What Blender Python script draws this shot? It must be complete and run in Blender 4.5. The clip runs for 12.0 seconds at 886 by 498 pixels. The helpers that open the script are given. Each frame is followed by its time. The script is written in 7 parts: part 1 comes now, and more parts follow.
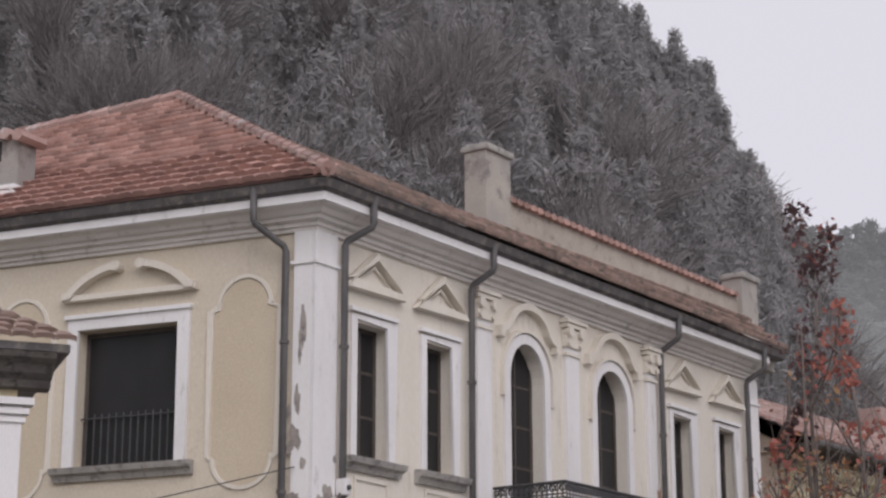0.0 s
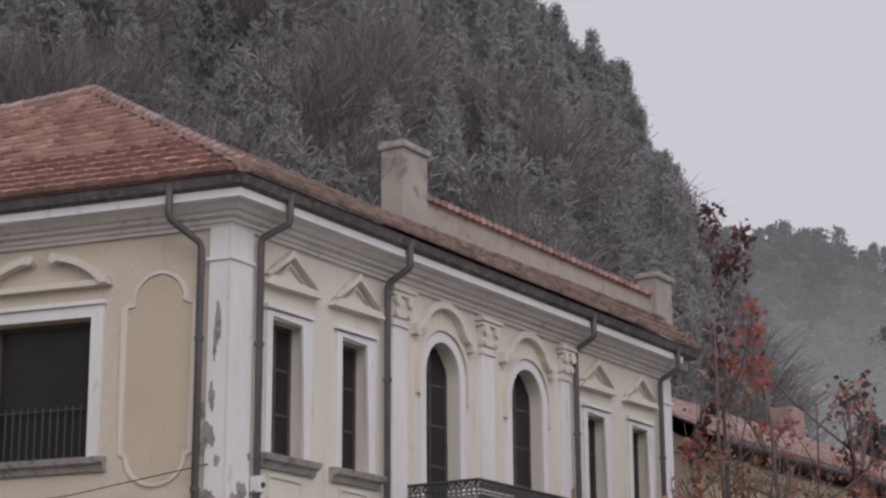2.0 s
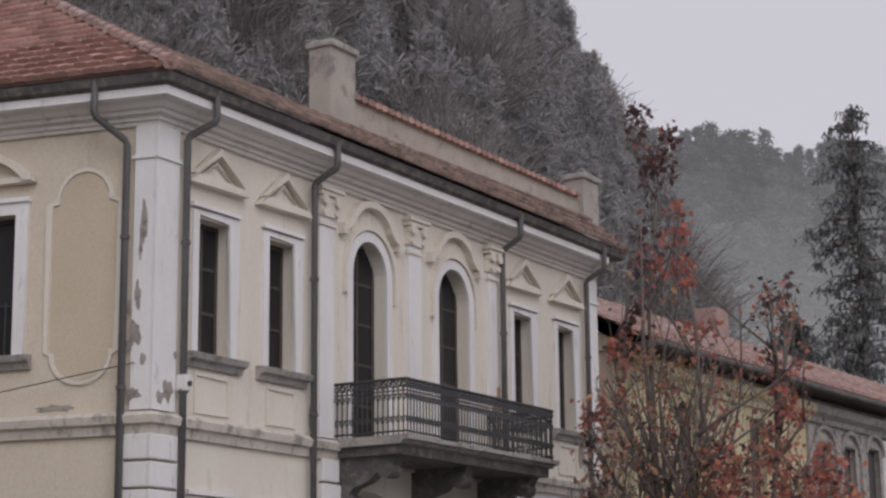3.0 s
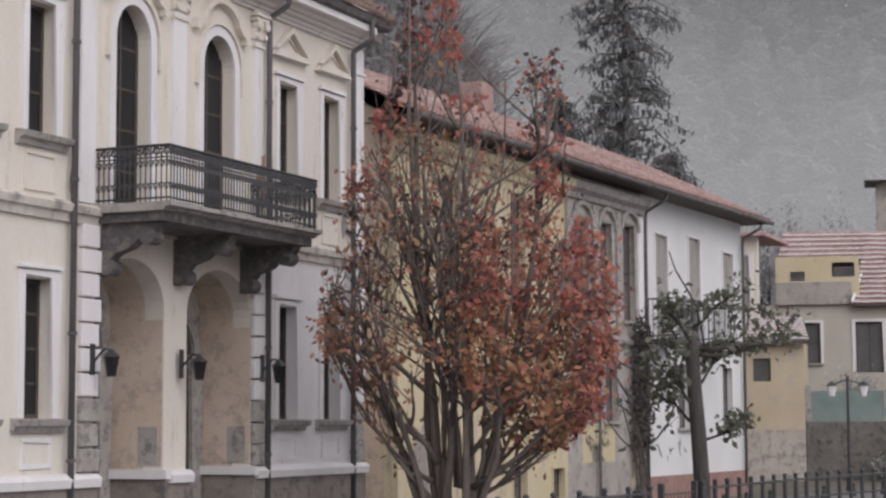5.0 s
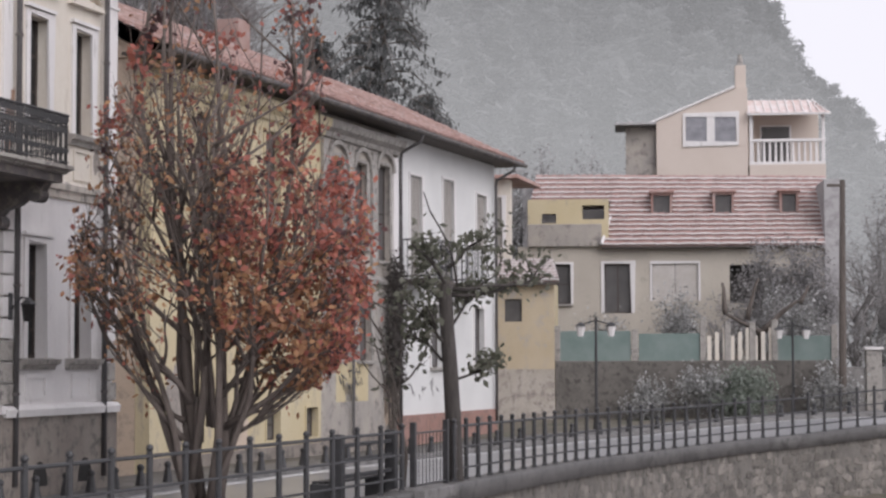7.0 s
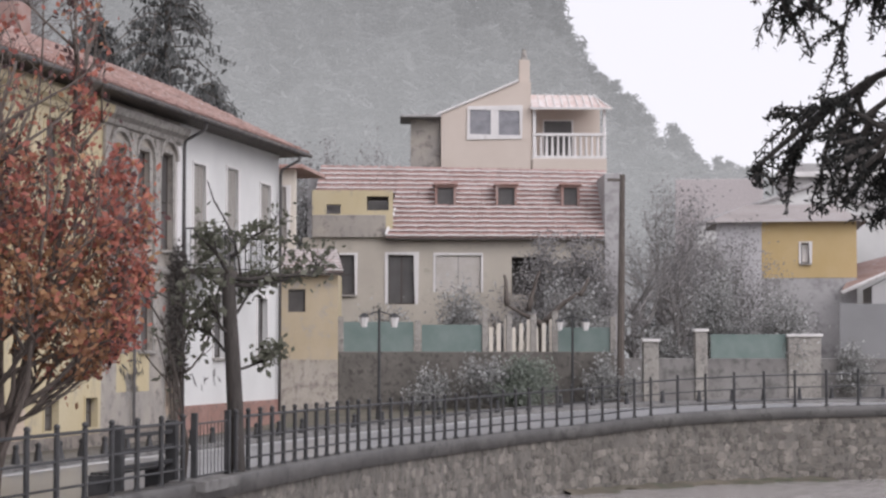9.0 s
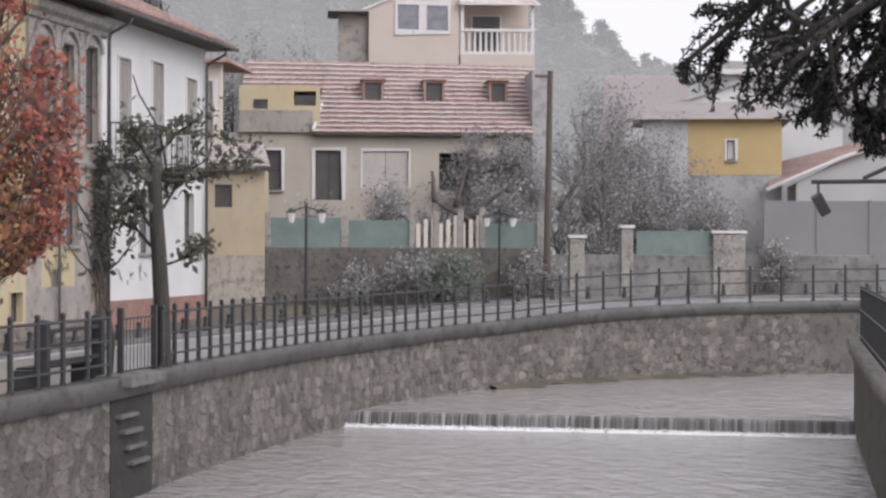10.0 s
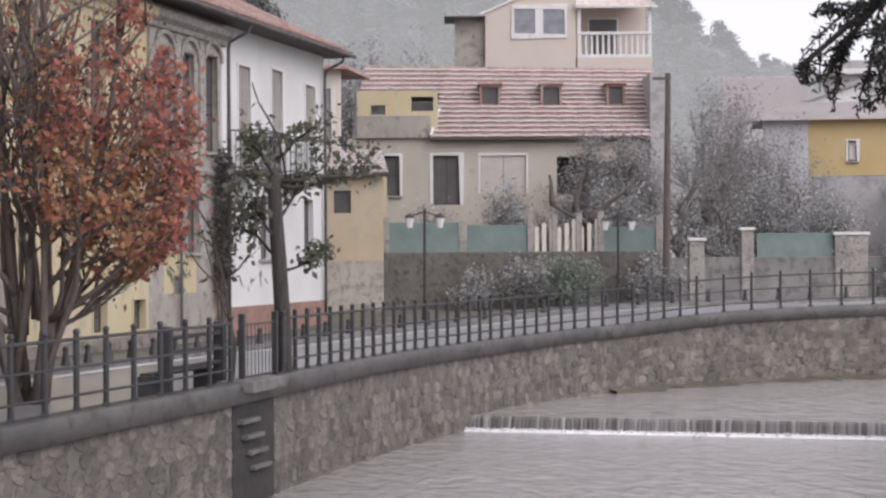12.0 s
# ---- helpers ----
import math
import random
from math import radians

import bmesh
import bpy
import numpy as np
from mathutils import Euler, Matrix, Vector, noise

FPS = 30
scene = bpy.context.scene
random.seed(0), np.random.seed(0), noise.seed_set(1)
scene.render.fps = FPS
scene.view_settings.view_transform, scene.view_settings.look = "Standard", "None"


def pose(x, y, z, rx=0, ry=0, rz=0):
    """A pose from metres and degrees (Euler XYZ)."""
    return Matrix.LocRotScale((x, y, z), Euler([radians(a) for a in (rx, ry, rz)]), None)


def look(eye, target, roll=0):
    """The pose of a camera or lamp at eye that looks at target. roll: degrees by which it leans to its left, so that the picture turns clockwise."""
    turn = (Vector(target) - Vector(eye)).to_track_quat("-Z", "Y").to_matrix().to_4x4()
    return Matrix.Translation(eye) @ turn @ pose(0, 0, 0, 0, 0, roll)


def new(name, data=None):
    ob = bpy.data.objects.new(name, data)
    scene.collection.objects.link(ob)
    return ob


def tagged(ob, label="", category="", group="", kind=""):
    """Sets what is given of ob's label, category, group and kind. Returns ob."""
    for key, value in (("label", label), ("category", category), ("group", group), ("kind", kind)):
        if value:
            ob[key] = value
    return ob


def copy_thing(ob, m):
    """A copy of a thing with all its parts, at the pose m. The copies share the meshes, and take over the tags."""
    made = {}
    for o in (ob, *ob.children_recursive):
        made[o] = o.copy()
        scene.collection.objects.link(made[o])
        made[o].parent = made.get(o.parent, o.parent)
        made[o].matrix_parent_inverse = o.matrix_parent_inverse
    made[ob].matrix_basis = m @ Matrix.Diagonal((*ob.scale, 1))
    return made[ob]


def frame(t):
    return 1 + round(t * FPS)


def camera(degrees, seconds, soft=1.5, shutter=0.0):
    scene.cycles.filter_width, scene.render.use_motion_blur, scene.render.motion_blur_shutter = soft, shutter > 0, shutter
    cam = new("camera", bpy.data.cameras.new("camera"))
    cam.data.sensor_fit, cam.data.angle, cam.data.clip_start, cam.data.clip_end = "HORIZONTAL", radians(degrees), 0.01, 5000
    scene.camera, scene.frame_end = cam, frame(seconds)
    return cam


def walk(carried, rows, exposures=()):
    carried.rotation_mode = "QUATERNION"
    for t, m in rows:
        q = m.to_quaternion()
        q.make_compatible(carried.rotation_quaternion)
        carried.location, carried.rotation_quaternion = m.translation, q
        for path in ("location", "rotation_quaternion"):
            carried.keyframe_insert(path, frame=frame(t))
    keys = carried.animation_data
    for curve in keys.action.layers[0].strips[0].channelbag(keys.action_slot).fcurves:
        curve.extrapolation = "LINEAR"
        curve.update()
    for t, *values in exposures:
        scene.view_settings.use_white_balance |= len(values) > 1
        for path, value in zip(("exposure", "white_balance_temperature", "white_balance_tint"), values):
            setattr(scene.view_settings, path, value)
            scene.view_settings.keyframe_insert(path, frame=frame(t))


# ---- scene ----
# The camera stands on a bridge and turns; heading, pitch and lean in degrees.
EYE = (0.0, 0.0, 2.1)
cam = camera(26.2, 12.0, soft=2.5)
PATH = [
    (0.0, 13.741, 15.368, 0.118),
    (0.3, 13.503, 16.057, 0.160),
    (0.5, 13.458, 16.772, 0.145),
    (1.0, 12.838, 16.924, 0.205),
    (1.5, 12.214, 16.888, 0.243),
    (2.0, 11.192, 15.291, 0.338),
    (2.2, 10.673, 13.922, 0.401),
    (2.5, 9.953, 13.318, 0.505),
    (3.0, 8.999, 12.259, 0.555),
    (3.2, 8.303, 11.296, 0.460),
    (3.3, 7.930, 10.902, 0.440),
    (3.5, 6.834, 9.288, 0.428),
    (3.7, 6.193, 8.725, 0.345),
    (5.3, 0.729, 4.647, 0.318),
    (5.5, 0.036, 4.395, 0.374),
    (5.7, -0.585, 4.255, 0.330),
    (6.0, -1.615, 3.840, 0.277),
    (6.2, -2.754, 3.692, 0.252),
    (6.5, -4.062, 3.464, 0.242),
    (7.0, -5.557, 3.459, 0.169),
    (7.2, -6.450, 3.408, 0.142),
    (7.5, -7.642, 3.364, 0.135),
    (7.7, -8.300, 3.420, 0.070),
    (9.3, -12.829, 2.943, -0.060),
    (9.5, -13.291, 1.689, -0.185),
    (9.8, -13.930, 0.498, -0.144),
    (10.0, -14.260, 0.039, -0.181),
    (10.5, -14.232, -0.504, -0.083),
    (11.0, -13.744, -0.328, 0.017),
    (11.5, -12.907, -0.241, 0.178),
    (11.8, -11.620, -0.047, 0.219),
    (12.0, -10.697, 0.175, 0.288),
]
walk(cam, [(t, pose(*EYE, 90 + p, r, h)) for t, h, p, r in PATH],
     [(0.0, -0.1), (1.5, -0.24), (2.0, -0.4), (2.5, -0.4), (3.5, -0.36), (5.3, 0.12), (7.5, 0.24), (12.0, 0.33)])

# ---- light: an overcast, wet winter day ----
world = bpy.data.worlds.new("overcast")
scene.world = world
world.use_nodes = True
wn, wl = world.node_tree.nodes, world.node_tree.links
sky = wn.new("ShaderNodeTexSky")
sky.sky_type, sky.sun_disc = "NISHITA", False
sky.sun_elevation, sky.sun_rotation = radians(35), radians(150)
cloud = wn.new("ShaderNodeMix")
cloud.data_type, cloud.inputs["Factor"].default_value = "RGBA", 0.93
cloud.inputs["B"].default_value = (8.25, 8.0, 8.7, 1)
wl.new(sky.outputs["Color"], cloud.inputs["A"])
wl.new(cloud.outputs["Result"], wn["Background"].inputs["Color"])
wn["Background"].inputs["Strength"].default_value = 0.1
sun = bpy.data.lights.new("sun", "SUN")
sun.energy, sun.angle, sun.color = 1.6, radians(50), (1.0, 0.96, 1.0)
sun_ob = new("sun", sun)
sun_ob.matrix_world = look((0, 0, 50), (-0.41, 0.71, 49.43))


# ---- materials ----
def shader(name):
    m = bpy.data.materials.new(name)
    m.use_nodes = True
    return m, m.node_tree.nodes, m.node_tree.links, m.node_tree.nodes["Principled BSDF"]


def surface(name, c1, c2, c3=None, scale=1.5, fine=30.0, rough=0.85, bump=0.3, metal=0.0, stretch=(1, 1, 1), contrast=(0.35, 0.65), stain=0.5, spread=0.0, dist=0.01):
    """Two tones mixed by a broad noise, a third as stains at another scale, fine relief, and a per-object shift."""
    m, n, l, b = shader(name)
    co = n.new("ShaderNodeTexCoord")
    mp = n.new("ShaderNodeMapping")
    mp.inputs["Scale"].default_value = stretch
    l.new(co.outputs["Object"], mp.inputs["Vector"])
    def tex(s, detail=6, rough_=0.6):
        t = n.new("ShaderNodeTexNoise")
        t.inputs["Scale"].default_value, t.inputs["Detail"].default_value, t.inputs["Roughness"].default_value = s, detail, rough_
        l.new(mp.outputs["Vector"], t.inputs["Vector"])
        return t
    def ramp(src, a, z):
        r = n.new("ShaderNodeMapRange")
        r.inputs["From Min"].default_value, r.inputs["From Max"].default_value = a, z
        l.new(src, r.inputs["Value"])
        return r.outputs["Result"]
    def mix(f, a, z, mode="MIX"):
        x = n.new("ShaderNodeMix")
        x.data_type, x.blend_type = "RGBA", mode
        for k, v in (("Factor", f), ("A", a), ("B", z)):
            if isinstance(v, (int, float, tuple)):
                x.inputs[k].default_value = v if isinstance(v, (int, float)) else (*v, 1)
            else:
                l.new(v, x.inputs[k])
        return x.outputs["Result"]
    col = mix(ramp(tex(scale).outputs["Fac"], *contrast), c1, c2)
    if c3:
        col = mix(ramp(tex(scale * 3.1, 9, 0.7).outputs["Fac"], stain, stain + 0.12), col, c3)
    grain = tex(fine, 4)
    col = mix(0.25, col, grain.outputs["Fac"], "OVERLAY")
    if spread:
        oi = n.new("ShaderNodeObjectInfo")
        gi = n.new("ShaderNodeNewGeometry")
        su = n.new("ShaderNodeMath")
        su.operation = "ADD"
        l.new(oi.outputs["Random"], su.inputs[0])
        l.new(gi.outputs["Random Per Island"], su.inputs[1])
        fr = n.new("ShaderNodeMath")
        fr.operation = "FRACT"
        l.new(su.outputs[0], fr.inputs[0])
        hs = n.new("ShaderNodeHueSaturation")
        vr = n.new("ShaderNodeMapRange")
        vr.inputs["To Min"].default_value, vr.inputs["To Max"].default_value = 1 - spread, 1 + spread
        l.new(fr.outputs[0], vr.inputs["Value"])
        l.new(vr.outputs["Result"], hs.inputs["Value"])
        l.new(col, hs.inputs["Color"])
        col = hs.outputs["Color"]
    l.new(col, b.inputs["Base Color"])
    b.inputs["Roughness"].default_value, b.inputs["Metallic"].default_value = rough, metal
    bp = n.new("ShaderNodeBump")
    bp.inputs["Strength"].default_value, bp.inputs["Distance"].default_value = bump, dist
    l.new(grain.outputs["Fac"], bp.inputs["Height"])
    l.new(bp.outputs["Normal"], b.inputs["Normal"])
    return m


CREAM = surface("cream_plaster", (0.57, 0.50, 0.40), (0.61, 0.54, 0.44), (0.50, 0.44, 0.37), 0.7, 40, stretch=(1, 1, 0.5), stain=0.6)
PALE = surface("pale_plaster", (0.64, 0.585, 0.51), (0.68, 0.635, 0.56), (0.5, 0.45, 0.38), 0.8, 40, stretch=(1.6, 1.6, 0.28), stain=0.58)
WHITE = surface("white_trim", (0.74, 0.72, 0.71), (0.66, 0.64, 0.63), (0.46, 0.44, 0.42), 1.2, 40, stretch=(1.6, 1.6, 0.4), stain=0.6)
CORNICE = surface("grey_white_moulding", (0.60, 0.565, 0.53), (0.67, 0.635, 0.60), (0.40, 0.37, 0.34), 1.0, 40, stretch=(1.4, 1.4, 0.5), stain=0.56)
STAINED = surface("rain_stained_plaster", (0.50, 0.455, 0.40), (0.60, 0.55, 0.49), (0.27, 0.25, 0.225), 1.1, 40, stretch=(1.2, 1.2, 0.6), stain=0.5)
ATTIC = surface("stained_grey_beige", (0.34, 0.295, 0.25), (0.43, 0.375, 0.325), (0.22, 0.195, 0.17), 1.3, 40, stain=0.54)
BEIGE = surface("beige_plaster", (0.52, 0.42, 0.33), (0.58, 0.48, 0.39), (0.40, 0.33, 0.27), 1.0, 40)
COPING = surface("wet_dark_concrete", (0.075, 0.072, 0.07), (0.12, 0.115, 0.11), (0.05, 0.048, 0.045), 0.8, 40, rough=0.55, bump=0.5)
GREYSTONE = surface("worn_grey_stone", (0.30, 0.28, 0.26), (0.38, 0.36, 0.33), (0.19, 0.18, 0.17), 2.0, 50, bump=0.6)
PLINTH = surface("dark_plinth", (0.20, 0.17, 0.15), (0.27, 0.24, 0.21), (0.12, 0.11, 0.10), 1.2, 40)
# Yellow is desaturated, with some distance haze mixed into it.
YELLOW = surface("yellow_plaster", (0.50, 0.42, 0.26), (0.54, 0.47, 0.32), (0.34, 0.30, 0.25), 0.6, 40, stretch=(1, 1, 0.5), stain=0.55)
GREYWALL = surface("weathered_plaster", (0.30, 0.28, 0.26), (0.42, 0.38, 0.33), (0.20, 0.18, 0.17), 0.7, 40, stain=0.52)
WHITEWASH = surface("white_wall", (0.67, 0.67, 0.66), (0.61, 0.61, 0.60), (0.55, 0.54, 0.52), 0.6, 40, stain=0.66)
# Peach and ochre are muted, haze put into the render colours.
PEACH = surface("peach_render", (0.56, 0.485, 0.425), (0.60, 0.525, 0.465), None, 0.5, 30)
OCHRE = surface("ochre_render", (0.50, 0.37, 0.18), (0.54, 0.41, 0.22), None, 0.5, 30)
GREYRENDER = surface("grey_render", (0.36, 0.35, 0.35), (0.42, 0.41, 0.41), (0.28, 0.27, 0.27), 0.5, 30)
TILE = surface("red_roof_tile", (0.30, 0.16, 0.13), (0.43, 0.27, 0.23), (0.16, 0.115, 0.10), 1.5, 30, spread=0.3, stain=0.58)
TILE_MOSSY = surface("mossy_roof_tile", (0.215, 0.145, 0.118), (0.29, 0.20, 0.168), (0.13, 0.11, 0.09), 1.2, 30, spread=0.25, stain=0.5)
# Far tiles: worn mottling, with the red greyed as painted haze.
TILE_FAR = surface("weathered_hazed_tile", (0.30, 0.19, 0.17), (0.37, 0.26, 0.24), (0.44, 0.38, 0.37), 0.8, 30, spread=0.14, stain=0.6)
TILE_OLD = surface("weathered_roof_tile", (0.30, 0.18, 0.155), (0.40, 0.29, 0.26), (0.46, 0.42, 0.41), 0.8, 30, spread=0.22, stain=0.56)
ZINC = surface("grey_downpipe", (0.075, 0.07, 0.07), (0.11, 0.105, 0.105), None, 2, 30, rough=0.5, bump=0.1)
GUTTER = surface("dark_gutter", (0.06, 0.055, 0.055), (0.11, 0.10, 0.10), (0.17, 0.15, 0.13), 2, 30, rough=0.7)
IRON = surface("black_iron", (0.03, 0.03, 0.032), (0.05, 0.05, 0.052), None, 4, 60, rough=0.5, bump=0.2)
DARKWOOD = surface("dark_old_wood", (0.05, 0.04, 0.035), (0.09, 0.075, 0.065), None, 3, 50, rough=0.7, stretch=(4, 4, 0.6))
GREYWOOD = surface("grey_shutter_wood", (0.30, 0.28, 0.26), (0.38, 0.36, 0.33), None, 3, 50, rough=0.8, stretch=(4, 4, 0.6))
# DIM and DARK put the shade of rooms and hollows into base colour.
DIM = surface("unlit_room_dark", (0.05, 0.047, 0.045), (0.08, 0.075, 0.072), None, 2, 20)
DARK = surface("unlit_void_black", (0.015, 0.014, 0.013), (0.03, 0.028, 0.026), None, 2, 20)
CONCRETE = surface("wet_concrete", (0.13, 0.125, 0.12), (0.19, 0.185, 0.18), (0.09, 0.085, 0.08), 0.9, 40, rough=0.7, bump=0.5)
STONE = surface("river_stone", (0.145, 0.131, 0.116), (0.215, 0.196, 0.173), (0.09, 0.085, 0.075), 1.4, 25, bump=0.7, spread=0.36, dist=0.03)
MORTAR = surface("old_mortar", (0.115, 0.106, 0.095), (0.175, 0.161, 0.146), (0.07, 0.066, 0.058), 1.2, 30, bump=0.7)
ASPHALT = surface("wet_asphalt", (0.20, 0.20, 0.208), (0.27, 0.27, 0.278), None, 0.3, 60, rough=0.3, bump=0.2)
PAINT = surface("white_road_paint", (0.75, 0.75, 0.75), (0.6, 0.6, 0.6), None, 3, 40)
EARTH = surface("damp_ground", (0.10, 0.09, 0.07), (0.15, 0.13, 0.10), (0.07, 0.08, 0.05), 0.3, 12)
STEMBARK = surface("brown_grey_stem_bark", (0.12, 0.098, 0.085), (0.175, 0.147, 0.13), None, 4, 60, stretch=(3, 3, 0.5), bump=0.6)
DARKBARK = surface("wet_dark_bark", (0.04, 0.035, 0.032), (0.075, 0.066, 0.06), None, 4, 60, stretch=(3, 3, 0.5), bump=0.7)
BARK = surface("grey_brown_bark", (0.085, 0.072, 0.063), (0.135, 0.114, 0.10), None, 4, 60, stretch=(3, 3, 0.5), bump=0.6)
# The netting's green is greyed: haze mixed into its colour.
GREENNET = surface("haze_greyed_netting", (0.16, 0.215, 0.20), (0.21, 0.26, 0.245), None, 1.5, 60)


def glass(name, tint=(0.03, 0.032, 0.035), rough=0.12):
    m, n, l, b = shader(name)
    no = n.new("ShaderNodeTexNoise")
    no.inputs["Scale"].default_value = 2.5
    cr = n.new("ShaderNodeMix")
    cr.data_type = "RGBA"
    cr.inputs["A"].default_value = (*tint, 1)
    cr.inputs["B"].default_value = (*[c * 2.2 for c in tint], 1)
    l.new(no.outputs["Fac"], cr.inputs["Factor"])
    l.new(cr.outputs["Result"], b.inputs["Base Color"])
    b.inputs["Roughness"].default_value, b.inputs["IOR"].default_value = rough, 1.45
    return m


PANE = glass("dusty_dark_glass", (0.014, 0.0135, 0.0135), 0.3)
PANE.node_tree.nodes["Principled BSDF"].inputs["Specular IOR Level"].default_value = 0.22


# Far panes copy the near glass with a paler tint that carries haze.
FARPANE = glass("haze_lifted_glass", (0.06, 0.057, 0.056), 0.3)


# ---- mesh helpers ----
def part(name, bm, material, parent=None, label="", smooth=False):
    me = bpy.data.meshes.new(name)
    bm.to_mesh(me)
    bm.free()
    if smooth:
        for p in me.polygons:
            p.use_smooth = True
    for mm in (material if isinstance(material, (list, tuple)) else [material]):
        me.materials.append(mm)
    ob = new(name, me)
    ob.parent = parent
    if label:
        ob["label"] = label
    return ob


def arrays(name, verts, faces, material, parent=None, label="", smooth=False):
    me = bpy.data.meshes.new(name)
    verts, faces = np.asarray(verts, np.float32), np.asarray(faces, np.int32)
    k = faces.shape[1]
    me.vertices.add(len(verts))
    me.vertices.foreach_set("co", verts.ravel())
    me.loops.add(faces.size)
    me.loops.foreach_set("vertex_index", faces.ravel())
    me.polygons.add(len(faces))
    me.polygons.foreach_set("loop_start", np.arange(0, faces.size, k, dtype=np.int32))
    me.polygons.foreach_set("loop_total", np.full(len(faces), k, np.int32))
    if smooth:
        me.polygons.foreach_set("use_smooth", np.ones(len(faces), bool))
    me.update(calc_edges=True)
    me.materials.append(material)
    ob = new(name, me)
    ob.parent = parent
    if label:
        ob["label"] = label
    return ob


def thing(name, m, label, category, group="", kind=""):
    ob = new(name)
    ob.empty_display_size = 0.2
    ob.matrix_basis = m
    return tagged(ob, label, category, group, kind)


def box(bm, x0, x1, y0, y1, z0, z1, m=None):
    vs = [bm.verts.new(Vector((x, y, z)) if m is None else m @ Vector((x, y, z))) for x, y, z in
          ((x0, y0, z0), (x1, y0, z0), (x1, y1, z0), (x0, y1, z0), (x0, y0, z1), (x1, y0, z1), (x1, y1, z1), (x0, y1, z1))]
    for f in ((3, 2, 1, 0), (4, 5, 6, 7), (0, 1, 5, 4), (1, 2, 6, 5), (2, 3, 7, 6), (3, 0, 4, 7)):
        bm.faces.new([vs[i] for i in f])
    return bm


def bx(*a):
    return box(bmesh.new(), *a)


def soft_box(x0, x1, y0, y1, z0, z1, r=0.015):
    bm = bx(x0, x1, y0, y1, z0, z1)
    bmesh.ops.bevel(bm, geom=bm.edges[:], offset=r, segments=2, profile=0.6, affect="EDGES")
    return bm


def extrude_poly(bm, pts, y0, y1):
    """A polygon in x and z, given counter-clockwise as seen from the street, made solid from y0 (front) to y1."""
    a = [bm.verts.new((x, y0, z)) for x, z in pts]
    b = [bm.verts.new((x, y1, z)) for x, z in pts]
    n = len(pts)
    bm.faces.new(a)
    bm.faces.new(b[::-1])
    for i in range(n):
        j = (i + 1) % n
        bm.faces.new((a[j], a[i], b[i], b[j]))
    return bm


def ribbon(bm, pts, w, y0, y1, closed=False):
    """A moulding of width w that follows a line in x and z, from y0 to y1 deep."""
    n = len(pts)
    P = [Vector((p[0], p[1])) for p in pts]
    ring = []
    for i in range(n):
        a = P[i - 1] if (i or closed) else P[i]
        b = P[(i + 1) % n] if (i < n - 1 or closed) else P[i]
        d = (b - a).normalized()
        o = Vector((-d.y, d.x)) * (w / 2)
        if 0 < i < n - 1 or closed:
            c = max(0.5, abs((P[i] - a).normalized().dot(d)))
            o = o / c
        ring.append([bm.verts.new((q.x, y, q.y)) for q, y in ((P[i] - o, y0), (P[i] + o, y0), (P[i] + o, y1), (P[i] - o, y1))])
    for i in range(n if closed else n - 1):
        A, B = ring[i], ring[(i + 1) % n]
        for k in range(4):
            bm.faces.new((A[k], B[k], B[(k + 1) % 4], A[(k + 1) % 4]))
    if not closed:
        bm.faces.new(ring[0][::-1])
        bm.faces.new(ring[-1])
    bmesh.ops.recalc_face_normals(bm, faces=bm.faces[:])
    return bm


def sweep(bm, pts, r, sides=8, r_end=None):
    """A round tube along points in space."""
    P = [Vector(p) for p in pts]
    rings = []
    n = len(P)
    for i, p in enumerate(P):
        d = (P[min(i + 1, n - 1)] - P[max(i - 1, 0)]).normalized()
        a = d.orthogonal().normalized() if i == 0 else (a - d * a.dot(d)).normalized()
        b = d.cross(a)
        rr = r if r_end is None else r + (r_end - r) * i / (n - 1)
        rings.append([bm.verts.new(p + (a * math.cos(k * math.tau / sides) + b * math.sin(k * math.tau / sides)) * rr) for k in range(sides)])
    for A, B in zip(rings, rings[1:]):
        for k in range(sides):
            bm.faces.new((A[k], A[(k + 1) % sides], B[(k + 1) % sides], B[k]))
    bm.faces.new(rings[0][::-1])
    bm.faces.new(rings[-1])
    return bm


def profile_run(bm, prof, x0, x1, m0=0.0, m1=0.0):
    """A moulding of section prof (y, z) from x0 to x1; m0 and m1 slant its ends for mitred corners."""
    a = [bm.verts.new((x0 + m0 * y, y, z)) for y, z in prof]
    b = [bm.verts.new((x1 + m1 * y, y, z)) for y, z in prof]
    n = len(prof)
    for i in range(n):
        j = (i + 1) % n
        bm.faces.new((a[i], b[i], b[j], a[j]))
    bm.faces.new(a[::-1])
    bm.faces.new(b)
    bmesh.ops.recalc_face_normals(bm, faces=bm.faces[:])
    return bm


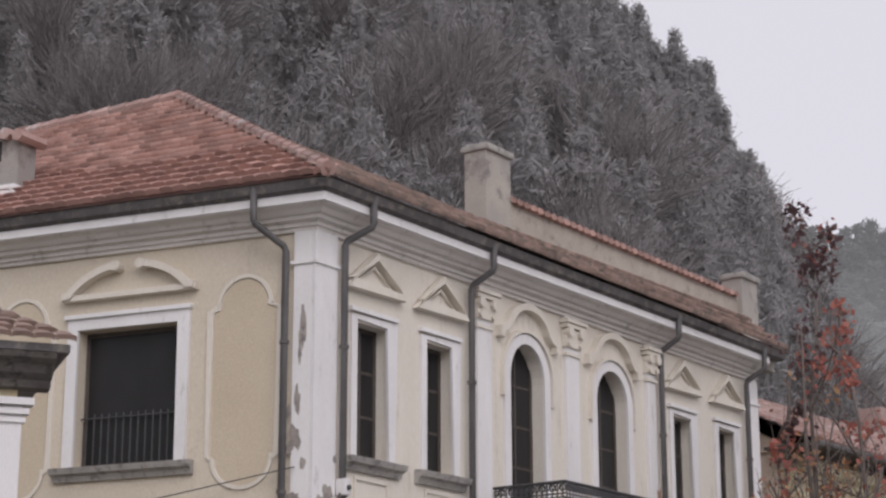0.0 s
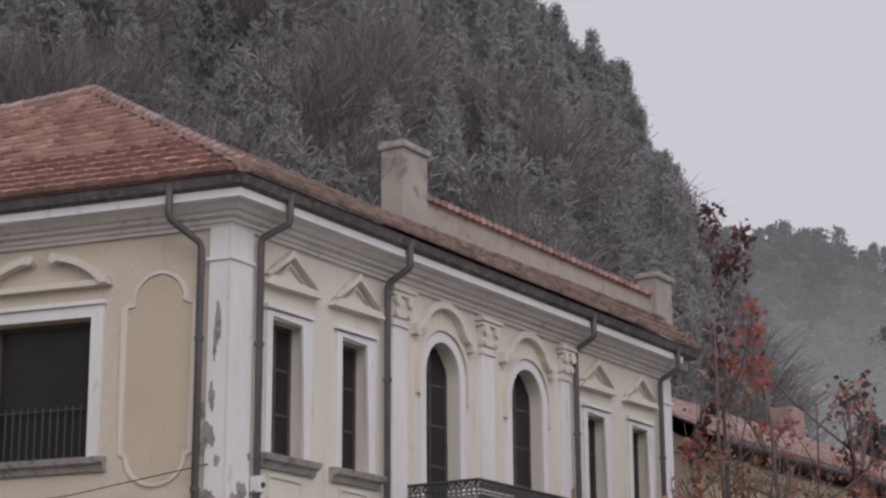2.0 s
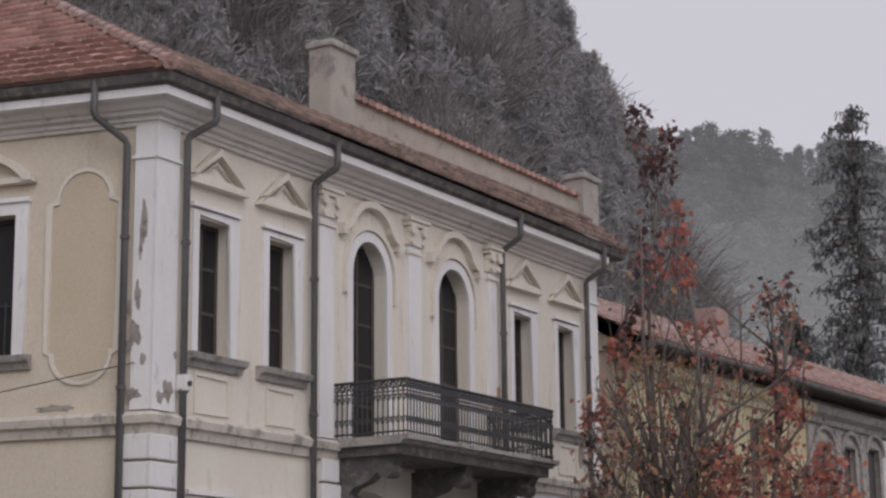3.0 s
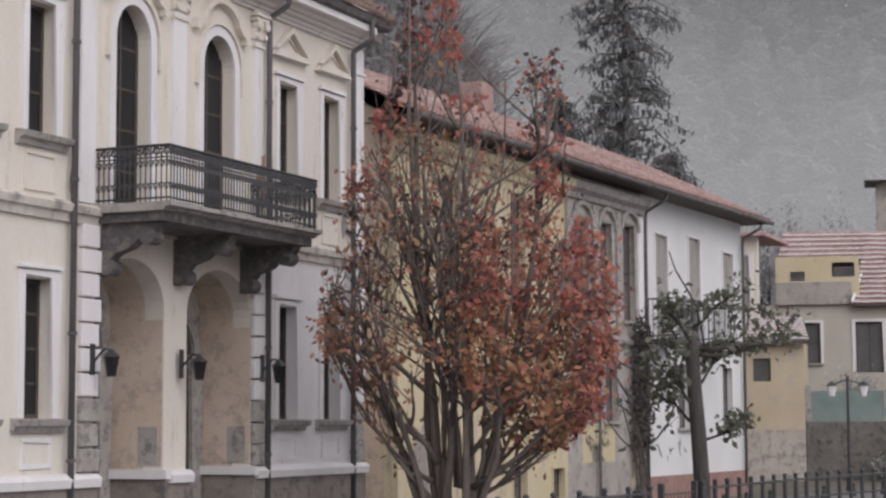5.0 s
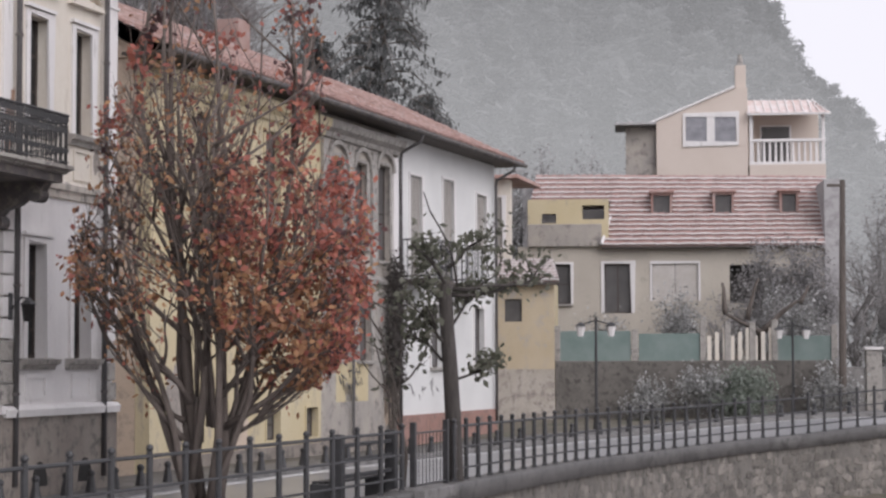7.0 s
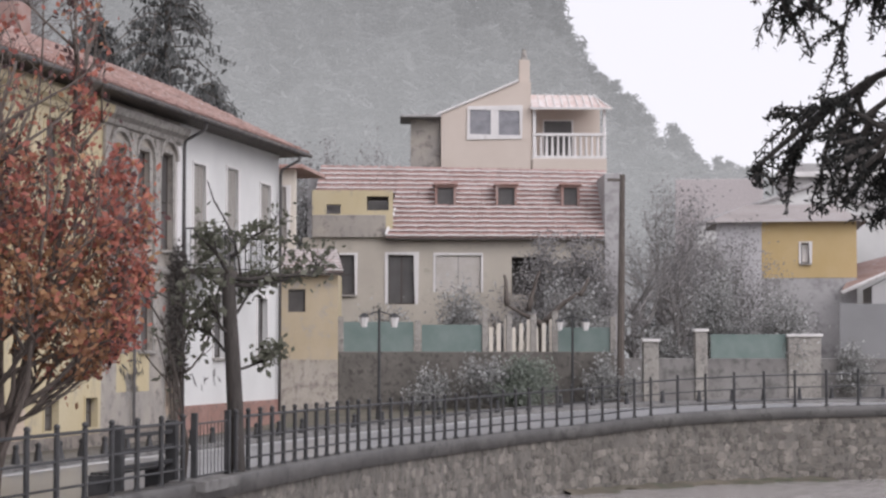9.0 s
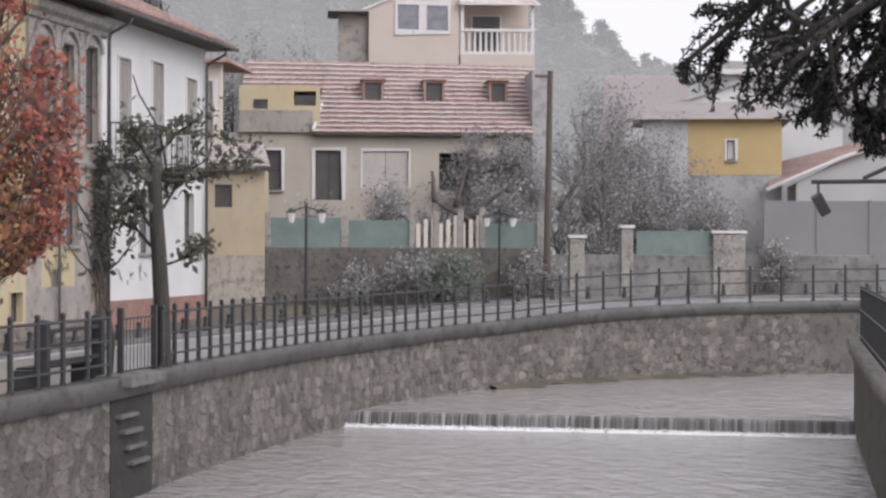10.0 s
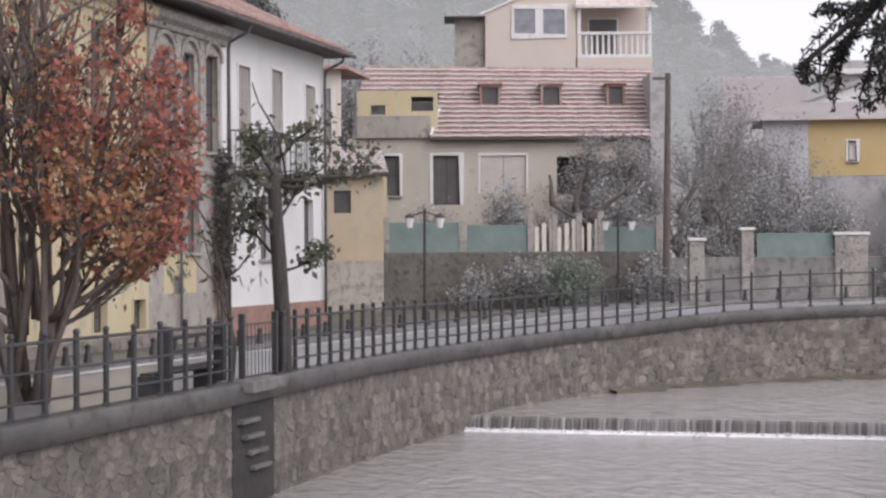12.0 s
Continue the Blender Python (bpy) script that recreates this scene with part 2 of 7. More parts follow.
def wall_mesh(x0, x1, z0, z1, holes, thick):
    """A wall from y=0 (street side) to y=thick with rectangular openings that go through it."""
    bm = bmesh.new()
    xs = sorted({x0, x1, *[v for h in holes for v in h[:2]]})
    zs = sorted({z0, z1, *[v for h in holes for v in h[2:4]]})
    xs = [x for x in xs if x0 <= x <= x1]
    zs = [z for z in zs if z0 <= z <= z1]
    solid = {}
    for i in range(len(xs) - 1):
        for j in range(len(zs) - 1):
            cx, cz = (xs[i] + xs[i + 1]) / 2, (zs[j] + zs[j + 1]) / 2
            solid[i, j] = not any(h[0] < cx < h[1] and h[2] < cz < h[3] for h in holes)
    cache = {}
    def v(x, y, z):
        k = (round(x, 4), y, round(z, 4))
        if k not in cache:
            cache[k] = bm.verts.new((x, y, z))
        return cache[k]
    def quad(*c):
        bm.faces.new([v(*p) for p in c])
    for (i, j), s in solid.items():
        if not s:
            continue
        a, b, c, d = xs[i], xs[i + 1], zs[j], zs[j + 1]
        quad((a, 0, c), (b, 0, c), (b, 0, d), (a, 0, d))
        quad((b, thick, c), (a, thick, c), (a, thick, d), (b, thick, d))
        if not solid.get((i - 1, j)):
            quad((a, thick, c), (a, 0, c), (a, 0, d), (a, thick, d))
        if not solid.get((i + 1, j)):
            quad((b, 0, c), (b, thick, c), (b, thick, d), (b, 0, d))
        if not solid.get((i, j - 1)):
            quad((a, thick, c), (b, thick, c), (b, 0, c), (a, 0, c))
        if not solid.get((i, j + 1)):
            quad((a, 0, d), (b, 0, d), (b, thick, d), (a, thick, d))
    return bm


def arc(cx, cz, rx, rz, a0, a1, n=14):
    return [(cx + rx * math.cos(radians(a0 + (a1 - a0) * i / n)), cz + rz * math.sin(radians(a0 + (a1 - a0) * i / n))) for i in range(n + 1)]


def spandrels(bm, x0, x1, z_spring, z_top, y0, y1):
    """Fills the two upper corners of a rectangular opening so that it ends in a round arch."""
    cx, rx = (x0 + x1) / 2, (x1 - x0) / 2
    left = arc(cx, z_spring, rx, z_top - z_spring, 180, 90, 8)
    right = arc(cx, z_spring, rx, z_top - z_spring, 90, 0, 8)
    extrude_poly(bm, [(x0, z_top + 0.002)] + left, y0, y1)
    extrude_poly(bm, [(x1, z_top + 0.002)] + right, y0, y1)
    bmesh.ops.recalc_face_normals(bm, faces=bm.faces[:])
    return bm


def tiles(corners, w, h, lift, material, parent, nparts=0, name="tile", step=0.035, seed=1):
    """Rows of curved roof tiles over a quadrilateral slope: corners are eave left, eave right, top right, top left."""
    rng = np.random.default_rng(seed)
    el, er, tr, tl = [np.array(c, float) for c in corners]
    rows = max(1, int(np.linalg.norm((tl + tr - el - er) / 2) / h))
    nrm = np.cross(er - el, tl - el)
    if np.linalg.norm(nrm) < 1e-6:
        nrm = np.cross(er - el, tr - el)
    nrm /= np.linalg.norm(nrm)
    along = (er - el) / np.linalg.norm(er - el)
    up = np.cross(nrm, along)
    k = 5
    ang = np.linspace(0, np.pi, k)
    prof = np.stack([-np.cos(ang) * 0.5, np.sin(ang) * lift], 1)
    base = []
    for s, extra in ((0.0, step), (1.12, 0.0)):
        for a, b in prof:
            base.append((a * w * (1.0 if s == 0 else 0.86), s * h, b + extra))
    base.extend([(a * w, 0.01, b - 0.02) for a, b in prof])
    base = np.array(base)
    quads = [(i, i + 1, k + i + 1, k + i) for i in range(k - 1)] + [(i + 1, i, 2 * k + i, 2 * k + i + 1) for i in range(k - 1)]
    places = []
    for r in range(rows):
        f = (r + 0.0) / rows
        a, b = el + (tl - el) * f, er + (tr - er) * f
        L = np.linalg.norm(b - a)
        n = max(1, int(L / w))
        for c in range(n):
            places.append((a + (b - a) * (c + 0.5) / n, rng.normal(0, 0.008), rng.normal(0, 0.004)))
    M = np.stack([along, up, nrm], 1)
    if nparts:
        me = bpy.data.meshes.new(name)
        me.from_pydata(base.tolist(), [], quads)
        me.materials.append(material)
        own = set(range(0, min(len(places), nparts)))
    else:
        own = set()
    V, Q = [], []
    for i, (p, tw, dz) in enumerate(places):
        if i in own:
            ob = new(name, me)
            R = Matrix([[*M[j]] for j in range(3)]).to_4x4()
            ob.parent = parent
            ob.matrix_basis = Matrix.Translation(p + nrm * (dz + 0.02)) @ R @ Matrix.Rotation(tw, 4, "Z")
            continue
        t = base.copy()
        t[:, 0] += tw * t[:, 1]
        t[:, 2] += dz + 0.02
        V.append(t @ M.T + p)
        Q.append(np.array(quads) + (len(Q)) * len(base))
    if V:
        rest = arrays("tile_field", np.concatenate(V), np.concatenate(Q), material, parent)
        rest["kind"] = "stuff"


# ---- ground, road, river ----
BANK = [(-6.5, 12.5, 0.0), (-2.7, 20.8, 0.0), (0.64, 27.9, 0.0), (2.25, 31.2, 0.0), (3.56, 34.2, 0.0), (5.11, 37.5, 0.0), (6.77, 40.8, 0.0), (8.6, 43.9, 0.0),
        (10.5, 46.7, 0.02), (12.6, 49.2, 0.08), (14.9, 51.2, 0.16), (17.6, 52.9, 0.34), (20.5, 54.1, 0.46), (23.4, 54.7, 0.52), (27.2, 54.9, 0.57), (36.0, 54.6, 0.6), (70.0, 52.0, 0.6)]


def smooth_line(pts, step):
    """Points at even steps along a Catmull-Rom line."""
    P = [Vector(p) for p in pts]
    P = [P[0] * 2 - P[1]] + P + [P[-1] * 2 - P[-2]]
    dense = []
    for i in range(1, len(P) - 2):
        a, b, c, d = P[i - 1:i + 3]
        for k in range(20):
            t = k / 20
            dense.append(0.5 * ((2 * b) + (c - a) * t + (2 * a - 5 * b + 4 * c - d) * t * t + (3 * b - a - 3 * c + d) * t ** 3))
    dense.append(P[-2])
    out, acc = [dense[0]], 0.0
    for p, q in zip(dense, dense[1:]):
        d = (q - p).length
        while acc + d >= step:
            f = (step - acc) / d
            p = p.lerp(q, f)
            out.append(p.copy())
            d = (q - p).length
            acc = 0.0
        acc += d
    return out


LINE = smooth_line(BANK, 0.25)


def normal_at(i):
    d = LINE[min(i + 1, len(LINE) - 1)] - LINE[max(i - 1, 0)]
    d.z = 0
    d.normalize()
    return Vector((d.y, -d.x, 0))  # towards the river


def road_rise(i):
    """The road comes up to the level of the coping round the bend."""
    f = min(1.0, max(0.0, (LINE[i].x - 8.0) / 12.0))
    return 0.14 * f * f * (3 - 2 * f)


def strip(name, offs, lift, material, i0=0, i1=None, label="", kind="structure", category=""):
    """A sheet or band along the bank: offs are (distance from the fence line towards the river, height)."""
    idx = range(i0, len(LINE) if i1 is None else i1)
    V, Q = [], []
    rises = name in ("road", "road_line", "pavement")
    m = len(offs)
    for i in idx:
        n = normal_at(i)
        for o, h in offs:
            V.append(LINE[i] + n * o + Vector((0, 0, h + lift + (road_rise(i) if rises else 0.0))))
    for r in range(len(idx) - 1):
        for c in range(m - 1):
            Q.append((r * m + c, (r + 1) * m + c, (r + 1) * m + c + 1, r * m + c + 1))
    return tagged(arrays(name, V, Q, material), label, category, "", kind)


ROADZ = -0.25
strip("road", [(-0.18, 0.0), (-3.0, 0.02), (-7.0, 0.0)], ROADZ, ASPHALT, label="wet grey asphalt road behind the river railing", category="road")


strip("ground", [(-0.19, -0.32), (-8, -0.33), (-40, -0.34), (-1500, -0.4)], 0.0, EARTH, label="damp brown earth and verge behind the road", category="ground")
tagged(part("ground", bx(-1500, 1500, -1500, -6, -4.2, -4.0), EARTH), "damp ground behind the bridge", "ground", "", "structure")
tagged(part("river_bed", bx(-400, 400, -400, 62, -4.0, -3.7), EARTH), "dark river bed", "river bed", "", "structure")
tagged(part("bridge", soft_box(-40, 40, -5.5, 0.55, 0.1, 0.5, 0.03), CONCRETE), "plain concrete bridge deck over the river", "bridge", "", "structure")

# retaining wall: coping and face
strip("coping", [(-0.2, -0.3), (-0.2, 0.0), (0.22, 0.0), (0.25, -0.03), (0.25, -0.33), (0.16, -0.35)], 0.0, COPING, label="weathered concrete coping along the river wall", category="coping")
strip("river_wall", [(0.14, -0.25), (0.14, -3.6)], 0.0, MORTAR, label="old stone river retaining wall", category="wall")

# water in two pools with a weir between
WEIR_A, WEIR_B = Vector((9.0, 44.3, 0)), Vector((19.6, 39.1, 0))
WATER_LOW, WATER_HIGH = -2.05, -1.72


def water_material():
    m, n, l, b = shader("river_water")
    b.inputs["Base Color"].default_value = (0.37, 0.35, 0.34, 1)
    b.inputs["Roughness"].default_value, b.inputs["IOR"].default_value = 0.14, 1.33
    co = n.new("ShaderNodeTexCoord")
    mp = n.new("ShaderNodeMapping")
    mp.inputs["Scale"].default_value = (1.0, 0.55, 1)
    mp.inputs["Rotation"].default_value = (0, 0, radians(-26))
    l.new(co.outputs["Object"], mp.inputs["Vector"])
    no = n.new("ShaderNodeTexNoise")
    no.inputs["Scale"].default_value, no.inputs["Detail"].default_value, no.inputs["Distortion"].default_value = 2.6, 6, 0.6
    l.new(mp.outputs["Vector"], no.inputs["Vector"])
    bp = n.new("ShaderNodeBump")
    bp.inputs["Strength"].default_value, bp.inputs["Distance"].default_value = 0.7, 0.18
    l.new(no.outputs["Fac"], bp.inputs["Height"])
    l.new(bp.outputs["Normal"], b.inputs["Normal"])
    return m


WATER = water_material()
d = (WEIR_B - WEIR_A).normalized()
a0, b0 = WEIR_A - d * 1.2, WEIR_B + d * 40
back = Vector((-d.y, d.x, 0)) * 60
if back.y < 0:
    back = -back
for nm, z, s in (("river_water", WATER_LOW, -1), ("river_water", WATER_HIGH, 1)):
    q = [Vector((p.x, p.y, z)) for p in (a0, b0, b0 + back * s, a0 + back * s)]
    if s < 0:
        q = q[::-1]
    tagged(arrays(nm, q, [(0, 1, 2, 3)], WATER), "shallow brown-grey rippled river water", "river", "", "structure")
tagged(arrays("weir", [Vector((p.x, p.y, z)) for p in (a0, b0) for z in (WATER_LOW - 0.3, WATER_HIGH + 0.0)], [(0, 2, 3, 1)], CONCRETE), "low concrete weir across the river", "weir", "", "structure")

# ---- main house ----
CORNER = (-7.54, 23.63, 0.0)
R_POSE, L_POSE = pose(*CORNER, 0, 0, 68), pose(*CORNER, 0, 0, -9)
house = thing("townhouse", pose(*CORNER), "two-storey neoclassical townhouse in peeling cream and white plaster", "house")
GZ = -0.35


def side(name, m):
    """The frame of a facade, as a part of the house: children are built straight into the house with the facade's turn."""
    return pose(*CORNER).inverted() @ m


RM, LM = side("r", R_POSE), side("l", L_POSE)


def fpart(name, bm, material, parent, m, label="", smooth=False):
    """A part whose mesh is given in a facade's own axes (x along, y inwards, z up)."""
    bm.transform(m)
    return part(name, bm, material, parent, label, smooth)


LEN = 13.0
RWIN = [(0.89, 1.62), (2.50, 3.17), (9.74, 10.43), (11.40, 12.07)]
ARCH = [(4.66, 5.62), (7.19, 8.18)]
PORTAL = [(4.22, 6.12), (6.78, 8.84)]
holes = [(a, b, 6.2, 8.07) for a, b in RWIN] + [(a, b, 2.22, 4.17) for a, b in RWIN] + [(a, b, 5.34, 8.5) for a, b in ARCH] + [(a, b, GZ, 4.64) for a, b in PORTAL]
up = [h for h in holes if h[2] > 5]
low = [h for h in holes if h[2] < 5]
fpart("wall", wall_mesh(0, LEN, 5.0, 9.3, up, 0.35), PALE, house, RM, "pale cream plaster upper wall")
fpart("wall", wall_mesh(0, 8.9, GZ, 5.0, low, 0.35), PALE, house, RM, "pale cream plaster lower wall")
fpart("wall", wall_mesh(8.9, LEN, GZ, 5.0, low, 0.35), WHITE, house, RM, "white painted lower wall")
for a, b in ARCH:
    fpart("arch_head", spandrels(bmesh.new(), a, b, 7.95, 8.5, 0.0, 0.35), PALE, house, RM)
for a, b in PORTAL:
    fpart("arch_head", spandrels(bmesh.new(), a, b, 3.9, 4.64, 0.0, 0.35), PALE, house, RM)
LWIN = (-3.68, -2.06, 6.16, 8.09)
fpart("wall", wall_mesh(-9.5, 0, GZ, 9.3, [LWIN], 0.35), CREAM, house, LM, "cream plaster wall")
# rear walls and floor slab close the house
fpart("rear_wall", bx(0.3, LEN, 8.0, 8.3, GZ, 9.3), CREAM, house, RM)
fpart("end_wall", bx(LEN - 0.3, LEN, 0.36, 8.0, GZ, 9.3), CREAM, house, RM)
fpart("eave_block", bx(LEN - 0.3, LEN + 2.05, 0.55, 1.4, 9.78, 10.3), GREYWALL, house, RM)
# inner walls are painted near black to show the rooms unlit
fpart("inner_wall", bx(0.5, LEN - 0.4, 1.6, 1.75, GZ, 9.2), DARK, house, RM, "inner wall coloured dark for the unlit rooms")
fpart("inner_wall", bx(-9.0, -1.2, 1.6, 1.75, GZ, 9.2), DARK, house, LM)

# mouldings along both facades: cornice, string course, plinth ledge
CORN = [(0.0, 9.16), (-0.06, 9.16), (-0.07, 9.205), (-0.11, 9.215), (-0.12, 9.265), (-0.2, 9.285), (-0.22, 9.335), (-0.27, 9.34), (-0.33, 9.39), (-0.42, 9.425), (-0.42, 9.44), (0.0, 9.44)]
FASC = [(0.0, 9.442), (-0.45, 9.442), (-0.45, 9.56), (0.0, 9.56)]
EAVE = [(0.0, 9.562), (-0.46, 9.562), (-0.53, 9.6), (-0.57, 9.72), (-0.5, 9.75), (0.0, 9.75)]
STRG = [(0.0, 5.02), (-0.06, 5.02), (-0.08, 5.14), (-0.14, 5.16), (-0.16, 5.26), (-0.1, 5.31), (0.0, 5.33)]
PLIN = [(0.0, 1.24), (-0.16, 1.24), (-0.18, 1.36), (-0.12, 1.42), (0.0, 1.44)]
half = math.tan(radians((180 - 103) / 2))
for nm, prof, mat in (("cornice", CORN, CORNICE), ("fascia", FASC, WHITE), ("gutter", EAVE, GUTTER), ("string_course", STRG, STAINED), ("plinth_ledge", PLIN, WHITE)):
    for M, x0, x1, m0, m1 in ((RM, 0.0, LEN, half, 0.5 if nm in ("cornice", "fascia") else -0.5), (LM, -9.5, 0.0, 0, -half)):
        if nm == "plinth_ledge" and M is RM:
            for a, b in ((0.0, 4.22), (6.12, 6.78), (8.84, LEN)):
                fpart(nm, profile_run(bmesh.new(), prof, a, b, half if a == 0 else 0, 0), mat, house, M)
            continue
        fpart(nm, profile_run(bmesh.new(), prof, x0, x1, m0, m1), mat, house, M)
for a, b in ((0.0, 4.22), (6.12, 6.78), (8.84, LEN)):
    fpart("plinth", bx(a, b, -0.1, 0.0, GZ, 1.24), PLINTH, house, RM, "damp grey stone plinth")
fpart("plinth", bx(-9.5, 0.0, -0.1, 0.0, GZ, 1.24), PLINTH, house, LM)

# roof: hipped, with a raised attic wall and two chimneys
apex = Vector((-12.03, 29.7, 13.55)) - Vector(CORNER)


def rp(x, y, z):
    return RM @ Vector((x, y, z))


def lp(x, y, z):
    return LM @ Vector((x, y, z))


e0 = rp(-0.6 * half, -0.6, 9.75)
eR = rp(LEN + 0.3, -0.6, 9.75)
eR2 = rp(LEN + 2.2, 0.5, 10.35)
eL = lp(-9.8, -0.6, 9.75)
ridge_l = apex + (LM.to_3x3() @ Vector((-6.0, 0, -0.45)))
uR = Vector((math.cos(radians(68)), math.sin(radians(68)), 0))
ridge_r = apex + uR * 6.0
bm = bmesh.new()
q = [bm.verts.new(v - Vector((0, 0, 0.02 if v in (e0, eR, eL) else 0.3))) for v in (e0, eR, ridge_r, apex, ridge_l, eL, eR2)]
back_r, back_l = bm.verts.new(ridge_r + Vector((-7, 3, -4))), bm.verts.new(ridge_l + Vector((0, 8, -4)))
bm.faces.new((q[0], q[1], q[6], q[2], q[3]))
bm.faces.new((q[0], q[3], q[4], q[5]))
bm.faces.new((q[6], back_r, q[2]))
bm.faces.new((q[3], q[2], back_r, back_l, q[4]))
part("roof", bm, TILE, house, "red clay tiled hipped roof")
tiles((eL, e0, apex, ridge_l), 0.21, 0.40, 0.024, TILE, house, 300, step=0.06)
tiles((e0, eR, ridge_r, apex), 0.21, 0.42, 0.02, TILE_MOSSY, house, 0, step=0.04, seed=2)
bm = bmesh.new()
for A, B in ((e0 + Vector((0, 0, 0.06)), apex + Vector((0, 0, 0.08))), (apex + Vector((0, 0, 0.08)), ridge_l + Vector((0, 0, 0.08)))):
    n = int((B - A).length / 0.34)
    for i in range(n):
        p, r = A.lerp(B, i / n), A.lerp(B, (i + 1.15) / n)
        sweep(bm, [p, r], 0.115, 8, 0.085)
part("ridge_tiles", bm, TILE_OLD, house, "half-round ridge tiles with pale mortar")
# the lower courses of the street slope rise more steeply towards the attic
kick = [rp(-0.45, -0.6, 9.757), rp(13.3, -0.6, 9.757), rp(14.2, 0.85, 10.85), rp(0.45, 0.85, 10.56)]
bm = bmesh.new()
bm.faces.new([bm.verts.new(q) for q in kick])
part("roof_kick", bm, TILE_MOSSY, house)
tiles(kick, 0.21, 0.40, 0.03, TILE_MOSSY, house, 0, step=0.05, seed=4)
# attic wall
AT = 0.85
fpart("attic_wall", bx(5.9, 14.2, AT, AT + 0.25, 10.2, 11.17), ATTIC, house, RM, "stained raised attic wall")
tile_me = bpy.data.meshes.new("attic_tile")
tb = sweep(bmesh.new(), [(0, -0.1, 0), (0, 0.38, 0.03)], 0.1, 7, 0.085)
tb.transform(Matrix.Diagonal((1, 1, 0.55, 1)))
tb.to_mesh(tile_me)
tb.free()
tile_me.materials.append(TILE)
for i in range(39):
    ob = new("attic_tile", tile_me)
    ob.parent = house
    ob.matrix_basis = RM @ pose(5.98 + i * 0.21, AT, 11.2, 0, 0, random.uniform(-3, 3))
for x, top, w in ((5.55, 11.98, 0.36), (14.5, 11.7, 0.34)):
    ch = fpart("chimney", bx(x - w, x + w, AT - 0.1, AT + 0.32, 9.7, top - 0.12), GREYWALL, house, RM, "rendered square chimney")
    fpart("chimney_cap", soft_box(x - w - 0.05, x + w + 0.05, AT - 0.16, AT + 0.38, top - 0.12, top, 0.04), GREYSTONE, ch, RM)
ch = fpart("chimney", bx(-6.5, -5.44, 0.75, 1.2, 9.8, 11.5), GREYWALL, house, LM, "stained rendered chimney with a tiled cap")
fpart("chimney_base", soft_box(-6.6, -5.36, 0.6, 1.24, 10.35, 10.68, 0.05), WHITE, ch, LM)
# the flue opening is a thin slab coloured as a shaded hollow
fpart("chimney_opening", bx(-6.2, -5.75, 0.735, 0.755, 11.1, 11.42), DARK, ch, LM)
bm = bmesh.new()
for i in range(6):
    sweep(bm, [LM @ Vector((-6.55 + i * 0.23, 0.62, 11.68 - 0.045 * i)), LM @ Vector((-6.55 + i * 0.23, 1.3, 11.72 - 0.045 * i))], 0.10, 6)
part("chimney_tiles", bm, TILE_OLD, ch)


# ---- facade dressings ----
def window(M, x0, x1, z0, z1, sill=True, depth=0.2, bars=(1, 2), trim=0.13, head=None, surround=WHITE):
    """A framed window in its opening: surround, sash with glazing bars, pane and sill."""
    bm = bmesh.new()
    t = trim
    if head is None:
        ribbon(bm, [(x0 - t / 2, z0), (x0 - t / 2, z1 + t / 2), (x1 + t / 2, z1 + t / 2), (x1 + t / 2, z0)], t, -0.045, 0.0)
        box(bm, x0 - t - 0.04, x1 + t + 0.04, -0.085, 0.0, z1 + t, z1 + t + 0.06)
    else:
        cx, rx = (x0 + x1) / 2, (x1 - x0) / 2
        ribbon(bm, [(x0 - t / 2, z0)] + arc(cx, head, rx + t / 2, z1 - head + t / 2, 180, 0, 16) + [(x1 + t / 2, z0)], t, -0.045, 0.0)
    w = fpart("window", bm, surround, house, M)
    bm = bmesh.new()
    f = 0.06
    for a, b, c, e in ((x0, x0 + f, z0, z1), (x1 - f, x1, z0, z1), (x0 + f, x1 - f, z1 - f, z1), (x0 + f, x1 - f, z0, z0 + f)):
        box(bm, a, b, depth, depth + 0.06, c, e)
    for i in range(1, bars[0] + 1):
        xx = x0 + (x1 - x0) * i / (bars[0] + 1)
        box(bm, xx - 0.025, xx + 0.025, depth + 0.005, depth + 0.05, z0 + f, z1 - f)
    for i in range(1, bars[1] + 1):
        zz = z0 + (z1 - z0) * i / (bars[1] + 1)
        box(bm, x0 + f, x1 - f, depth + 0.008, depth + 0.045, zz - 0.02, zz + 0.02)
    fpart("sash", bm, DARKWOOD, w, M, "dark weathered wooden sash")
    fpart("pane", bx(x0 + 0.01, x1 - 0.01, depth + 0.02, depth + 0.028, z0 + 0.01, z1 - 0.01), PANE, w, M, "dusty dark glass")
    if sill:
        fpart("sill", profile_run(bmesh.new(), [(0, z0 - 0.2), (-0.06, z0 - 0.2), (-0.09, z0 - 0.12), (-0.16, z0 - 0.1), (-0.19, z0 - 0.02), (0.0, z0)], x0 - t - 0.12, x1 + t + 0.12), GREYSTONE, w, M, "chipped grey stone sill")
    return w


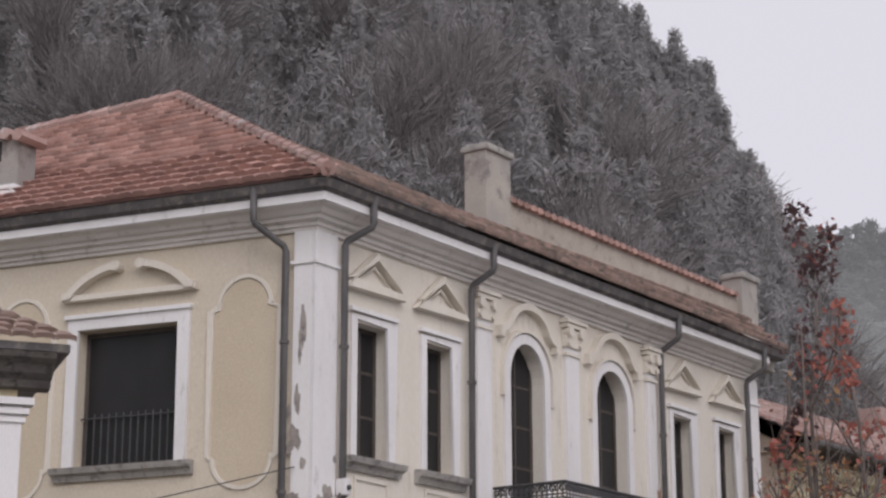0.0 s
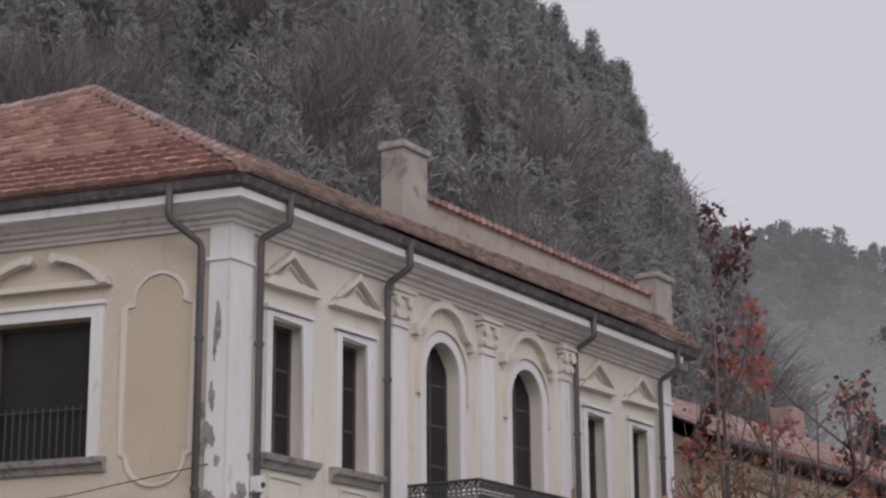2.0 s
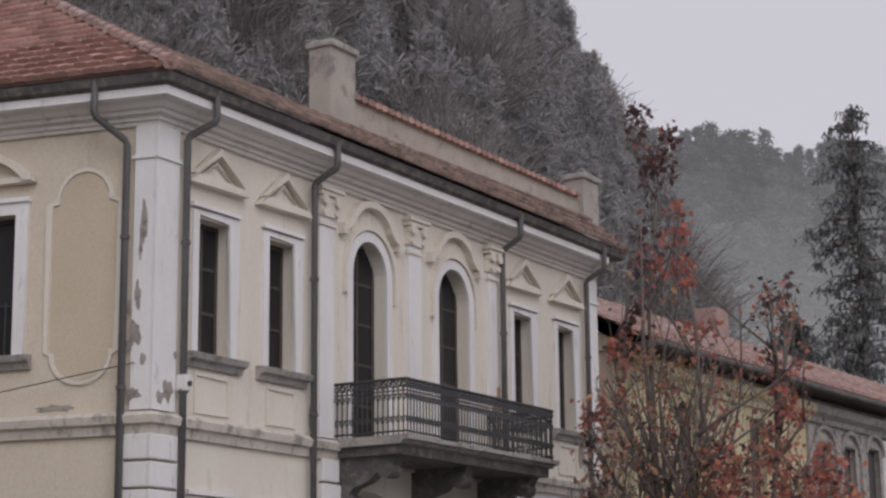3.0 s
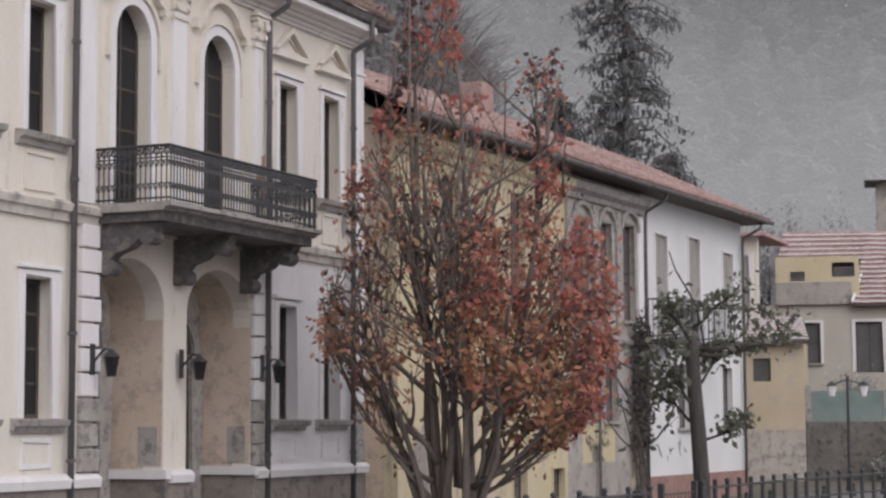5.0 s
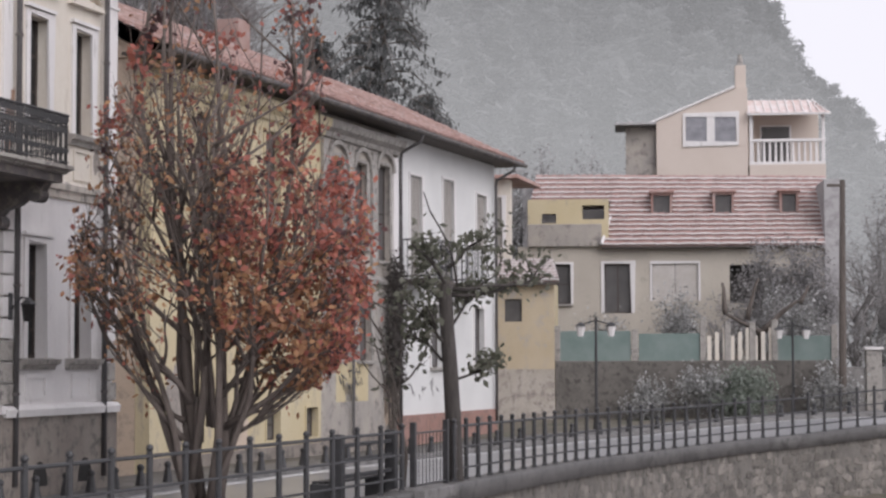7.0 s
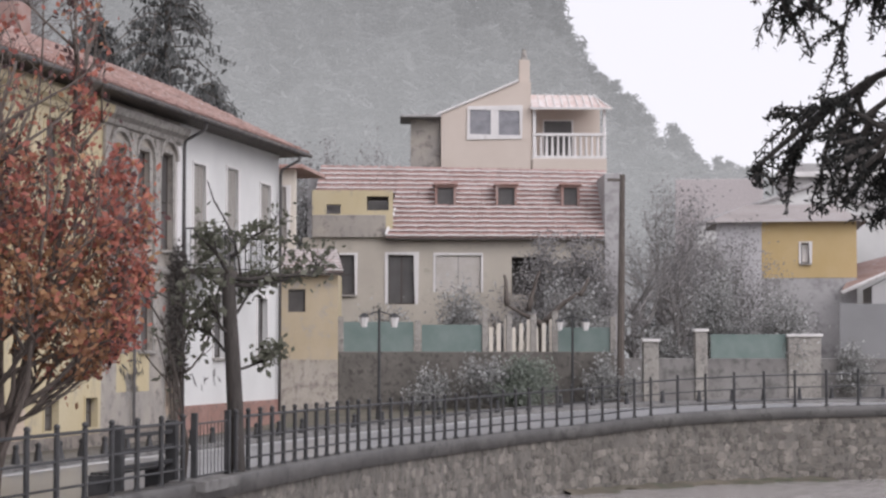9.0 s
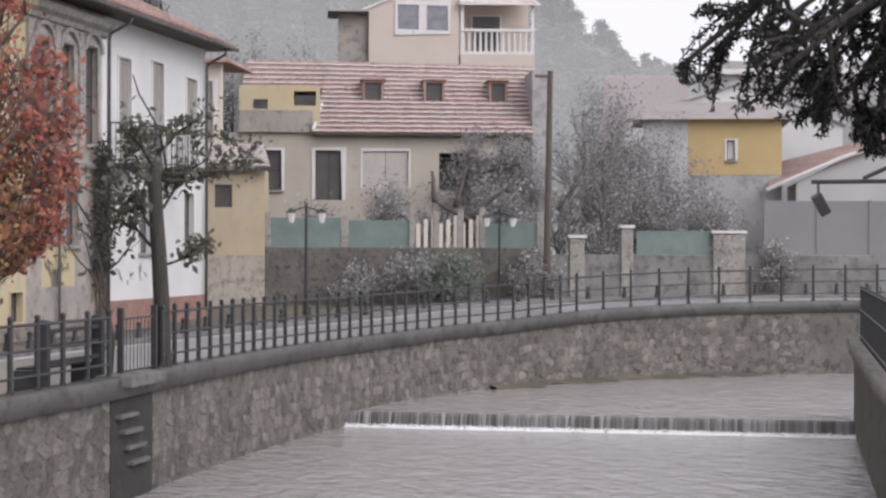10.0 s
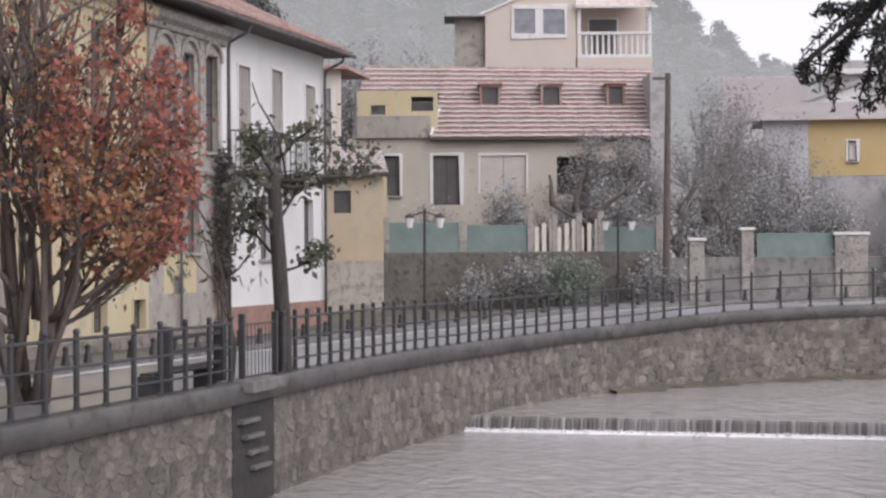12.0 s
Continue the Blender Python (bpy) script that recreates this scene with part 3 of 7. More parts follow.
for a, b in RWIN:
    window(RM, a, b, 6.2, 8.07)
    w = window(RM, a, b, 2.22, 4.17, bars=(1, 3))
    cx = (a + b) / 2
    hw = (b - a) / 2 + 0.22
    bm = ribbon(bmesh.new(), [(cx - hw - 0.04, 8.58), (cx + hw + 0.04, 8.575), (cx, 9.05)], 0.09, -0.13, 0.0, True)
    ribbon(bm, [(cx - hw + 0.2, 8.655), (cx + hw - 0.2, 8.655), (cx, 8.9)], 0.04, -0.05, 0.0, True)
    fpart("pediment", bm, PALE, house, RM, "triangular plaster pediment")
    fpart("apron_panel", ribbon(bmesh.new(), [(a, 5.42), (b, 5.42), (b, 5.92), (a, 5.92)], 0.05, -0.03, 0.0, True), PALE, house, RM)
    fpart("apron_panel", ribbon(bmesh.new(), [(a, 1.56), (b, 1.56), (b, 1.92), (a, 1.92)], 0.05, -0.03, 0.0, True), WHITE, house, RM)
    bm = bmesh.new()
    # no real hole: a flat arch on the plinth, its inner shade as colour
    extrude_poly(bm, arc(cx, 0.05, 0.26, 0.42, 180, 0, 10)[::-1], -0.112, -0.098)
    fpart("cellar_vent", bm, DARK, house, RM, "arched cellar opening, its dark hollow painted on")
for a, b in ARCH:
    w = window(RM, a, b, 5.34, 8.5, sill=False, bars=(1, 4), trim=0.16, head=7.95)
    cx = (a + b) / 2
    hood = [(cx - 0.79, 8.48), (cx - 0.77, 8.62), (cx - 0.65, 8.66)] + arc(cx, 8.6, 0.59, 0.48, 162, 18, 14) + [(cx + 0.65, 8.66), (cx + 0.77, 8.62), (cx + 0.79, 8.48)]
    fpart("hood_mould", ribbon(bmesh.new(), hood, 0.11, -0.13, 0.0), PALE, house, RM, "arched plaster hood mould")
    fpart("hood_mould", ribbon(bmesh.new(), [(cx - 0.7, 7.6)] + arc(cx, 8.0, 0.70, 0.70, 180, 0, 14) + [(cx + 0.7, 7.6)], 0.05, -0.08, 0.0), PALE, house, RM)

w = window(LM, *LWIN, bars=(0, 0), trim=0.17)
for i in range(13):
    x = LWIN[0] + 0.1 + i * (LWIN[1] - LWIN[0] - 0.2) / 12
    fpart("bar", sweep(bmesh.new(), [(x, 0.14, 6.2), (x, 0.14, 6.92)], 0.012, 5), IRON, w, LM)
fpart("bar_rail", sweep(bmesh.new(), [(LWIN[0], 0.14, 6.86), (LWIN[1], 0.14, 6.86)], 0.014, 5), IRON, w, LM)
cx = -2.85
bm = bmesh.new()
ribbon(bm, [(cx - 1.08, 8.555), (cx + 1.08, 8.555)], 0.08, -0.12, 0.0)
ribbon(bm, [(cx - 1.06, 8.58)] + arc(cx, 8.2, 1.1, 0.78, 150, 102, 10), 0.10, -0.16, 0.0)
ribbon(bm, arc(cx, 8.2, 1.1, 0.78, 78, 30, 10) + [(cx + 1.06, 8.58)], 0.10, -0.16, 0.0)
for s in (-1, 1):
    sweep(bm, [(cx + s * 0.2, 0.0, 8.955), (cx + s * 0.2, -0.17, 8.955)], 0.075, 10)
fpart("pediment", bm, PALE, house, LM, "broken curved plaster pediment")
for c in (-1.035, -4.62, -7.2):
    shape = [(c + 0.53, 6.17), (c + 0.53, 8.16), (c + 0.40, 8.22)] + arc(c, 8.22, 0.40, 0.41, 0, 180, 14) + [(c - 0.40, 8.22), (c - 0.53, 8.16), (c - 0.53, 6.17), (c - 0.44, 6.13)] + arc(c, 6.12, 0.44, 0.385, 180, 360, 14) + [(c + 0.44, 6.13)]
    p = fpart("wall_panel", ribbon(bmesh.new(), shape, 0.05, -0.03, 0.0, True), PALE, house, LM, "raised pale plaster panel moulding")
    f = extrude_poly(bmesh.new(), [(c + 0.47, 6.2), (c + 0.47, 8.14), (c + 0.36, 8.2)] + arc(c, 8.2, 0.36, 0.38, 0, 180, 12) + [(c - 0.36, 8.2), (c - 0.47, 8.14), (c - 0.47, 6.2)] + arc(c, 6.12, 0.40, 0.34, 180, 360, 12), -0.006, 0.0)
    bmesh.ops.recalc_face_normals(f, faces=f.faces[:])
    fpart("panel_field", f, surface("tan_plaster", (0.50, 0.42, 0.31), (0.54, 0.46, 0.35), None, 0.8, 40), p, LM)

# pilasters, capitals and quoins
PIL = [(0.0, 0.42), (3.74, 4.12), (6.24, 6.62), (8.82, 9.1), (12.6, 13.0)]
for k, (a, b) in enumerate(PIL):
    bm = bx(a - (0.06 if k == 0 else 0), b, -0.06, 0.0, 5.34, 9.16)
    fpart("pilaster", bm, WHITE, house, RM, "white painted pilaster with flaking paint")
    if k in (1, 2, 3):
        bm = bmesh.new()
        for z, h, o in ((8.52, 0.05, 0.03), (8.66, 0.3, 0.04), (8.97, 0.06, 0.09), (9.04, 0.06, 0.12)):
            box(bm, a - o, b + o, -0.06 - o, -0.0, z, z + h)
        for s in (a + 0.02, b - 0.02):
            sweep(bm, [(s, -0.04, 8.9), (s, -0.17, 8.9)], 0.08, 10)
            sweep(bm, [(s, -0.04, 8.72), (s, -0.14, 8.72)], 0.05, 8)
        fpart("capital", bm, PALE, house, RM, "scrolled plaster capital")
    else:
        fpart("pilaster_band", bx(a - (0.09 if k == 0 else 0), b + 0.03, -0.09, -0.06, 8.7, 8.75), WHITE, house, RM)
fpart("pilaster", bx(-0.28, 0.0, -0.06, 0.0, 5.34, 9.16), WHITE, house, LM, "white corner pilaster, paint peeling off")
fpart("pilaster_band", bx(-0.32, 0.02, -0.09, -0.06, 8.7, 8.75), WHITE, house, LM)
for a, b in [(0.0, 0.52), (3.8, 4.28), (8.82, 9.28), (12.55, 13.0)]:
    z = 1.46
    while z < 4.9:
        k = int(round(z / 0.36))
        o = 0.05 if k % 2 else 0.0
        fpart("quoin", soft_box(a - (0.09 if a == 0 else 0), b - o, -0.09, 0.0, z, z + 0.325, 0.02), WHITE if z > 2.2 else GREYSTONE, house, RM)
        if a == 0:
            fpart("quoin", soft_box(-0.44 + o, -0.0, -0.09, 0.0, z, z + 0.325, 0.02), WHITE if z > 2.2 else GREYSTONE, house, LM)
        z += 0.36

# downpipes
for x, sw in ((0.49, 0.13), (3.5, 0.03), (9.2, -0.03), (12.42, 0.0)):
    p = fpart("downpipe", sweep(bmesh.new(), [(x + sw, -0.52, 9.7), (x + sw, -0.52, 9.32), (x + sw, -0.50, 9.27), (x + 0.01, -0.16, 9.1), (x, -0.13, 9.04), (x, -0.13, 0.1)], 0.05, 8), ZINC, house, RM, "grey metal downpipe", True)
    for z in (7.6, 5.6, 3.4, 1.6):
        fpart("pipe_clip", sweep(bmesh.new(), [(x, -0.13, z), (x, -0.13, z + 0.05)], 0.068, 8), GUTTER, p, RM)
p = fpart("downpipe", sweep(bmesh.new(), [(-0.67, -0.52, 9.7), (-0.67, -0.52, 9.25), (-0.65, -0.5, 9.2), (-0.39, -0.16, 8.95), (-0.37, -0.13, 8.88), (-0.37, -0.13, 0.1)], 0.05, 8), ZINC, house, LM, "grey metal downpipe", True)
for z in (7.6, 5.6, 3.4):
    fpart("pipe_clip", sweep(bmesh.new(), [(-0.37, -0.13, z), (-0.37, -0.13, z + 0.05)], 0.068, 8), GUTTER, p, LM)

# portals: deep beige reveals with dark doors behind
for a, b in PORTAL:
    cx, rx = (a + b) / 2, (b - a) / 2
    bm = bmesh.new()
    prof = [(a, GZ), (a, 3.9)] + arc(cx, 3.9, rx, 0.74, 180, 0, 14) + [(b, 3.9), (b, GZ)]
    f0 = [bm.verts.new((x, 0.35, z)) for x, z in prof]
    f1 = [bm.verts.new((x, 1.0, z)) for x, z in prof]
    for i in range(len(prof) - 1):
        bm.faces.new((f0[i], f0[i + 1], f1[i + 1], f1[i]))
    po = fpart("portal", bm, BEIGE, house, RM, "deep plastered arched portal")
    fpart("back_wall", extrude_poly(bmesh.new(), prof[::-1], 0.995, 1.05), GREYWALL, po, RM)
    fpart("reveal_face", bx(b - 0.012, b - 0.004, 0.02, 0.98, 1.5, 3.75), BEIGE, po, RM, "worn tan plaster reveal")
    fpart("reveal_plinth", bx(b - 0.10, b - 0.014, -0.1, 0.98, GZ, 1.3), PLINTH, po, RM)
    fpart("reveal_ledge", bx(b - 0.16, b - 0.006, -0.16, 0.98, 1.3, 1.44), WHITE, po, RM)
    fpart("reveal_patch", bx(b - 0.018, b - 0.013, 0.1, 0.45, 1.5, 2.1), GREYSTONE, po, RM)
    bm = bmesh.new()
    dx0, dx1 = a + 0.25, b - 0.25
    ribbon(bm, [(dx0, GZ), (dx0, 3.3)] + arc(cx, 3.3, (dx1 - dx0) / 2, 0.75, 180, 0, 14) + [(dx1, 3.3), (dx1, GZ)], 0.2, 0.88, 0.995)
    fpart("door_arch", bm, GREYSTONE, po, RM)
    dr = fpart("door", bx(dx0 + 0.1, dx1 - 0.1, 0.95, 0.99, GZ, 3.9), DARKWOOD, po, RM, "dark weathered double door")
    for s in (0, 1):
        for z in (0.2, 1.2, 2.2):
            m0 = dx0 + 0.18 + s * (dx1 - dx0 - 0.2) / 2
            fpart("door_panel", soft_box(m0, m0 + (dx1 - dx0) / 2 - 0.3, 0.925, 0.955, z, z + 0.8, 0.02), DARKWOOD, dr, RM)

# wall lanterns on the ground floor
for x in (4.05, 6.48, 9.05):
    ln = thing("wall_lantern", R_POSE @ pose(x, 0, 3.1), "black iron lantern on a bracket beside the portal", "lantern", "portal lanterns")
    part("bracket", sweep(bmesh.new(), [(0, -0.08, -0.1), (0, -0.3, 0.12), (0, -0.42, 0.1)], 0.018, 6), IRON, ln)
    part("mount", soft_box(-0.06, 0.06, -0.11, -0.085, -0.25, 0.2, 0.01), IRON, ln)
    bm = sweep(bmesh.new(), [(0, -0.42, -0.28), (0, -0.42, 0.0)], 0.07, 6, 0.12)
    part("glass_body", bm, PANE, ln)
    part("cap", sweep(bmesh.new(), [(0, -0.42, 0.0), (0, -0.42, 0.12)], 0.14, 6, 0.02), IRON, ln)

# balcony
balc = fpart("balcony", profile_run(bmesh.new(), [(0.0, 5.205), (-1.18, 5.205), (-1.24, 5.225), (-1.24, 5.25), (-1.34, 5.27), (-1.34, 5.33), (0.0, 5.335)], 4.12, 8.85), GREYSTONE, house, RM, "stained stone balcony slab")
# soffit and consoles use the gutter colour, darker than the slab above
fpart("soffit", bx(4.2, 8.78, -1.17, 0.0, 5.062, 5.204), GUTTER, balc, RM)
for x in (4.4, 6.48, 8.55):
    bm = bmesh.new()
    S = [(0.0, 4.3), (-0.14, 4.36), (-0.18, 4.5), (-0.3, 4.62), (-0.55, 4.7), (-0.7, 4.82), (-0.95, 4.9), (-1.05, 5.06), (0.0, 5.06)]
    A = [bm.verts.new((x - 0.11, y, z)) for y, z in S]
    B = [bm.verts.new((x + 0.11, y, z)) for y, z in S]
    bm.faces.new(A)
    bm.faces.new(B[::-1])
    for i in range(len(S)):
        j = (i + 1) % len(S)
        bm.faces.new((A[j], A[i], B[i], B[j]))
    for y, z, r in ((-0.85, 4.86, 0.13), (-0.16, 4.42, 0.12)):
        sweep(bm, [(x - 0.14, y, z), (x + 0.14, y, z)], r, 12)
    bmesh.ops.recalc_face_normals(bm, faces=bm.faces[:])
    fpart("console", bm, GUTTER, balc, RM, "dark scrolled console")
ring = bmesh.new()
for k in range(12):
    t0, t1 = math.tau * k / 12, math.tau * (k + 1) / 12
    sweep(ring, [(0.055 * math.cos(t0), 0, 0.055 * math.sin(t0)), (0.055 * math.cos(t1), 0, 0.055 * math.sin(t1))], 0.009, 4)
scroll = bmesh.new()
sweep(scroll, [(0, 0, 0), (0, 0, 0.82)], 0.011, 5)
for z0, s in ((0.12, 1), (0.45, -1), (0.62, 1)):
    pts = [(s * (0.05 - 0.035 * q / 9) * math.cos(q * 0.75), 0, z0 + 0.1 + (0.075 - 0.05 * q / 9) * math.sin(q * 0.75)) for q in range(10)]
    sweep(scroll, pts, 0.010, 4)
sm, rm_ = bpy.data.meshes.new("baluster"), bpy.data.meshes.new("ring")
scroll.to_mesh(sm), ring.to_mesh(rm_)
scroll.free(), ring.free()
sm.materials.append(IRON), rm_.materials.append(IRON)
run = [((4.2, -0.02), (4.2, -1.27)), ((4.2, -1.27), (8.77, -1.27)), ((8.77, -1.27), (8.77, -0.02))]
for (xa, ya), (xb, yb) in run:
    L = math.hypot(xb - xa, yb - ya)
    n = int(L / 0.085)
    turn = math.degrees(math.atan2(yb - ya, xb - xa))
    for i in range(n):
        f = (i + 0.5) / n
        ob = new("baluster", sm)
        ob.parent, ob.matrix_basis = balc, RM @ pose(xa + (xb - xa) * f, ya + (yb - ya) * f, 5.335, 0, 0, turn)
        if i % 2:
            ob = new("ring", rm_)
            ob.parent, ob.matrix_basis = balc, RM @ pose(xa + (xb - xa) * f, ya + (yb - ya) * f, 5.335 + 0.74, 0, 0, turn)
    for z, r in ((5.39, 0.014), (5.98, 0.012), (6.15, 0.024)):
        fpart("balcony_rail", sweep(bmesh.new(), [(xa, ya, z), (xb, yb, z)], r, 6), IRON, balc, RM)

# flaked plaster: thin uneven scabs of bared undercoat and brick
BARED = surface("bared_render", (0.27, 0.24, 0.22), (0.36, 0.32, 0.28), (0.2, 0.18, 0.17), 3, 40, bump=0.8)
BRICKY = surface("bared_brick", (0.33, 0.20, 0.14), (0.40, 0.27, 0.20), (0.28, 0.24, 0.21), 4, 40, bump=0.8)


def flake(M, x, z, w, h, y, seed, mat):
    r = random.Random(seed)
    n = 18
    pts = []
    for i in range(n):
        a = math.tau * i / n
        k = r.uniform(0.55, 1.1)
        pts.append((x + math.cos(a) * w * k, z + math.sin(a) * h * k))
    bm = extrude_poly(bmesh.new(), pts, y - 0.003, y)
    bmesh.ops.recalc_face_normals(bm, faces=bm.faces[:])
    fpart("flaked_patch", bm, mat, house, M, "patch where plaster has fallen off")


for i, (x, z, w, h) in enumerate(((-0.13, 7.85, 0.05, 0.36), (-0.17, 7.55, 0.03, 0.3), (-0.2, 6.85, 0.05, 0.22), (-0.33, 6.7, 0.05, 0.12), (-0.22, 6.35, 0.10, 0.2), (-0.3, 6.2, 0.07, 0.1), (-0.1, 6.0, 0.05, 0.1), (-0.25, 5.55, 0.15, 0.1))):
    flake(LM, x, z, w, h, -0.061, i, BARED)
for i, (x, z, w, h) in enumerate(((0.25, 5.6, 0.12, 0.16), (0.1, 5.5, 0.1, 0.1), (0.4, 6.1, 0.04, 0.06))):
    flake(RM, x, z, w, h, -0.061, i + 20, BARED)
for i, (x, z, w, h) in enumerate(((9.02, 6.05, 0.14, 0.5), (9.12, 6.5, 0.1, 0.3), (8.95, 5.7, 0.12, 0.3))):
    flake(RM, x, z, w, h, -0.061, i + 30, BRICKY)
for i, (x, z, w, h) in enumerate(((9.5, 6.1, 0.08, 0.4), (12.3, 5.8, 0.15, 0.3), (12.45, 6.6, 0.06, 0.3), (3.6, 5.6, 0.06, 0.2))):
    flake(RM, x, z, w, h, -0.001, i + 40, BARED)
for i, (x, z, w, h) in enumerate(((-1.4, 5.42, 0.35, 0.05), (-2.6, 5.45, 0.2, 0.04))):
    flake(LM, x, z, w, h, -0.005, i + 50, BARED)

# loose cable and a small camera box by the corner
cable = thing("cable", L_POSE, "thin sagging cable strung to the house corner", "cable")
part("wire", sweep(bmesh.new(), [(-8.5, -0.5, 5.3), (-5.0, -0.4, 5.42), (-2.2, -0.25, 5.62), (-0.2, -0.1, 5.95)], 0.01, 4), IRON, cable)
cb = thing("security_camera", R_POSE @ pose(0.5, -0.1, 5.62), "small white camera box on the corner pilaster", "camera box")
part("case", soft_box(-0.07, 0.05, -0.12, 0.04, 0.0, 0.22, 0.015), WHITE, cb)
part("eye", sweep(bmesh.new(), [(0.0, -0.12, 0.1), (0.0, -0.15, 0.1)], 0.035, 8), IRON, cb)

for i, (x, z, w, h) in enumerate(((-0.18, 3.86, 0.16, 0.14), (-0.1, 3.3, 0.1, 0.07))):
    flake(LM, x, z, w, h, -0.091, i + 60, BRICKY if i == 0 else BARED)
ln = thing("wall_lantern", L_POSE @ pose(-1.05, 0, 3.6), "black iron lantern on a bracket on the cream wall", "lantern", "portal lanterns")
part("bracket", sweep(bmesh.new(), [(0, -0.02, -0.1), (0, -0.25, 0.12), (0, -0.36, 0.1)], 0.018, 6), IRON, ln)
part("mount", soft_box(-0.06, 0.06, -0.03, -0.003, -0.25, 0.2, 0.01), IRON, ln)
part("glass_body", sweep(bmesh.new(), [(0, -0.36, -0.28), (0, -0.36, 0.0)], 0.07, 6, 0.12), PANE, ln)
part("cap", sweep(bmesh.new(), [(0, -0.36, 0.0), (0, -0.36, 0.12)], 0.14, 6, 0.02), IRON, ln)

# neighbouring house, of which only a corner shows
EAVEDARK = surface("dark_brown_eaves", (0.09, 0.08, 0.072), (0.16, 0.145, 0.13), (0.05, 0.045, 0.04), 2.5, 40, bump=0.5)
nb = thing("neighbour_house", pose(-8.04, 17.2, -0.02, 0, 0, 34), "corner of a house with tiled eaves and white pilaster", "house")
part("wall", bx(-4.0, -0.43, 0.45, 4.0, -0.4, 6.1), YELLOW, nb, "yellow plaster wall")
part("pilaster", soft_box(-0.88, -0.38, 0.36, 0.44, -0.4, 5.72, 0.02), WHITE, nb)
bm = bmesh.new()
for z, h, o in ((5.5, 0.05, 0.03), (5.58, 0.06, 0.06), (5.67, 0.07, 0.1)):
    box(bm, -0.88 - o, -0.38 + o, 0.36 - o, 0.449, z, z + h)
part("capital", bm, WHITE, nb)
part("eave_moulding", profile_run(bmesh.new(), [(0.5, 5.84), (0.34, 5.86), (0.3, 5.93), (0.18, 5.98), (0.12, 6.06), (0.0, 6.1), (-0.04, 6.155), (0.5, 6.158)], -4.0, -0.12), EAVEDARK, nb, "dark brown eaves moulding")
part("roof", bx(-4.0, 0.0, -0.05, 4.0, 6.16, 6.24), GUTTER, nb)
tiles(((-4.0, -0.12, 6.26), (0.05, -0.12, 6.26), (-1.2, 2.0, 7.2), (-4.0, 2.0, 7.2)), 0.21, 0.30, 0.02, TILE_MOSSY, nb, 60, seed=6)


# ---- hills and woods ----
def interp(tab, a):
    return float(np.interp(a, [p[0] for p in tab], [p[1] for p in tab]))


def leafy(name, c1, c2, c3, rough=0.8, glow=0.0, glow_c=(0.5, 0.5, 0.52)):
    m, n, l, b = shader(name)
    gi = n.new("ShaderNodeNewGeometry")
    r = n.new("ShaderNodeValToRGB")
    r.color_ramp.elements[0].color, r.color_ramp.elements[1].color = (*c1, 1), (*c3, 1)
    e = r.color_ramp.elements.new(0.5)
    e.color = (*c2, 1)
    l.new(gi.outputs["Random Per Island"], r.inputs["Fac"])
    l.new(r.outputs["Color"], b.inputs["Base Color"])
    b.inputs["Roughness"].default_value = rough
    b.inputs["Specular IOR Level"].default_value = 0.2
    tl = n.new("ShaderNodeBsdfTranslucent")
    ms = n.new("ShaderNodeMixShader")
    l.new(r.outputs["Color"], tl.inputs["Color"])
    ms.inputs["Fac"].default_value = 0.4
    l.new(b.outputs["BSDF"], ms.inputs[1])
    l.new(tl.outputs["BSDF"], ms.inputs[2])
    l.new(ms.outputs["Shader"], n["Material Output"].inputs["Surface"])
    if glow:
        b.inputs["Emission Color"].default_value, b.inputs["Emission Strength"].default_value = (*glow_c, 1), glow
    return m


# Needle tones are raised well above real foliage: haze painted into the colour.
NEEDLE = leafy("haze_paled_needles", (0.31, 0.303, 0.302), (0.36, 0.35, 0.348), (0.42, 0.408, 0.406))
BARE = leafy("bare_twigs", (0.17, 0.155, 0.15), (0.23, 0.21, 0.205), (0.30, 0.275, 0.27))
# MIST and MISTSOIL glow to imitate haze on the distant hill.
MIST = leafy("mist_glow_woods", (0.07, 0.072, 0.073), (0.10, 0.102, 0.103), (0.13, 0.13, 0.131), glow=0.3)
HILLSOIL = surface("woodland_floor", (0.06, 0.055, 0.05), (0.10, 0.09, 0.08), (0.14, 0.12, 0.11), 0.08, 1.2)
MISTSOIL = surface("mist_glow_slope", (0.04, 0.042, 0.042), (0.06, 0.06, 0.06), None, 0.02, 0.2)
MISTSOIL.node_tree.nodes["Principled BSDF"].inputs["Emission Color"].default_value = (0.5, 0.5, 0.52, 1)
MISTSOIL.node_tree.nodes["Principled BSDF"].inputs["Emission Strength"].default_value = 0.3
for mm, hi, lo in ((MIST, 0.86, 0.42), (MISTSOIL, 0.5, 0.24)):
    # mist painted as emission: thicker in the valley than on the far ridge
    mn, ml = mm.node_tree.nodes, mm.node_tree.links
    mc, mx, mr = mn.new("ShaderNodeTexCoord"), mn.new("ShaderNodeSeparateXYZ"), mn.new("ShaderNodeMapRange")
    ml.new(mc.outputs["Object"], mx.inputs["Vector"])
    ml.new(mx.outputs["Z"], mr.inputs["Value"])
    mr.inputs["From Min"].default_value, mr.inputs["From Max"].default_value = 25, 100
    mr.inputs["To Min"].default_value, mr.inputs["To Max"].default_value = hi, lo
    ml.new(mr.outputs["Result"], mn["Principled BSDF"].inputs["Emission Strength"])


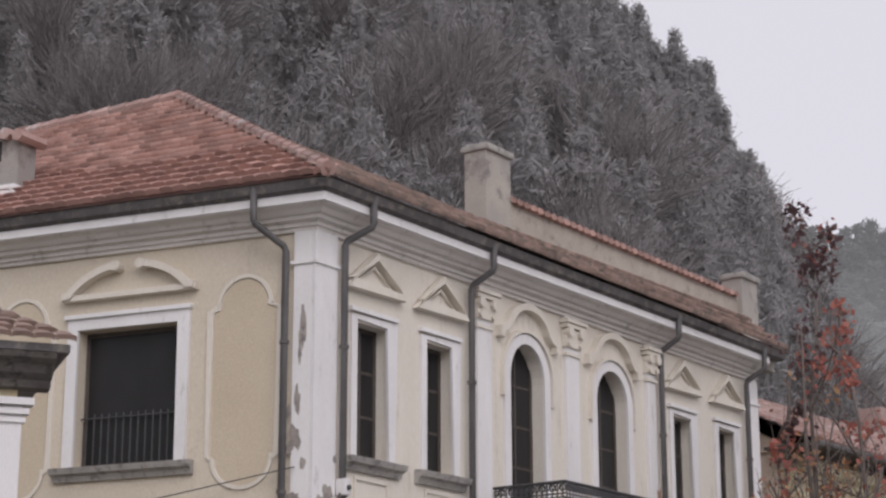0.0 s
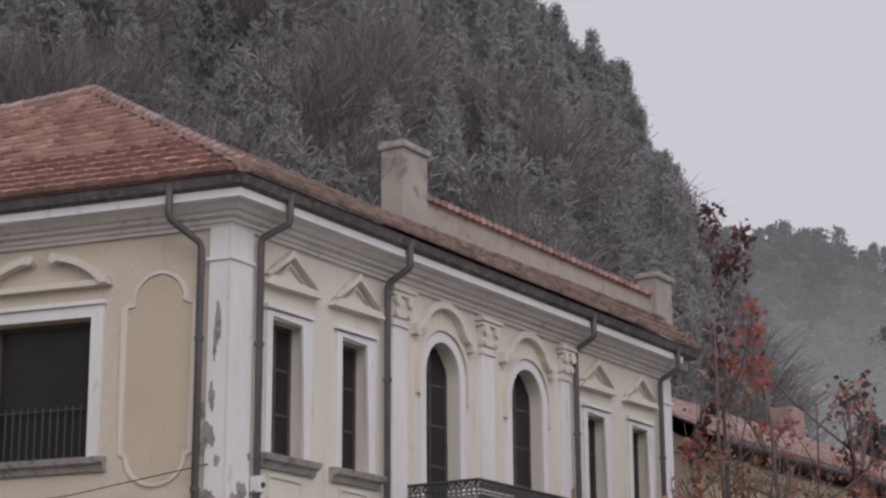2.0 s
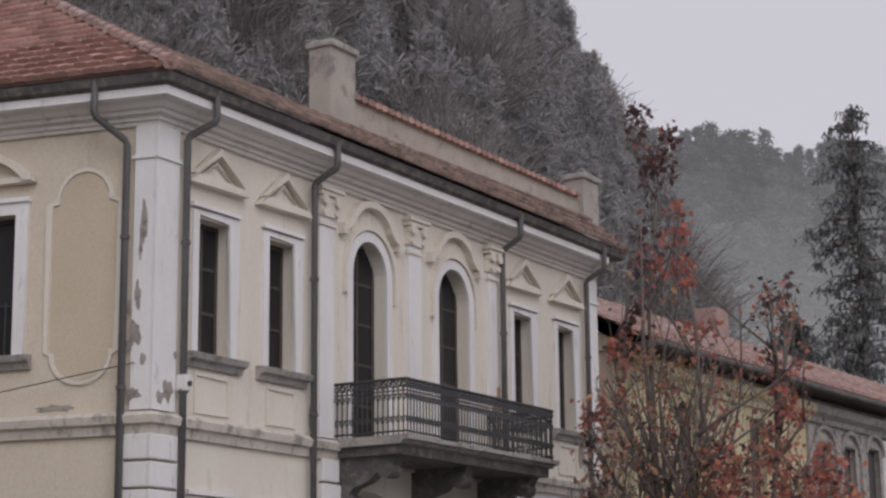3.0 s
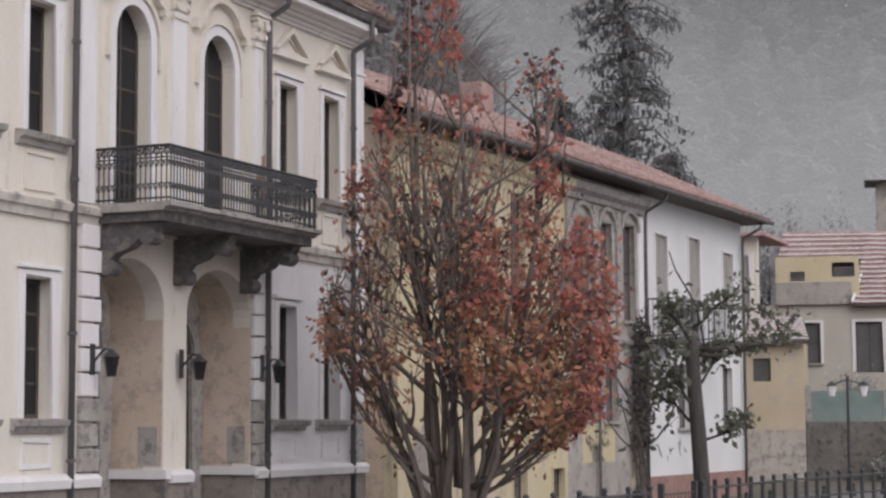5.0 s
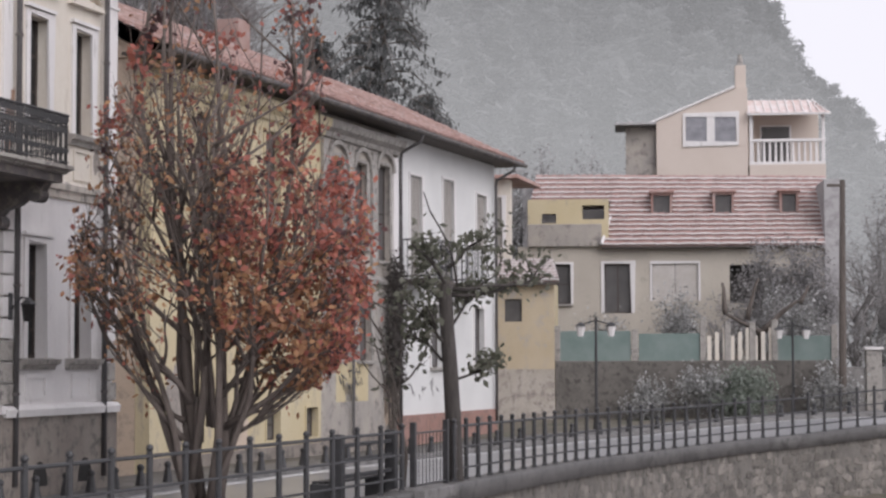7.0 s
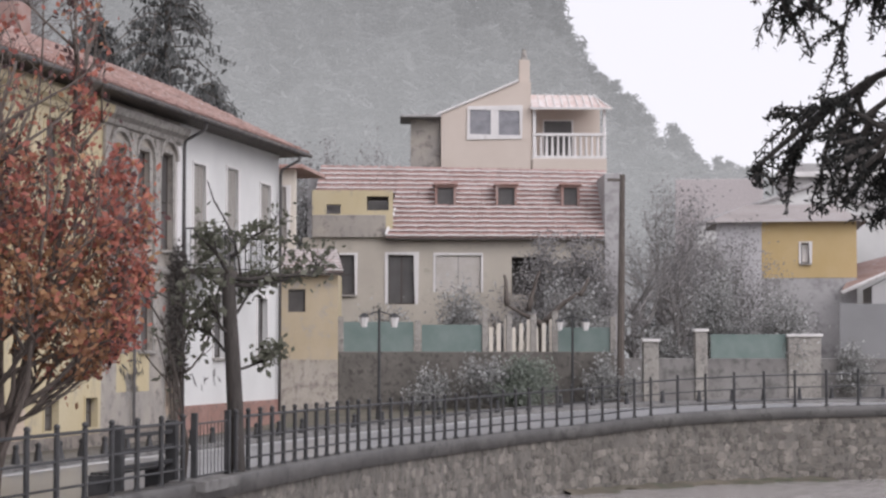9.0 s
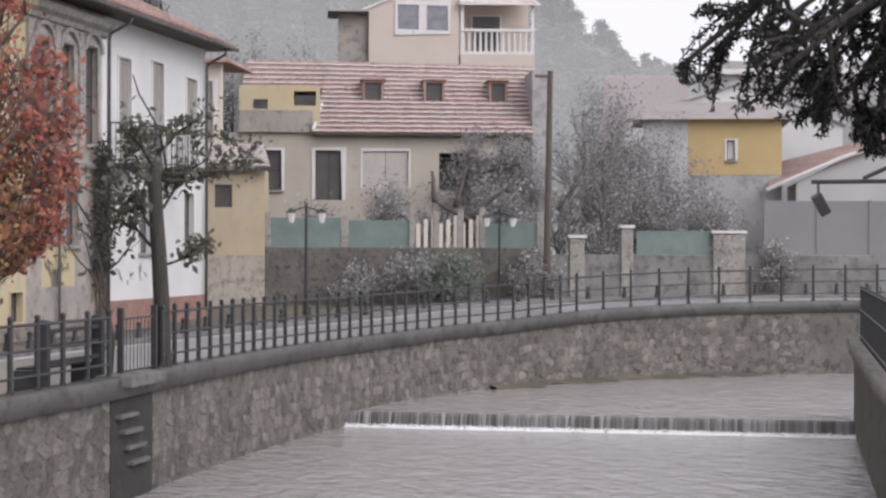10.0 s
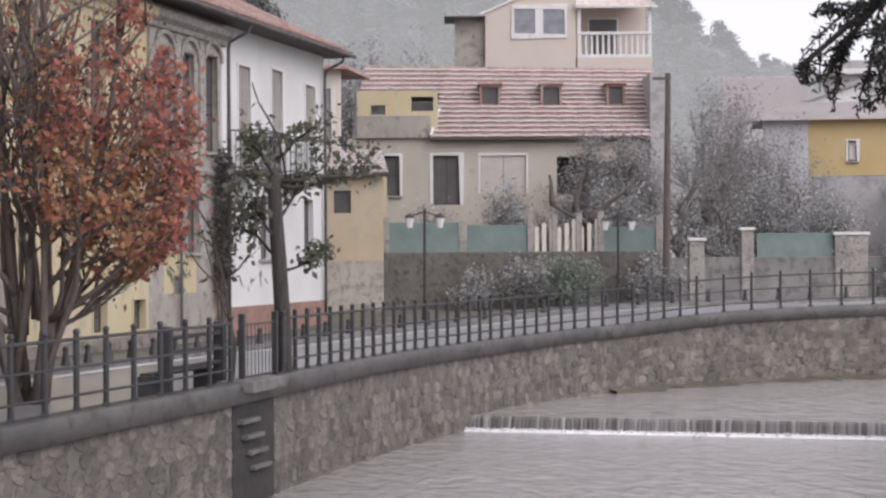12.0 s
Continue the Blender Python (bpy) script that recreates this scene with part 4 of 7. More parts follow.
def conifer_template(rng, whorls=14, per=6, cards=6, spread=0.22, taper=0.75, size=0.034):
    """Small needle cards of a conifer one unit tall, as corner points (n, 4, 3)."""
    out = []
    for w in range(whorls):
        h = 0.16 + 0.84 * (w + rng.random() * 0.6) / whorls
        reach = spread * ((1 - h) ** taper + 0.06) * rng.uniform(0.6, 1.25)
        for b in range(per):
            a = rng.uniform(0, math.tau)
            R = reach * rng.uniform(0.55, 1.15)
            for c in range(cards):
                f = (c + rng.random()) / cards
                p = np.array([math.cos(a) * R * f, math.sin(a) * R * f, h + 0.04 * f - 0.09 * f * f]) + rng.normal(0, 0.012, 3)
                s = size * rng.uniform(0.5, 1.2)
                u = rng.normal(0, 1, 3)
                u /= np.linalg.norm(u)
                v = np.cross(u, rng.normal(0, 1, 3))
                v /= np.linalg.norm(v)
                out.append([p - u * s * 1.5 - v * s * 0.22, p + u * s * 1.5 - v * s * 0.12, p + u * s * 1.2 + v * s * 0.22, p - u * s * 1.3 + v * s * 0.2])
    return np.array(out)


def bare_template(rng, n=900):
    """A leafless broad tree one unit tall: thin upward twigs as slim cards."""
    out = []
    for i in range(n):
        a, e = rng.uniform(0, math.tau), rng.uniform(0.5, 1.45)
        r0 = rng.uniform(0.1, 0.62) ** 0.8
        d = np.array([math.cos(a) * math.cos(e), math.sin(a) * math.cos(e), math.sin(e)])
        p = np.array([0, 0, 0.22]) + d * r0 * np.array([0.62, 0.62, 0.85])
        L = rng.uniform(0.08, 0.24)
        d2 = d + rng.normal(0, 0.35, 3)
        d2 /= np.linalg.norm(d2)
        s = np.cross(d2, rng.normal(0, 1, 3))
        s = s / np.linalg.norm(s) * 0.0032
        out.append([p - s, p + s, p + d2 * L + s * 0.3, p + d2 * L - s * 0.3])
    return np.array(out)


def trunk_cards(h0=0.0, h1=0.9, r=0.012):
    return np.array([[[-r, -r, h0], [r, -r, h0], [r * 0.3, 0, h1], [-r * 0.3, 0, h1]], [[-r, r, h0], [r, -r, h0], [r * 0.3, 0, h1], [-r * 0.2, 0, h1]]])


def woods(name, places, templates, material, label, seed, wide=1.0):
    """Many far trees as one body: places are (x, y, z, height, kind)."""
    rng = np.random.default_rng(seed)
    V = []
    for x, y, z, h, k in places:
        t = templates[k % len(templates)]
        a = rng.uniform(0, math.tau)
        R = np.array([[math.cos(a), -math.sin(a), 0], [math.sin(a), math.cos(a), 0], [0, 0, 1]])
        V.append((t @ R.T) * (h * wide * rng.uniform(0.85, 1.2), h * wide * rng.uniform(0.85, 1.2), h) + (x, y, z))
    V = np.concatenate(V).reshape(-1, 3)
    return tagged(arrays(name, V, np.arange(len(V)).reshape(-1, 4), material), label, "woods", "", "stuff")


NEAR_SKY = [(-60, 30), (-25, 29), (-14, 27.5), (-8.6, 24.0), (-5.7, 21.4), (-3.7, 18.0), (-2.4, 15), (-1.0, 12), (1, 8.5), (4, 5), (8, 2), (14, 1)]
FAR_SKY = [(-14, 15.5), (-1.5, 15.3), (1.9, 14.8), (5.3, 14.1), (10, 13), (14, 11.6), (15.4, 10.6), (16.0, 9.4), (16.9, 8.0), (19, 6.2), (22, 4.6), (30, 3.4), (50, 3)]


def near_z(az, r):
    top = 2.1 + 130 * math.tan(radians(interp(NEAR_SKY, az))) - 11
    f = min(1.0, max(0.0, (r - 62) / 68))
    return -1.2 + max(0, top) * f ** 0.85 + 0.8 * f * math.sin(az * 1.7 + r * 0.13)


def far_z(az, r):
    top = 2.1 + 420 * math.tan(radians(interp(FAR_SKY, az))) - 11
    f = min(1.0, max(0.0, (r - 150) / 270))
    return -0.5 + max(0, top) * f


def polar(name, zf, az0, az1, na, r0, r1, nr, material, label):
    V = []
    for i in range(na):
        az = az0 + (az1 - az0) * i / (na - 1)
        for j in range(nr):
            r = r0 + (r1 - r0) * j / (nr - 1)
            z = zf(az, r) if j < nr - 1 else zf(az, r) - (r1 - r0) * 0.2
            V.append((r * math.sin(radians(az)), r * math.cos(radians(az)), z))
    Q = [(i * nr + j, (i + 1) * nr + j, (i + 1) * nr + j + 1, i * nr + j + 1) for i in range(na - 1) for j in range(nr - 1)]
    return tagged(arrays(name, V, Q, material, smooth=True), label, "hill", "", "structure")


polar("hillside", near_z, -75, 12, 70, 62, 136, 14, HILLSOIL, "steep wooded hillside rising behind the houses")
polar("far_hill", far_z, -20, 60, 60, 150, 452, 11, MISTSOIL, "distant hill, mist painted on it as a glow")
rng = np.random.default_rng(5)
PINES = [conifer_template(rng) for _ in range(3)] + [conifer_template(rng, 12, 7, 7, 0.30, 0.5, 0.036)]
PINES = [np.concatenate([t, trunk_cards()]) for t in PINES]
FINE = [conifer_template(rng, 22, 8, 10, 0.22, 0.75, 0.0145) for _ in range(3)] + [conifer_template(rng, 18, 9, 11, 0.30, 0.5, 0.0165)]
FINE = [np.concatenate([t, trunk_cards()]) for t in FINE]
BARES = [np.concatenate([bare_template(rng), trunk_cards(0, 0.5)]) for _ in range(2)]
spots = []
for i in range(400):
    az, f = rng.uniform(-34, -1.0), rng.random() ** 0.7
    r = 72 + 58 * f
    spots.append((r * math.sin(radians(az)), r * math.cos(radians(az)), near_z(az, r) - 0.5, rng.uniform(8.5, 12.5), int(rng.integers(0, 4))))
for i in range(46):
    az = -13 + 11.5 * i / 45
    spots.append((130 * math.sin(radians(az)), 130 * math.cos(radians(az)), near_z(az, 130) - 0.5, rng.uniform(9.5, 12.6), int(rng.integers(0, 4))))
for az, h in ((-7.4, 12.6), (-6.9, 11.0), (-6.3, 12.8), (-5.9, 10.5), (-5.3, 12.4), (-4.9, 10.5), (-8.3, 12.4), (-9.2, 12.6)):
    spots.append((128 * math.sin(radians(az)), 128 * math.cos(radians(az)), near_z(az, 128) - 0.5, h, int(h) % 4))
woods("pine_wood", spots, FINE, NEEDLE, "dense grey-green pine wood on the hillside, paled by painted haze", 8)
spots = []
for i in range(60):
    az, r = rng.uniform(-3.0, 4), rng.uniform(70, 118)
    spots.append((r * math.sin(radians(az)), r * math.cos(radians(az)), near_z(az, r) - 0.3, rng.uniform(7, 11), int(rng.integers(0, 2))))
for i in range(26):
    az, r = rng.uniform(-30, -8), rng.uniform(70, 125)
    spots.append((r * math.sin(radians(az)), r * math.cos(radians(az)), near_z(az, r) + 1.5, rng.uniform(9, 12), int(rng.integers(0, 2))))
for az, h in ((-4.5, 8.5), (-4.0, 9.5), (-3.5, 9.5), (-3.0, 9.0), (-2.5, 8.0)):
    spots.append((126 * math.sin(radians(az)), 126 * math.cos(radians(az)), near_z(az, 126), h, 0))
woods("bare_wood", spots, BARES, BARE, "leafless brown-grey trees among the pines", 9)
spots = []
for i in range(560):
    az, f = rng.uniform(-6, 32), rng.random() ** 0.8
    r = 175 + 245 * f
    spots.append((r * math.sin(radians(az)), r * math.cos(radians(az)), far_z(az, r) - 1, rng.uniform(11, 18), 3 if rng.random() < 0.7 else 1))
for i in range(90):
    az = -6 + 30 * i / 89
    spots.append((420 * math.sin(radians(az)), 420 * math.cos(radians(az)), far_z(az, 420) - 1, rng.uniform(12, 18), int(rng.integers(0, 4))))
woods("far_wood", spots, PINES, MIST, "far conifer wood, its mist painted as a glow", 10, 1.7)

# ---- long terraced house beyond the tree ----
HO = (-0.47, 45.0, 0.0)
terrace = thing("terraced_house", pose(*HO, 0, 0, 65), "long two-storey terraced house, yellow, grey and white plaster", "house")
TB = -0.4
sections = [("wall", -4.3, 5.0, YELLOW, "dull yellow plaster wall"), ("wall", 5.0, 10.5, GREYWALL, "grimy grey ornate plaster wall"), ("wall", 10.5, 19.7, WHITEWASH, "whitewashed wall")]
TW = {0: [(1.5, 2.4, 5.6, 7.8), (-2.2, -1.3, 5.6, 7.8), (4.0, 4.75, 0.25, 1.0), (1.6, 2.4, 0.25, 1.0)],
      1: [(5.5, 6.5, 5.3, 7.6), (7.3, 8.2, 5.3, 7.6), (9.0, 9.95, 5.0, 7.7), (5.3, 6.2, 2.2, 3.9), (7.6, 8.5, 2.2, 3.9)],
      2: [(11.6, 12.65, 4.72, 7.65), (14.5, 15.55, 4.72, 7.8), (17.75, 18.8, 5.9, 7.6), (17.5, 18.5, 2.0, 3.9), (13.4, 14.4, 2.0, 3.9)]}
for i, (nm, x0, x1, mat, lab) in enumerate(sections):
    part(nm, wall_mesh(x0, x1, TB, 8.75, TW[i], 0.35), mat, terrace, lab)
part("gable_wall", bx(-4.3, -3.95, 0.36, 8.0, TB, 8.75), BEIGE, terrace, "brown plaster gable wall")
part("gable_wall", bx(19.35, 19.7, 0.36, 8.0, TB, 8.75), PALE, terrace)
part("rear_wall", bx(-4.3, 19.7, 8.0, 8.3, TB, 8.75), PALE, terrace)
for gx, gm in ((-4.25, BEIGE), (19.45, PALE)):
    gb = extrude_poly(bmesh.new(), [(0.02, 8.75), (8.2, 8.75), (4.2, 11.1)], -0.12, 0.12)
    bmesh.ops.recalc_face_normals(gb, faces=gb.faces[:])
    gb.transform(pose(gx, 0, 0, 0, 0, 90))
    part("gable_top", gb, gm, terrace)
part("inner_wall", bx(-3.8, 19.3, 1.2, 1.3, TB, 8.6), DIM, terrace, "inner wall coloured dark for the unlit rooms")
part("roof", bx(-4.9, 20.4, -0.72, 0.4, 8.7, 8.76), DARKWOOD, terrace, "dark boarded eaves")
rs = part("roof_deck", bmesh.new(), DARKWOOD, terrace)
slope = ((-4.9, -0.8, 8.80), (20.45, -0.8, 8.80), (20.45, 4.2, 11.2), (-4.9, 4.2, 11.2))
bm = bmesh.new()
v = [bm.verts.new(q) for q in slope] + [bm.verts.new(q) for q in ((20.45, 9.0, 8.7), (-4.9, 9.0, 8.7))]
bm.faces.new(v[:4])
bm.faces.new((v[3], v[2], v[4], v[5]))
bm.to_mesh(rs.data)
bm.free()
tiles(slope, 0.22, 0.32, 0.05, TILE_OLD, terrace, 300, seed=11)
ch = part("chimney", bx(8.1, 8.9, 3.9, 4.6, 10.6, 11.95), TILE_OLD, terrace, "short brick chimney")
part("gutter", sweep(bmesh.new(), [(-4.9, -0.86, 8.74), (20.5, -0.86, 8.74)], 0.07, 8), GUTTER, terrace)


def sash(parent, x0, x1, z0, z1, depth=0.15, trim=0.1, mat=WHITE, leaf=DARKWOOD, bars=(1, 1), sill=True, fill=None, shutter=None):
    """A window of a plainer house: surround, sash, pane, sill, or closed shutters."""
    t = trim
    w = part("window", ribbon(bmesh.new(), [(x0 - t / 2, z0), (x0 - t / 2, z1 + t / 2), (x1 + t / 2, z1 + t / 2), (x1 + t / 2, z0)], t, -0.035, 0.0), mat, parent)
    if shutter:
        n = 2
        for i in range(n):
            a, b = x0 + (x1 - x0) * i / n, x0 + (x1 - x0) * (i + 1) / n
            sh = part("shutter", soft_box(a + 0.01, b - 0.01, depth - 0.08, depth - 0.03, z0, z1, 0.01), shutter, w)
            z = z0 + 0.1
            while z < z1 - 0.12:
                part("slat", bx(a + 0.07, b - 0.07, depth - 0.1, depth - 0.082, z, z + 0.06), shutter, sh)
                z += 0.14
        return w
    bm = bmesh.new()
    f = 0.055
    for a, b, c, e in ((x0, x0 + f, z0, z1), (x1 - f, x1, z0, z1), (x0 + f, x1 - f, z1 - f, z1), (x0 + f, x1 - f, z0, z0 + f)):
        box(bm, a, b, depth, depth + 0.05, c, e)
    for i in range(1, bars[0] + 1):
        xx = x0 + (x1 - x0) * i / (bars[0] + 1)
        box(bm, xx - 0.03, xx + 0.03, depth + 0.004, depth + 0.045, z0 + f, z1 - f)
    for i in range(1, bars[1] + 1):
        zz = z0 + (z1 - z0) * i / (bars[1] + 1)
        box(bm, x0 + f, x1 - f, depth + 0.007, depth + 0.04, zz - 0.02, zz + 0.02)
    part("sash", bm, leaf, w)
    part("pane", bx(x0 + 0.01, x1 - 0.01, depth + 0.02, depth + 0.028, z0 + 0.01, z1 - 0.01), fill or FARPANE, w)
    if sill:
        part("sill", soft_box(x0 - t, x1 + t, -0.12, 0.0, z0 - 0.09, z0 - 0.003, 0.015), GREYSTONE, w)
    return w


for q in TW[0][:2]:
    sash(terrace, *q, mat=YELLOW)
for q in TW[0][2:]:
    sash(terrace, *q, mat=YELLOW, trim=0.05, sill=False)
for q in TW[1]:
    sash(terrace, *q, mat=GREYSTONE, trim=0.14)
for q in TW[2][:2]:
    sash(terrace, *q, mat=WHITE, shutter=GREYWOOD)
for q in TW[2][2:]:
    sash(terrace, *q, mat=WHITE, shutter=GREYWOOD if q[2] > 5 else None)
# ornate grey bay: pilasters, arches over the windows, cornice
for x in (5.1, 6.9, 8.6, 10.25):
    part("pilaster", soft_box(x - 0.16, x + 0.16, -0.1, 0.0, 4.6, 8.0, 0.02), GREYSTONE if x < 10 else WHITE, terrace)
for x0, x1, z0, z1 in TW[1][:3]:
    part("hood_mould", ribbon(bmesh.new(), arc((x0 + x1) / 2, z1 - 0.15, (x1 - x0) / 2 + 0.18, 0.55, 180, 0, 10), 0.12, -0.12, 0.0), GREYSTONE, terrace)
for x0, x1, mat in ((-4.3, 5.0, YELLOW), (5.0, 10.5, GREYSTONE)):
    part("cornice", profile_run(bmesh.new(), [(0, 8.05), (-0.1, 8.08), (-0.14, 8.2), (-0.3, 8.3), (-0.34, 8.5), (0, 8.5)], x0, x1), mat, terrace)
    part("string_course", profile_run(bmesh.new(), [(0, 4.3), (-0.1, 4.32), (-0.14, 4.45), (0, 4.55)], x0, x1), mat, terrace)
part("plinth", bx(10.5, 19.7, -0.08, 0.0, TB, 0.62), surface("red_plinth", (0.28, 0.16, 0.13), (0.34, 0.21, 0.18), (0.2, 0.14, 0.12), 1.2, 40), terrace, "dull red painted plinth")
part("plinth", bx(-4.3, 10.5, -0.08, 0.0, TB, 0.1), PLINTH, terrace)
for x in (10.55, 19.5):
    part("downpipe", sweep(bmesh.new(), [(x, -0.8, 8.7), (x, -0.75, 8.5), (x, -0.16, 8.2), (x, -0.12, 8.0), (x, -0.12, 0.2)], 0.05, 8), ZINC, terrace, "", True)
part("downpipe", sweep(bmesh.new(), [(6.95, -0.12, 4.2), (6.95, -0.12, 0.2)], 0.045, 8), ZINC, terrace)
for bx0, bx1, dp, zf in ((10.75, 12.6, 1.05, 4.55), (14.0, 16.1, 0.9, 4.55)):
    b = part("balcony", soft_box(bx0, bx1, -dp, 0.0, zf - 0.13, zf, 0.02), DARKWOOD, terrace, "small iron balcony")
    for (xa, ya), (xb, yb) in (((bx0 + 0.04, -0.02), (bx0 + 0.04, -dp + 0.04)), ((bx0 + 0.04, -dp + 0.04), (bx1 - 0.04, -dp + 0.04)), ((bx1 - 0.04, -dp + 0.04), (bx1 - 0.04, -0.02))):
        for z in (zf + 0.1, zf + 1.15):
            part("balcony_rail", sweep(bmesh.new(), [(xa, ya, z), (xb, yb, z)], 0.022, 6), IRON, b)
        n = max(4, int(math.hypot(xb - xa, yb - ya) / 0.14))
        for i in range(n):
            f = (i + 0.5) / n
            part("baluster", sweep(bmesh.new(), [(xa + (xb - xa) * f, ya + (yb - ya) * f, zf), (xa + (xb - xa) * f, ya + (yb - ya) * f, zf + 1.15)], 0.012, 4), IRON, b)
            if bx0 < 12 and i % 2 == 0 and abs(yb - ya) < 0.1:
                pts = [(xa + (xb - xa) * f + 0.13 * math.cos(k * math.tau / 10), ya, zf + 0.6 + 0.34 * math.sin(k * math.tau / 10)) for k in range(11)]
                part("scroll", sweep(bmesh.new(), pts, 0.014, 4), IRON, b)
# grimy stains and worn patches on the yellow and white walls
for i, (x, z, w, h, mat) in enumerate(((-3.0, 1.2, 0.6, 1.0, BARED), (0.2, 0.5, 0.5, 0.7, BEIGE), (7.0, 1.2, 0.5, 0.5, GREYSTONE), (9.6, 2.6, 0.7, 1.9, GREYSTONE), (9.9, 1.0, 0.5, 0.9, BEIGE))):
    r = random.Random(i)
    pts = [(x + math.cos(math.tau * k / 20) * w * r.uniform(0.6, 1.1), z + math.sin(math.tau * k / 20) * h * r.uniform(0.6, 1.1)) for k in range(20)]
    f = extrude_poly(bmesh.new(), pts, -0.004, 0.0)
    bmesh.ops.recalc_face_normals(f, faces=f.faces[:])
    part("worn_patch", f, mat, terrace)
# sprayed scrawl that cannot be read: plain strokes
part("paint_panel", bx(6.0, 8.3, -0.004, 0.0, 1.1, 2.15), YELLOW, terrace, "painted-over pale yellow wall patch")
r = random.Random(7)
for i in range(16):
    x, z = 6.3 + r.random() * 1.6, 1.35 + r.random() * 0.5
    part("scrawl", ribbon(bmesh.new(), [(x, z), (x + r.uniform(-0.2, 0.2), z + r.uniform(0.1, 0.3)), (x + r.uniform(0, 0.3), z + r.uniform(-0.1, 0.2))], 0.035, -0.010, -0.005), IRON, terrace)
for i in range(9):
    x, z = 11.2 + r.random() * 6.0, 1.0 + r.random() * 0.6
    part("scrawl", ribbon(bmesh.new(), [(x, z), (x + r.uniform(-0.2, 0.2), z + r.uniform(0.1, 0.35)), (x + r.uniform(0, 0.3), z + r.uniform(-0.1, 0.2))], 0.04, -0.005, -0.001), ZINC, terrace)

# ---- houses across the bend ----
LIP = surface("pale_tile_mortar", (0.50, 0.47, 0.46), (0.60, 0.57, 0.56), (0.36, 0.28, 0.26), 1.5, 30, stain=0.55)
gh = thing("garden_house", pose(14.46, 78.68, 0, 0, 0, -11), "old plaster house with a striped weathered tile roof", "house")
GW = [(0.0, 1.12, 4.2, 6.27), (2.0, 3.9, 4.7, 6.27), (-2.55, -1.4, 4.6, 6.27), (5.2, 6.6, 4.6, 6.2)]
part("wall", wall_mesh(-3.6, 9.1, 0.0, 7.0, GW, 0.3), surface("old_cream_plaster", (0.43, 0.39, 0.335), (0.49, 0.45, 0.385), (0.36, 0.33, 0.28), 0.5, 30, stain=0.56), gh, "stained cream plaster wall")
sash(gh, *GW[0], mat=WHITE, trim=0.14, bars=(1, 0), sill=False)
sash(gh, *GW[1], mat=WHITE, shutter=surface("pale_shutter", (0.5, 0.47, 0.43), (0.56, 0.53, 0.5), None, 2, 30))
sash(gh, *GW[2], mat=WHITE)
sash(gh, *GW[3], mat=GREYSTONE)
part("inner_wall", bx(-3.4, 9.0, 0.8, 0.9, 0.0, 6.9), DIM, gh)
slope = ((-0.1, -0.4, 6.98), (9.1, -0.4, 6.98), (9.6, 3.8, 10.2), (0.55, 3.8, 10.35))
bm = bmesh.new()
bm.faces.new([bm.verts.new(q) for q in slope])
part("roof", bm, TILE_OLD, gh, "weathered red and white striped tile roof")
tiles(slope, 0.30, 0.345, 0.008, TILE_FAR, gh, 300, step=0.05, seed=12)
def course_lips(slope, n, parent):
    """The pale mortared lip of each tile course, a little uneven."""
    for k in range(n):
        f = (k + 0.06) / n
        a, b = Vector(slope[0]).lerp(Vector(slope[3]), f), Vector(slope[1]).lerp(Vector(slope[2]), f)
        pts = [a.lerp(b, i / 40) + Vector((0, -0.02, 0.075 + 0.012 * math.sin(i * 1.7 + k))) for i in range(41)]
        part("course_lip", sweep(bmesh.new(), pts, 0.055, 5), LIP, parent)


course_lips(slope, 15, gh)
slope2 = ((-3.2, 2.3, 9.0), (0.4, 2.3, 9.0), (0.55, 3.8, 10.35), (-3.0, 3.8, 10.4))
bm = bmesh.new()
bm.faces.new([bm.verts.new(q) for q in slope2])
part("roof", bm, TILE_OLD, gh)
tiles(slope2, 0.30, 0.34, 0.008, TILE_FAR, gh, 0, step=0.06, seed=13)
course_lips(slope2, 6, gh)
part("rear_wall", bx(-3.6, 9.1, 3.8, 4.1, 0.0, 10.1), GREYRENDER, gh)
part("gable_pier", soft_box(9.1, 9.85, -0.2, 4.1, 0.0, 9.72, 0.03), GREYRENDER, gh, "tall rendered party wall")
part("roof_terrace_wall", wall_mesh(-3.2, 0.2, 7.0, 9.0, [(-0.9, 0.02, 8.15, 8.75), (-2.6, -2.0, 8.0, 8.4)], 0.2), YELLOW, gh, "ochre terrace wall")
gh.children[-1].location = (0, 2.2, 0)
part("terrace_window", bx(-0.9, 0.02, 2.3, 2.33, 8.15, 8.75), FARPANE, gh)
part("terrace_parapet", soft_box(-3.2, -0.1, -0.2, -0.02, 7.0, 7.95, 0.03), GREYWALL, gh, "stained terrace parapet")
part("verge_board", sweep(bmesh.new(), [(-0.1, -0.42, 7.1), (0.5, 2.3, 9.05)], 0.07, 6), WHITE, gh)
for x0, x1 in ((1.99, 2.89), (4.6, 5.5), (7.41, 8.2)):
    dm = part("dormer", wall_mesh(x0, x1, 7.9, 9.35, [(x0 + 0.1, x1 - 0.1, 8.45, 9.25)], 1.2), TILE_OLD, gh, "small roof dormer")
    dm.location = (0, 1.35, 0)
    part("dormer_pane", bx(x0 + 0.1, x1 - 0.1, 0.15, 0.18, 8.4, 9.25), FARPANE, dm)
    part("dormer_roof", soft_box(x0 - 0.08, x1 + 0.08, -0.12, 1.3, 9.35, 9.43, 0.02), TILE_OLD, dm)
part("eaves_board", bx(-0.1, 9.1, -0.42, 0.0, 6.9, 6.97), DARKWOOD, gh)

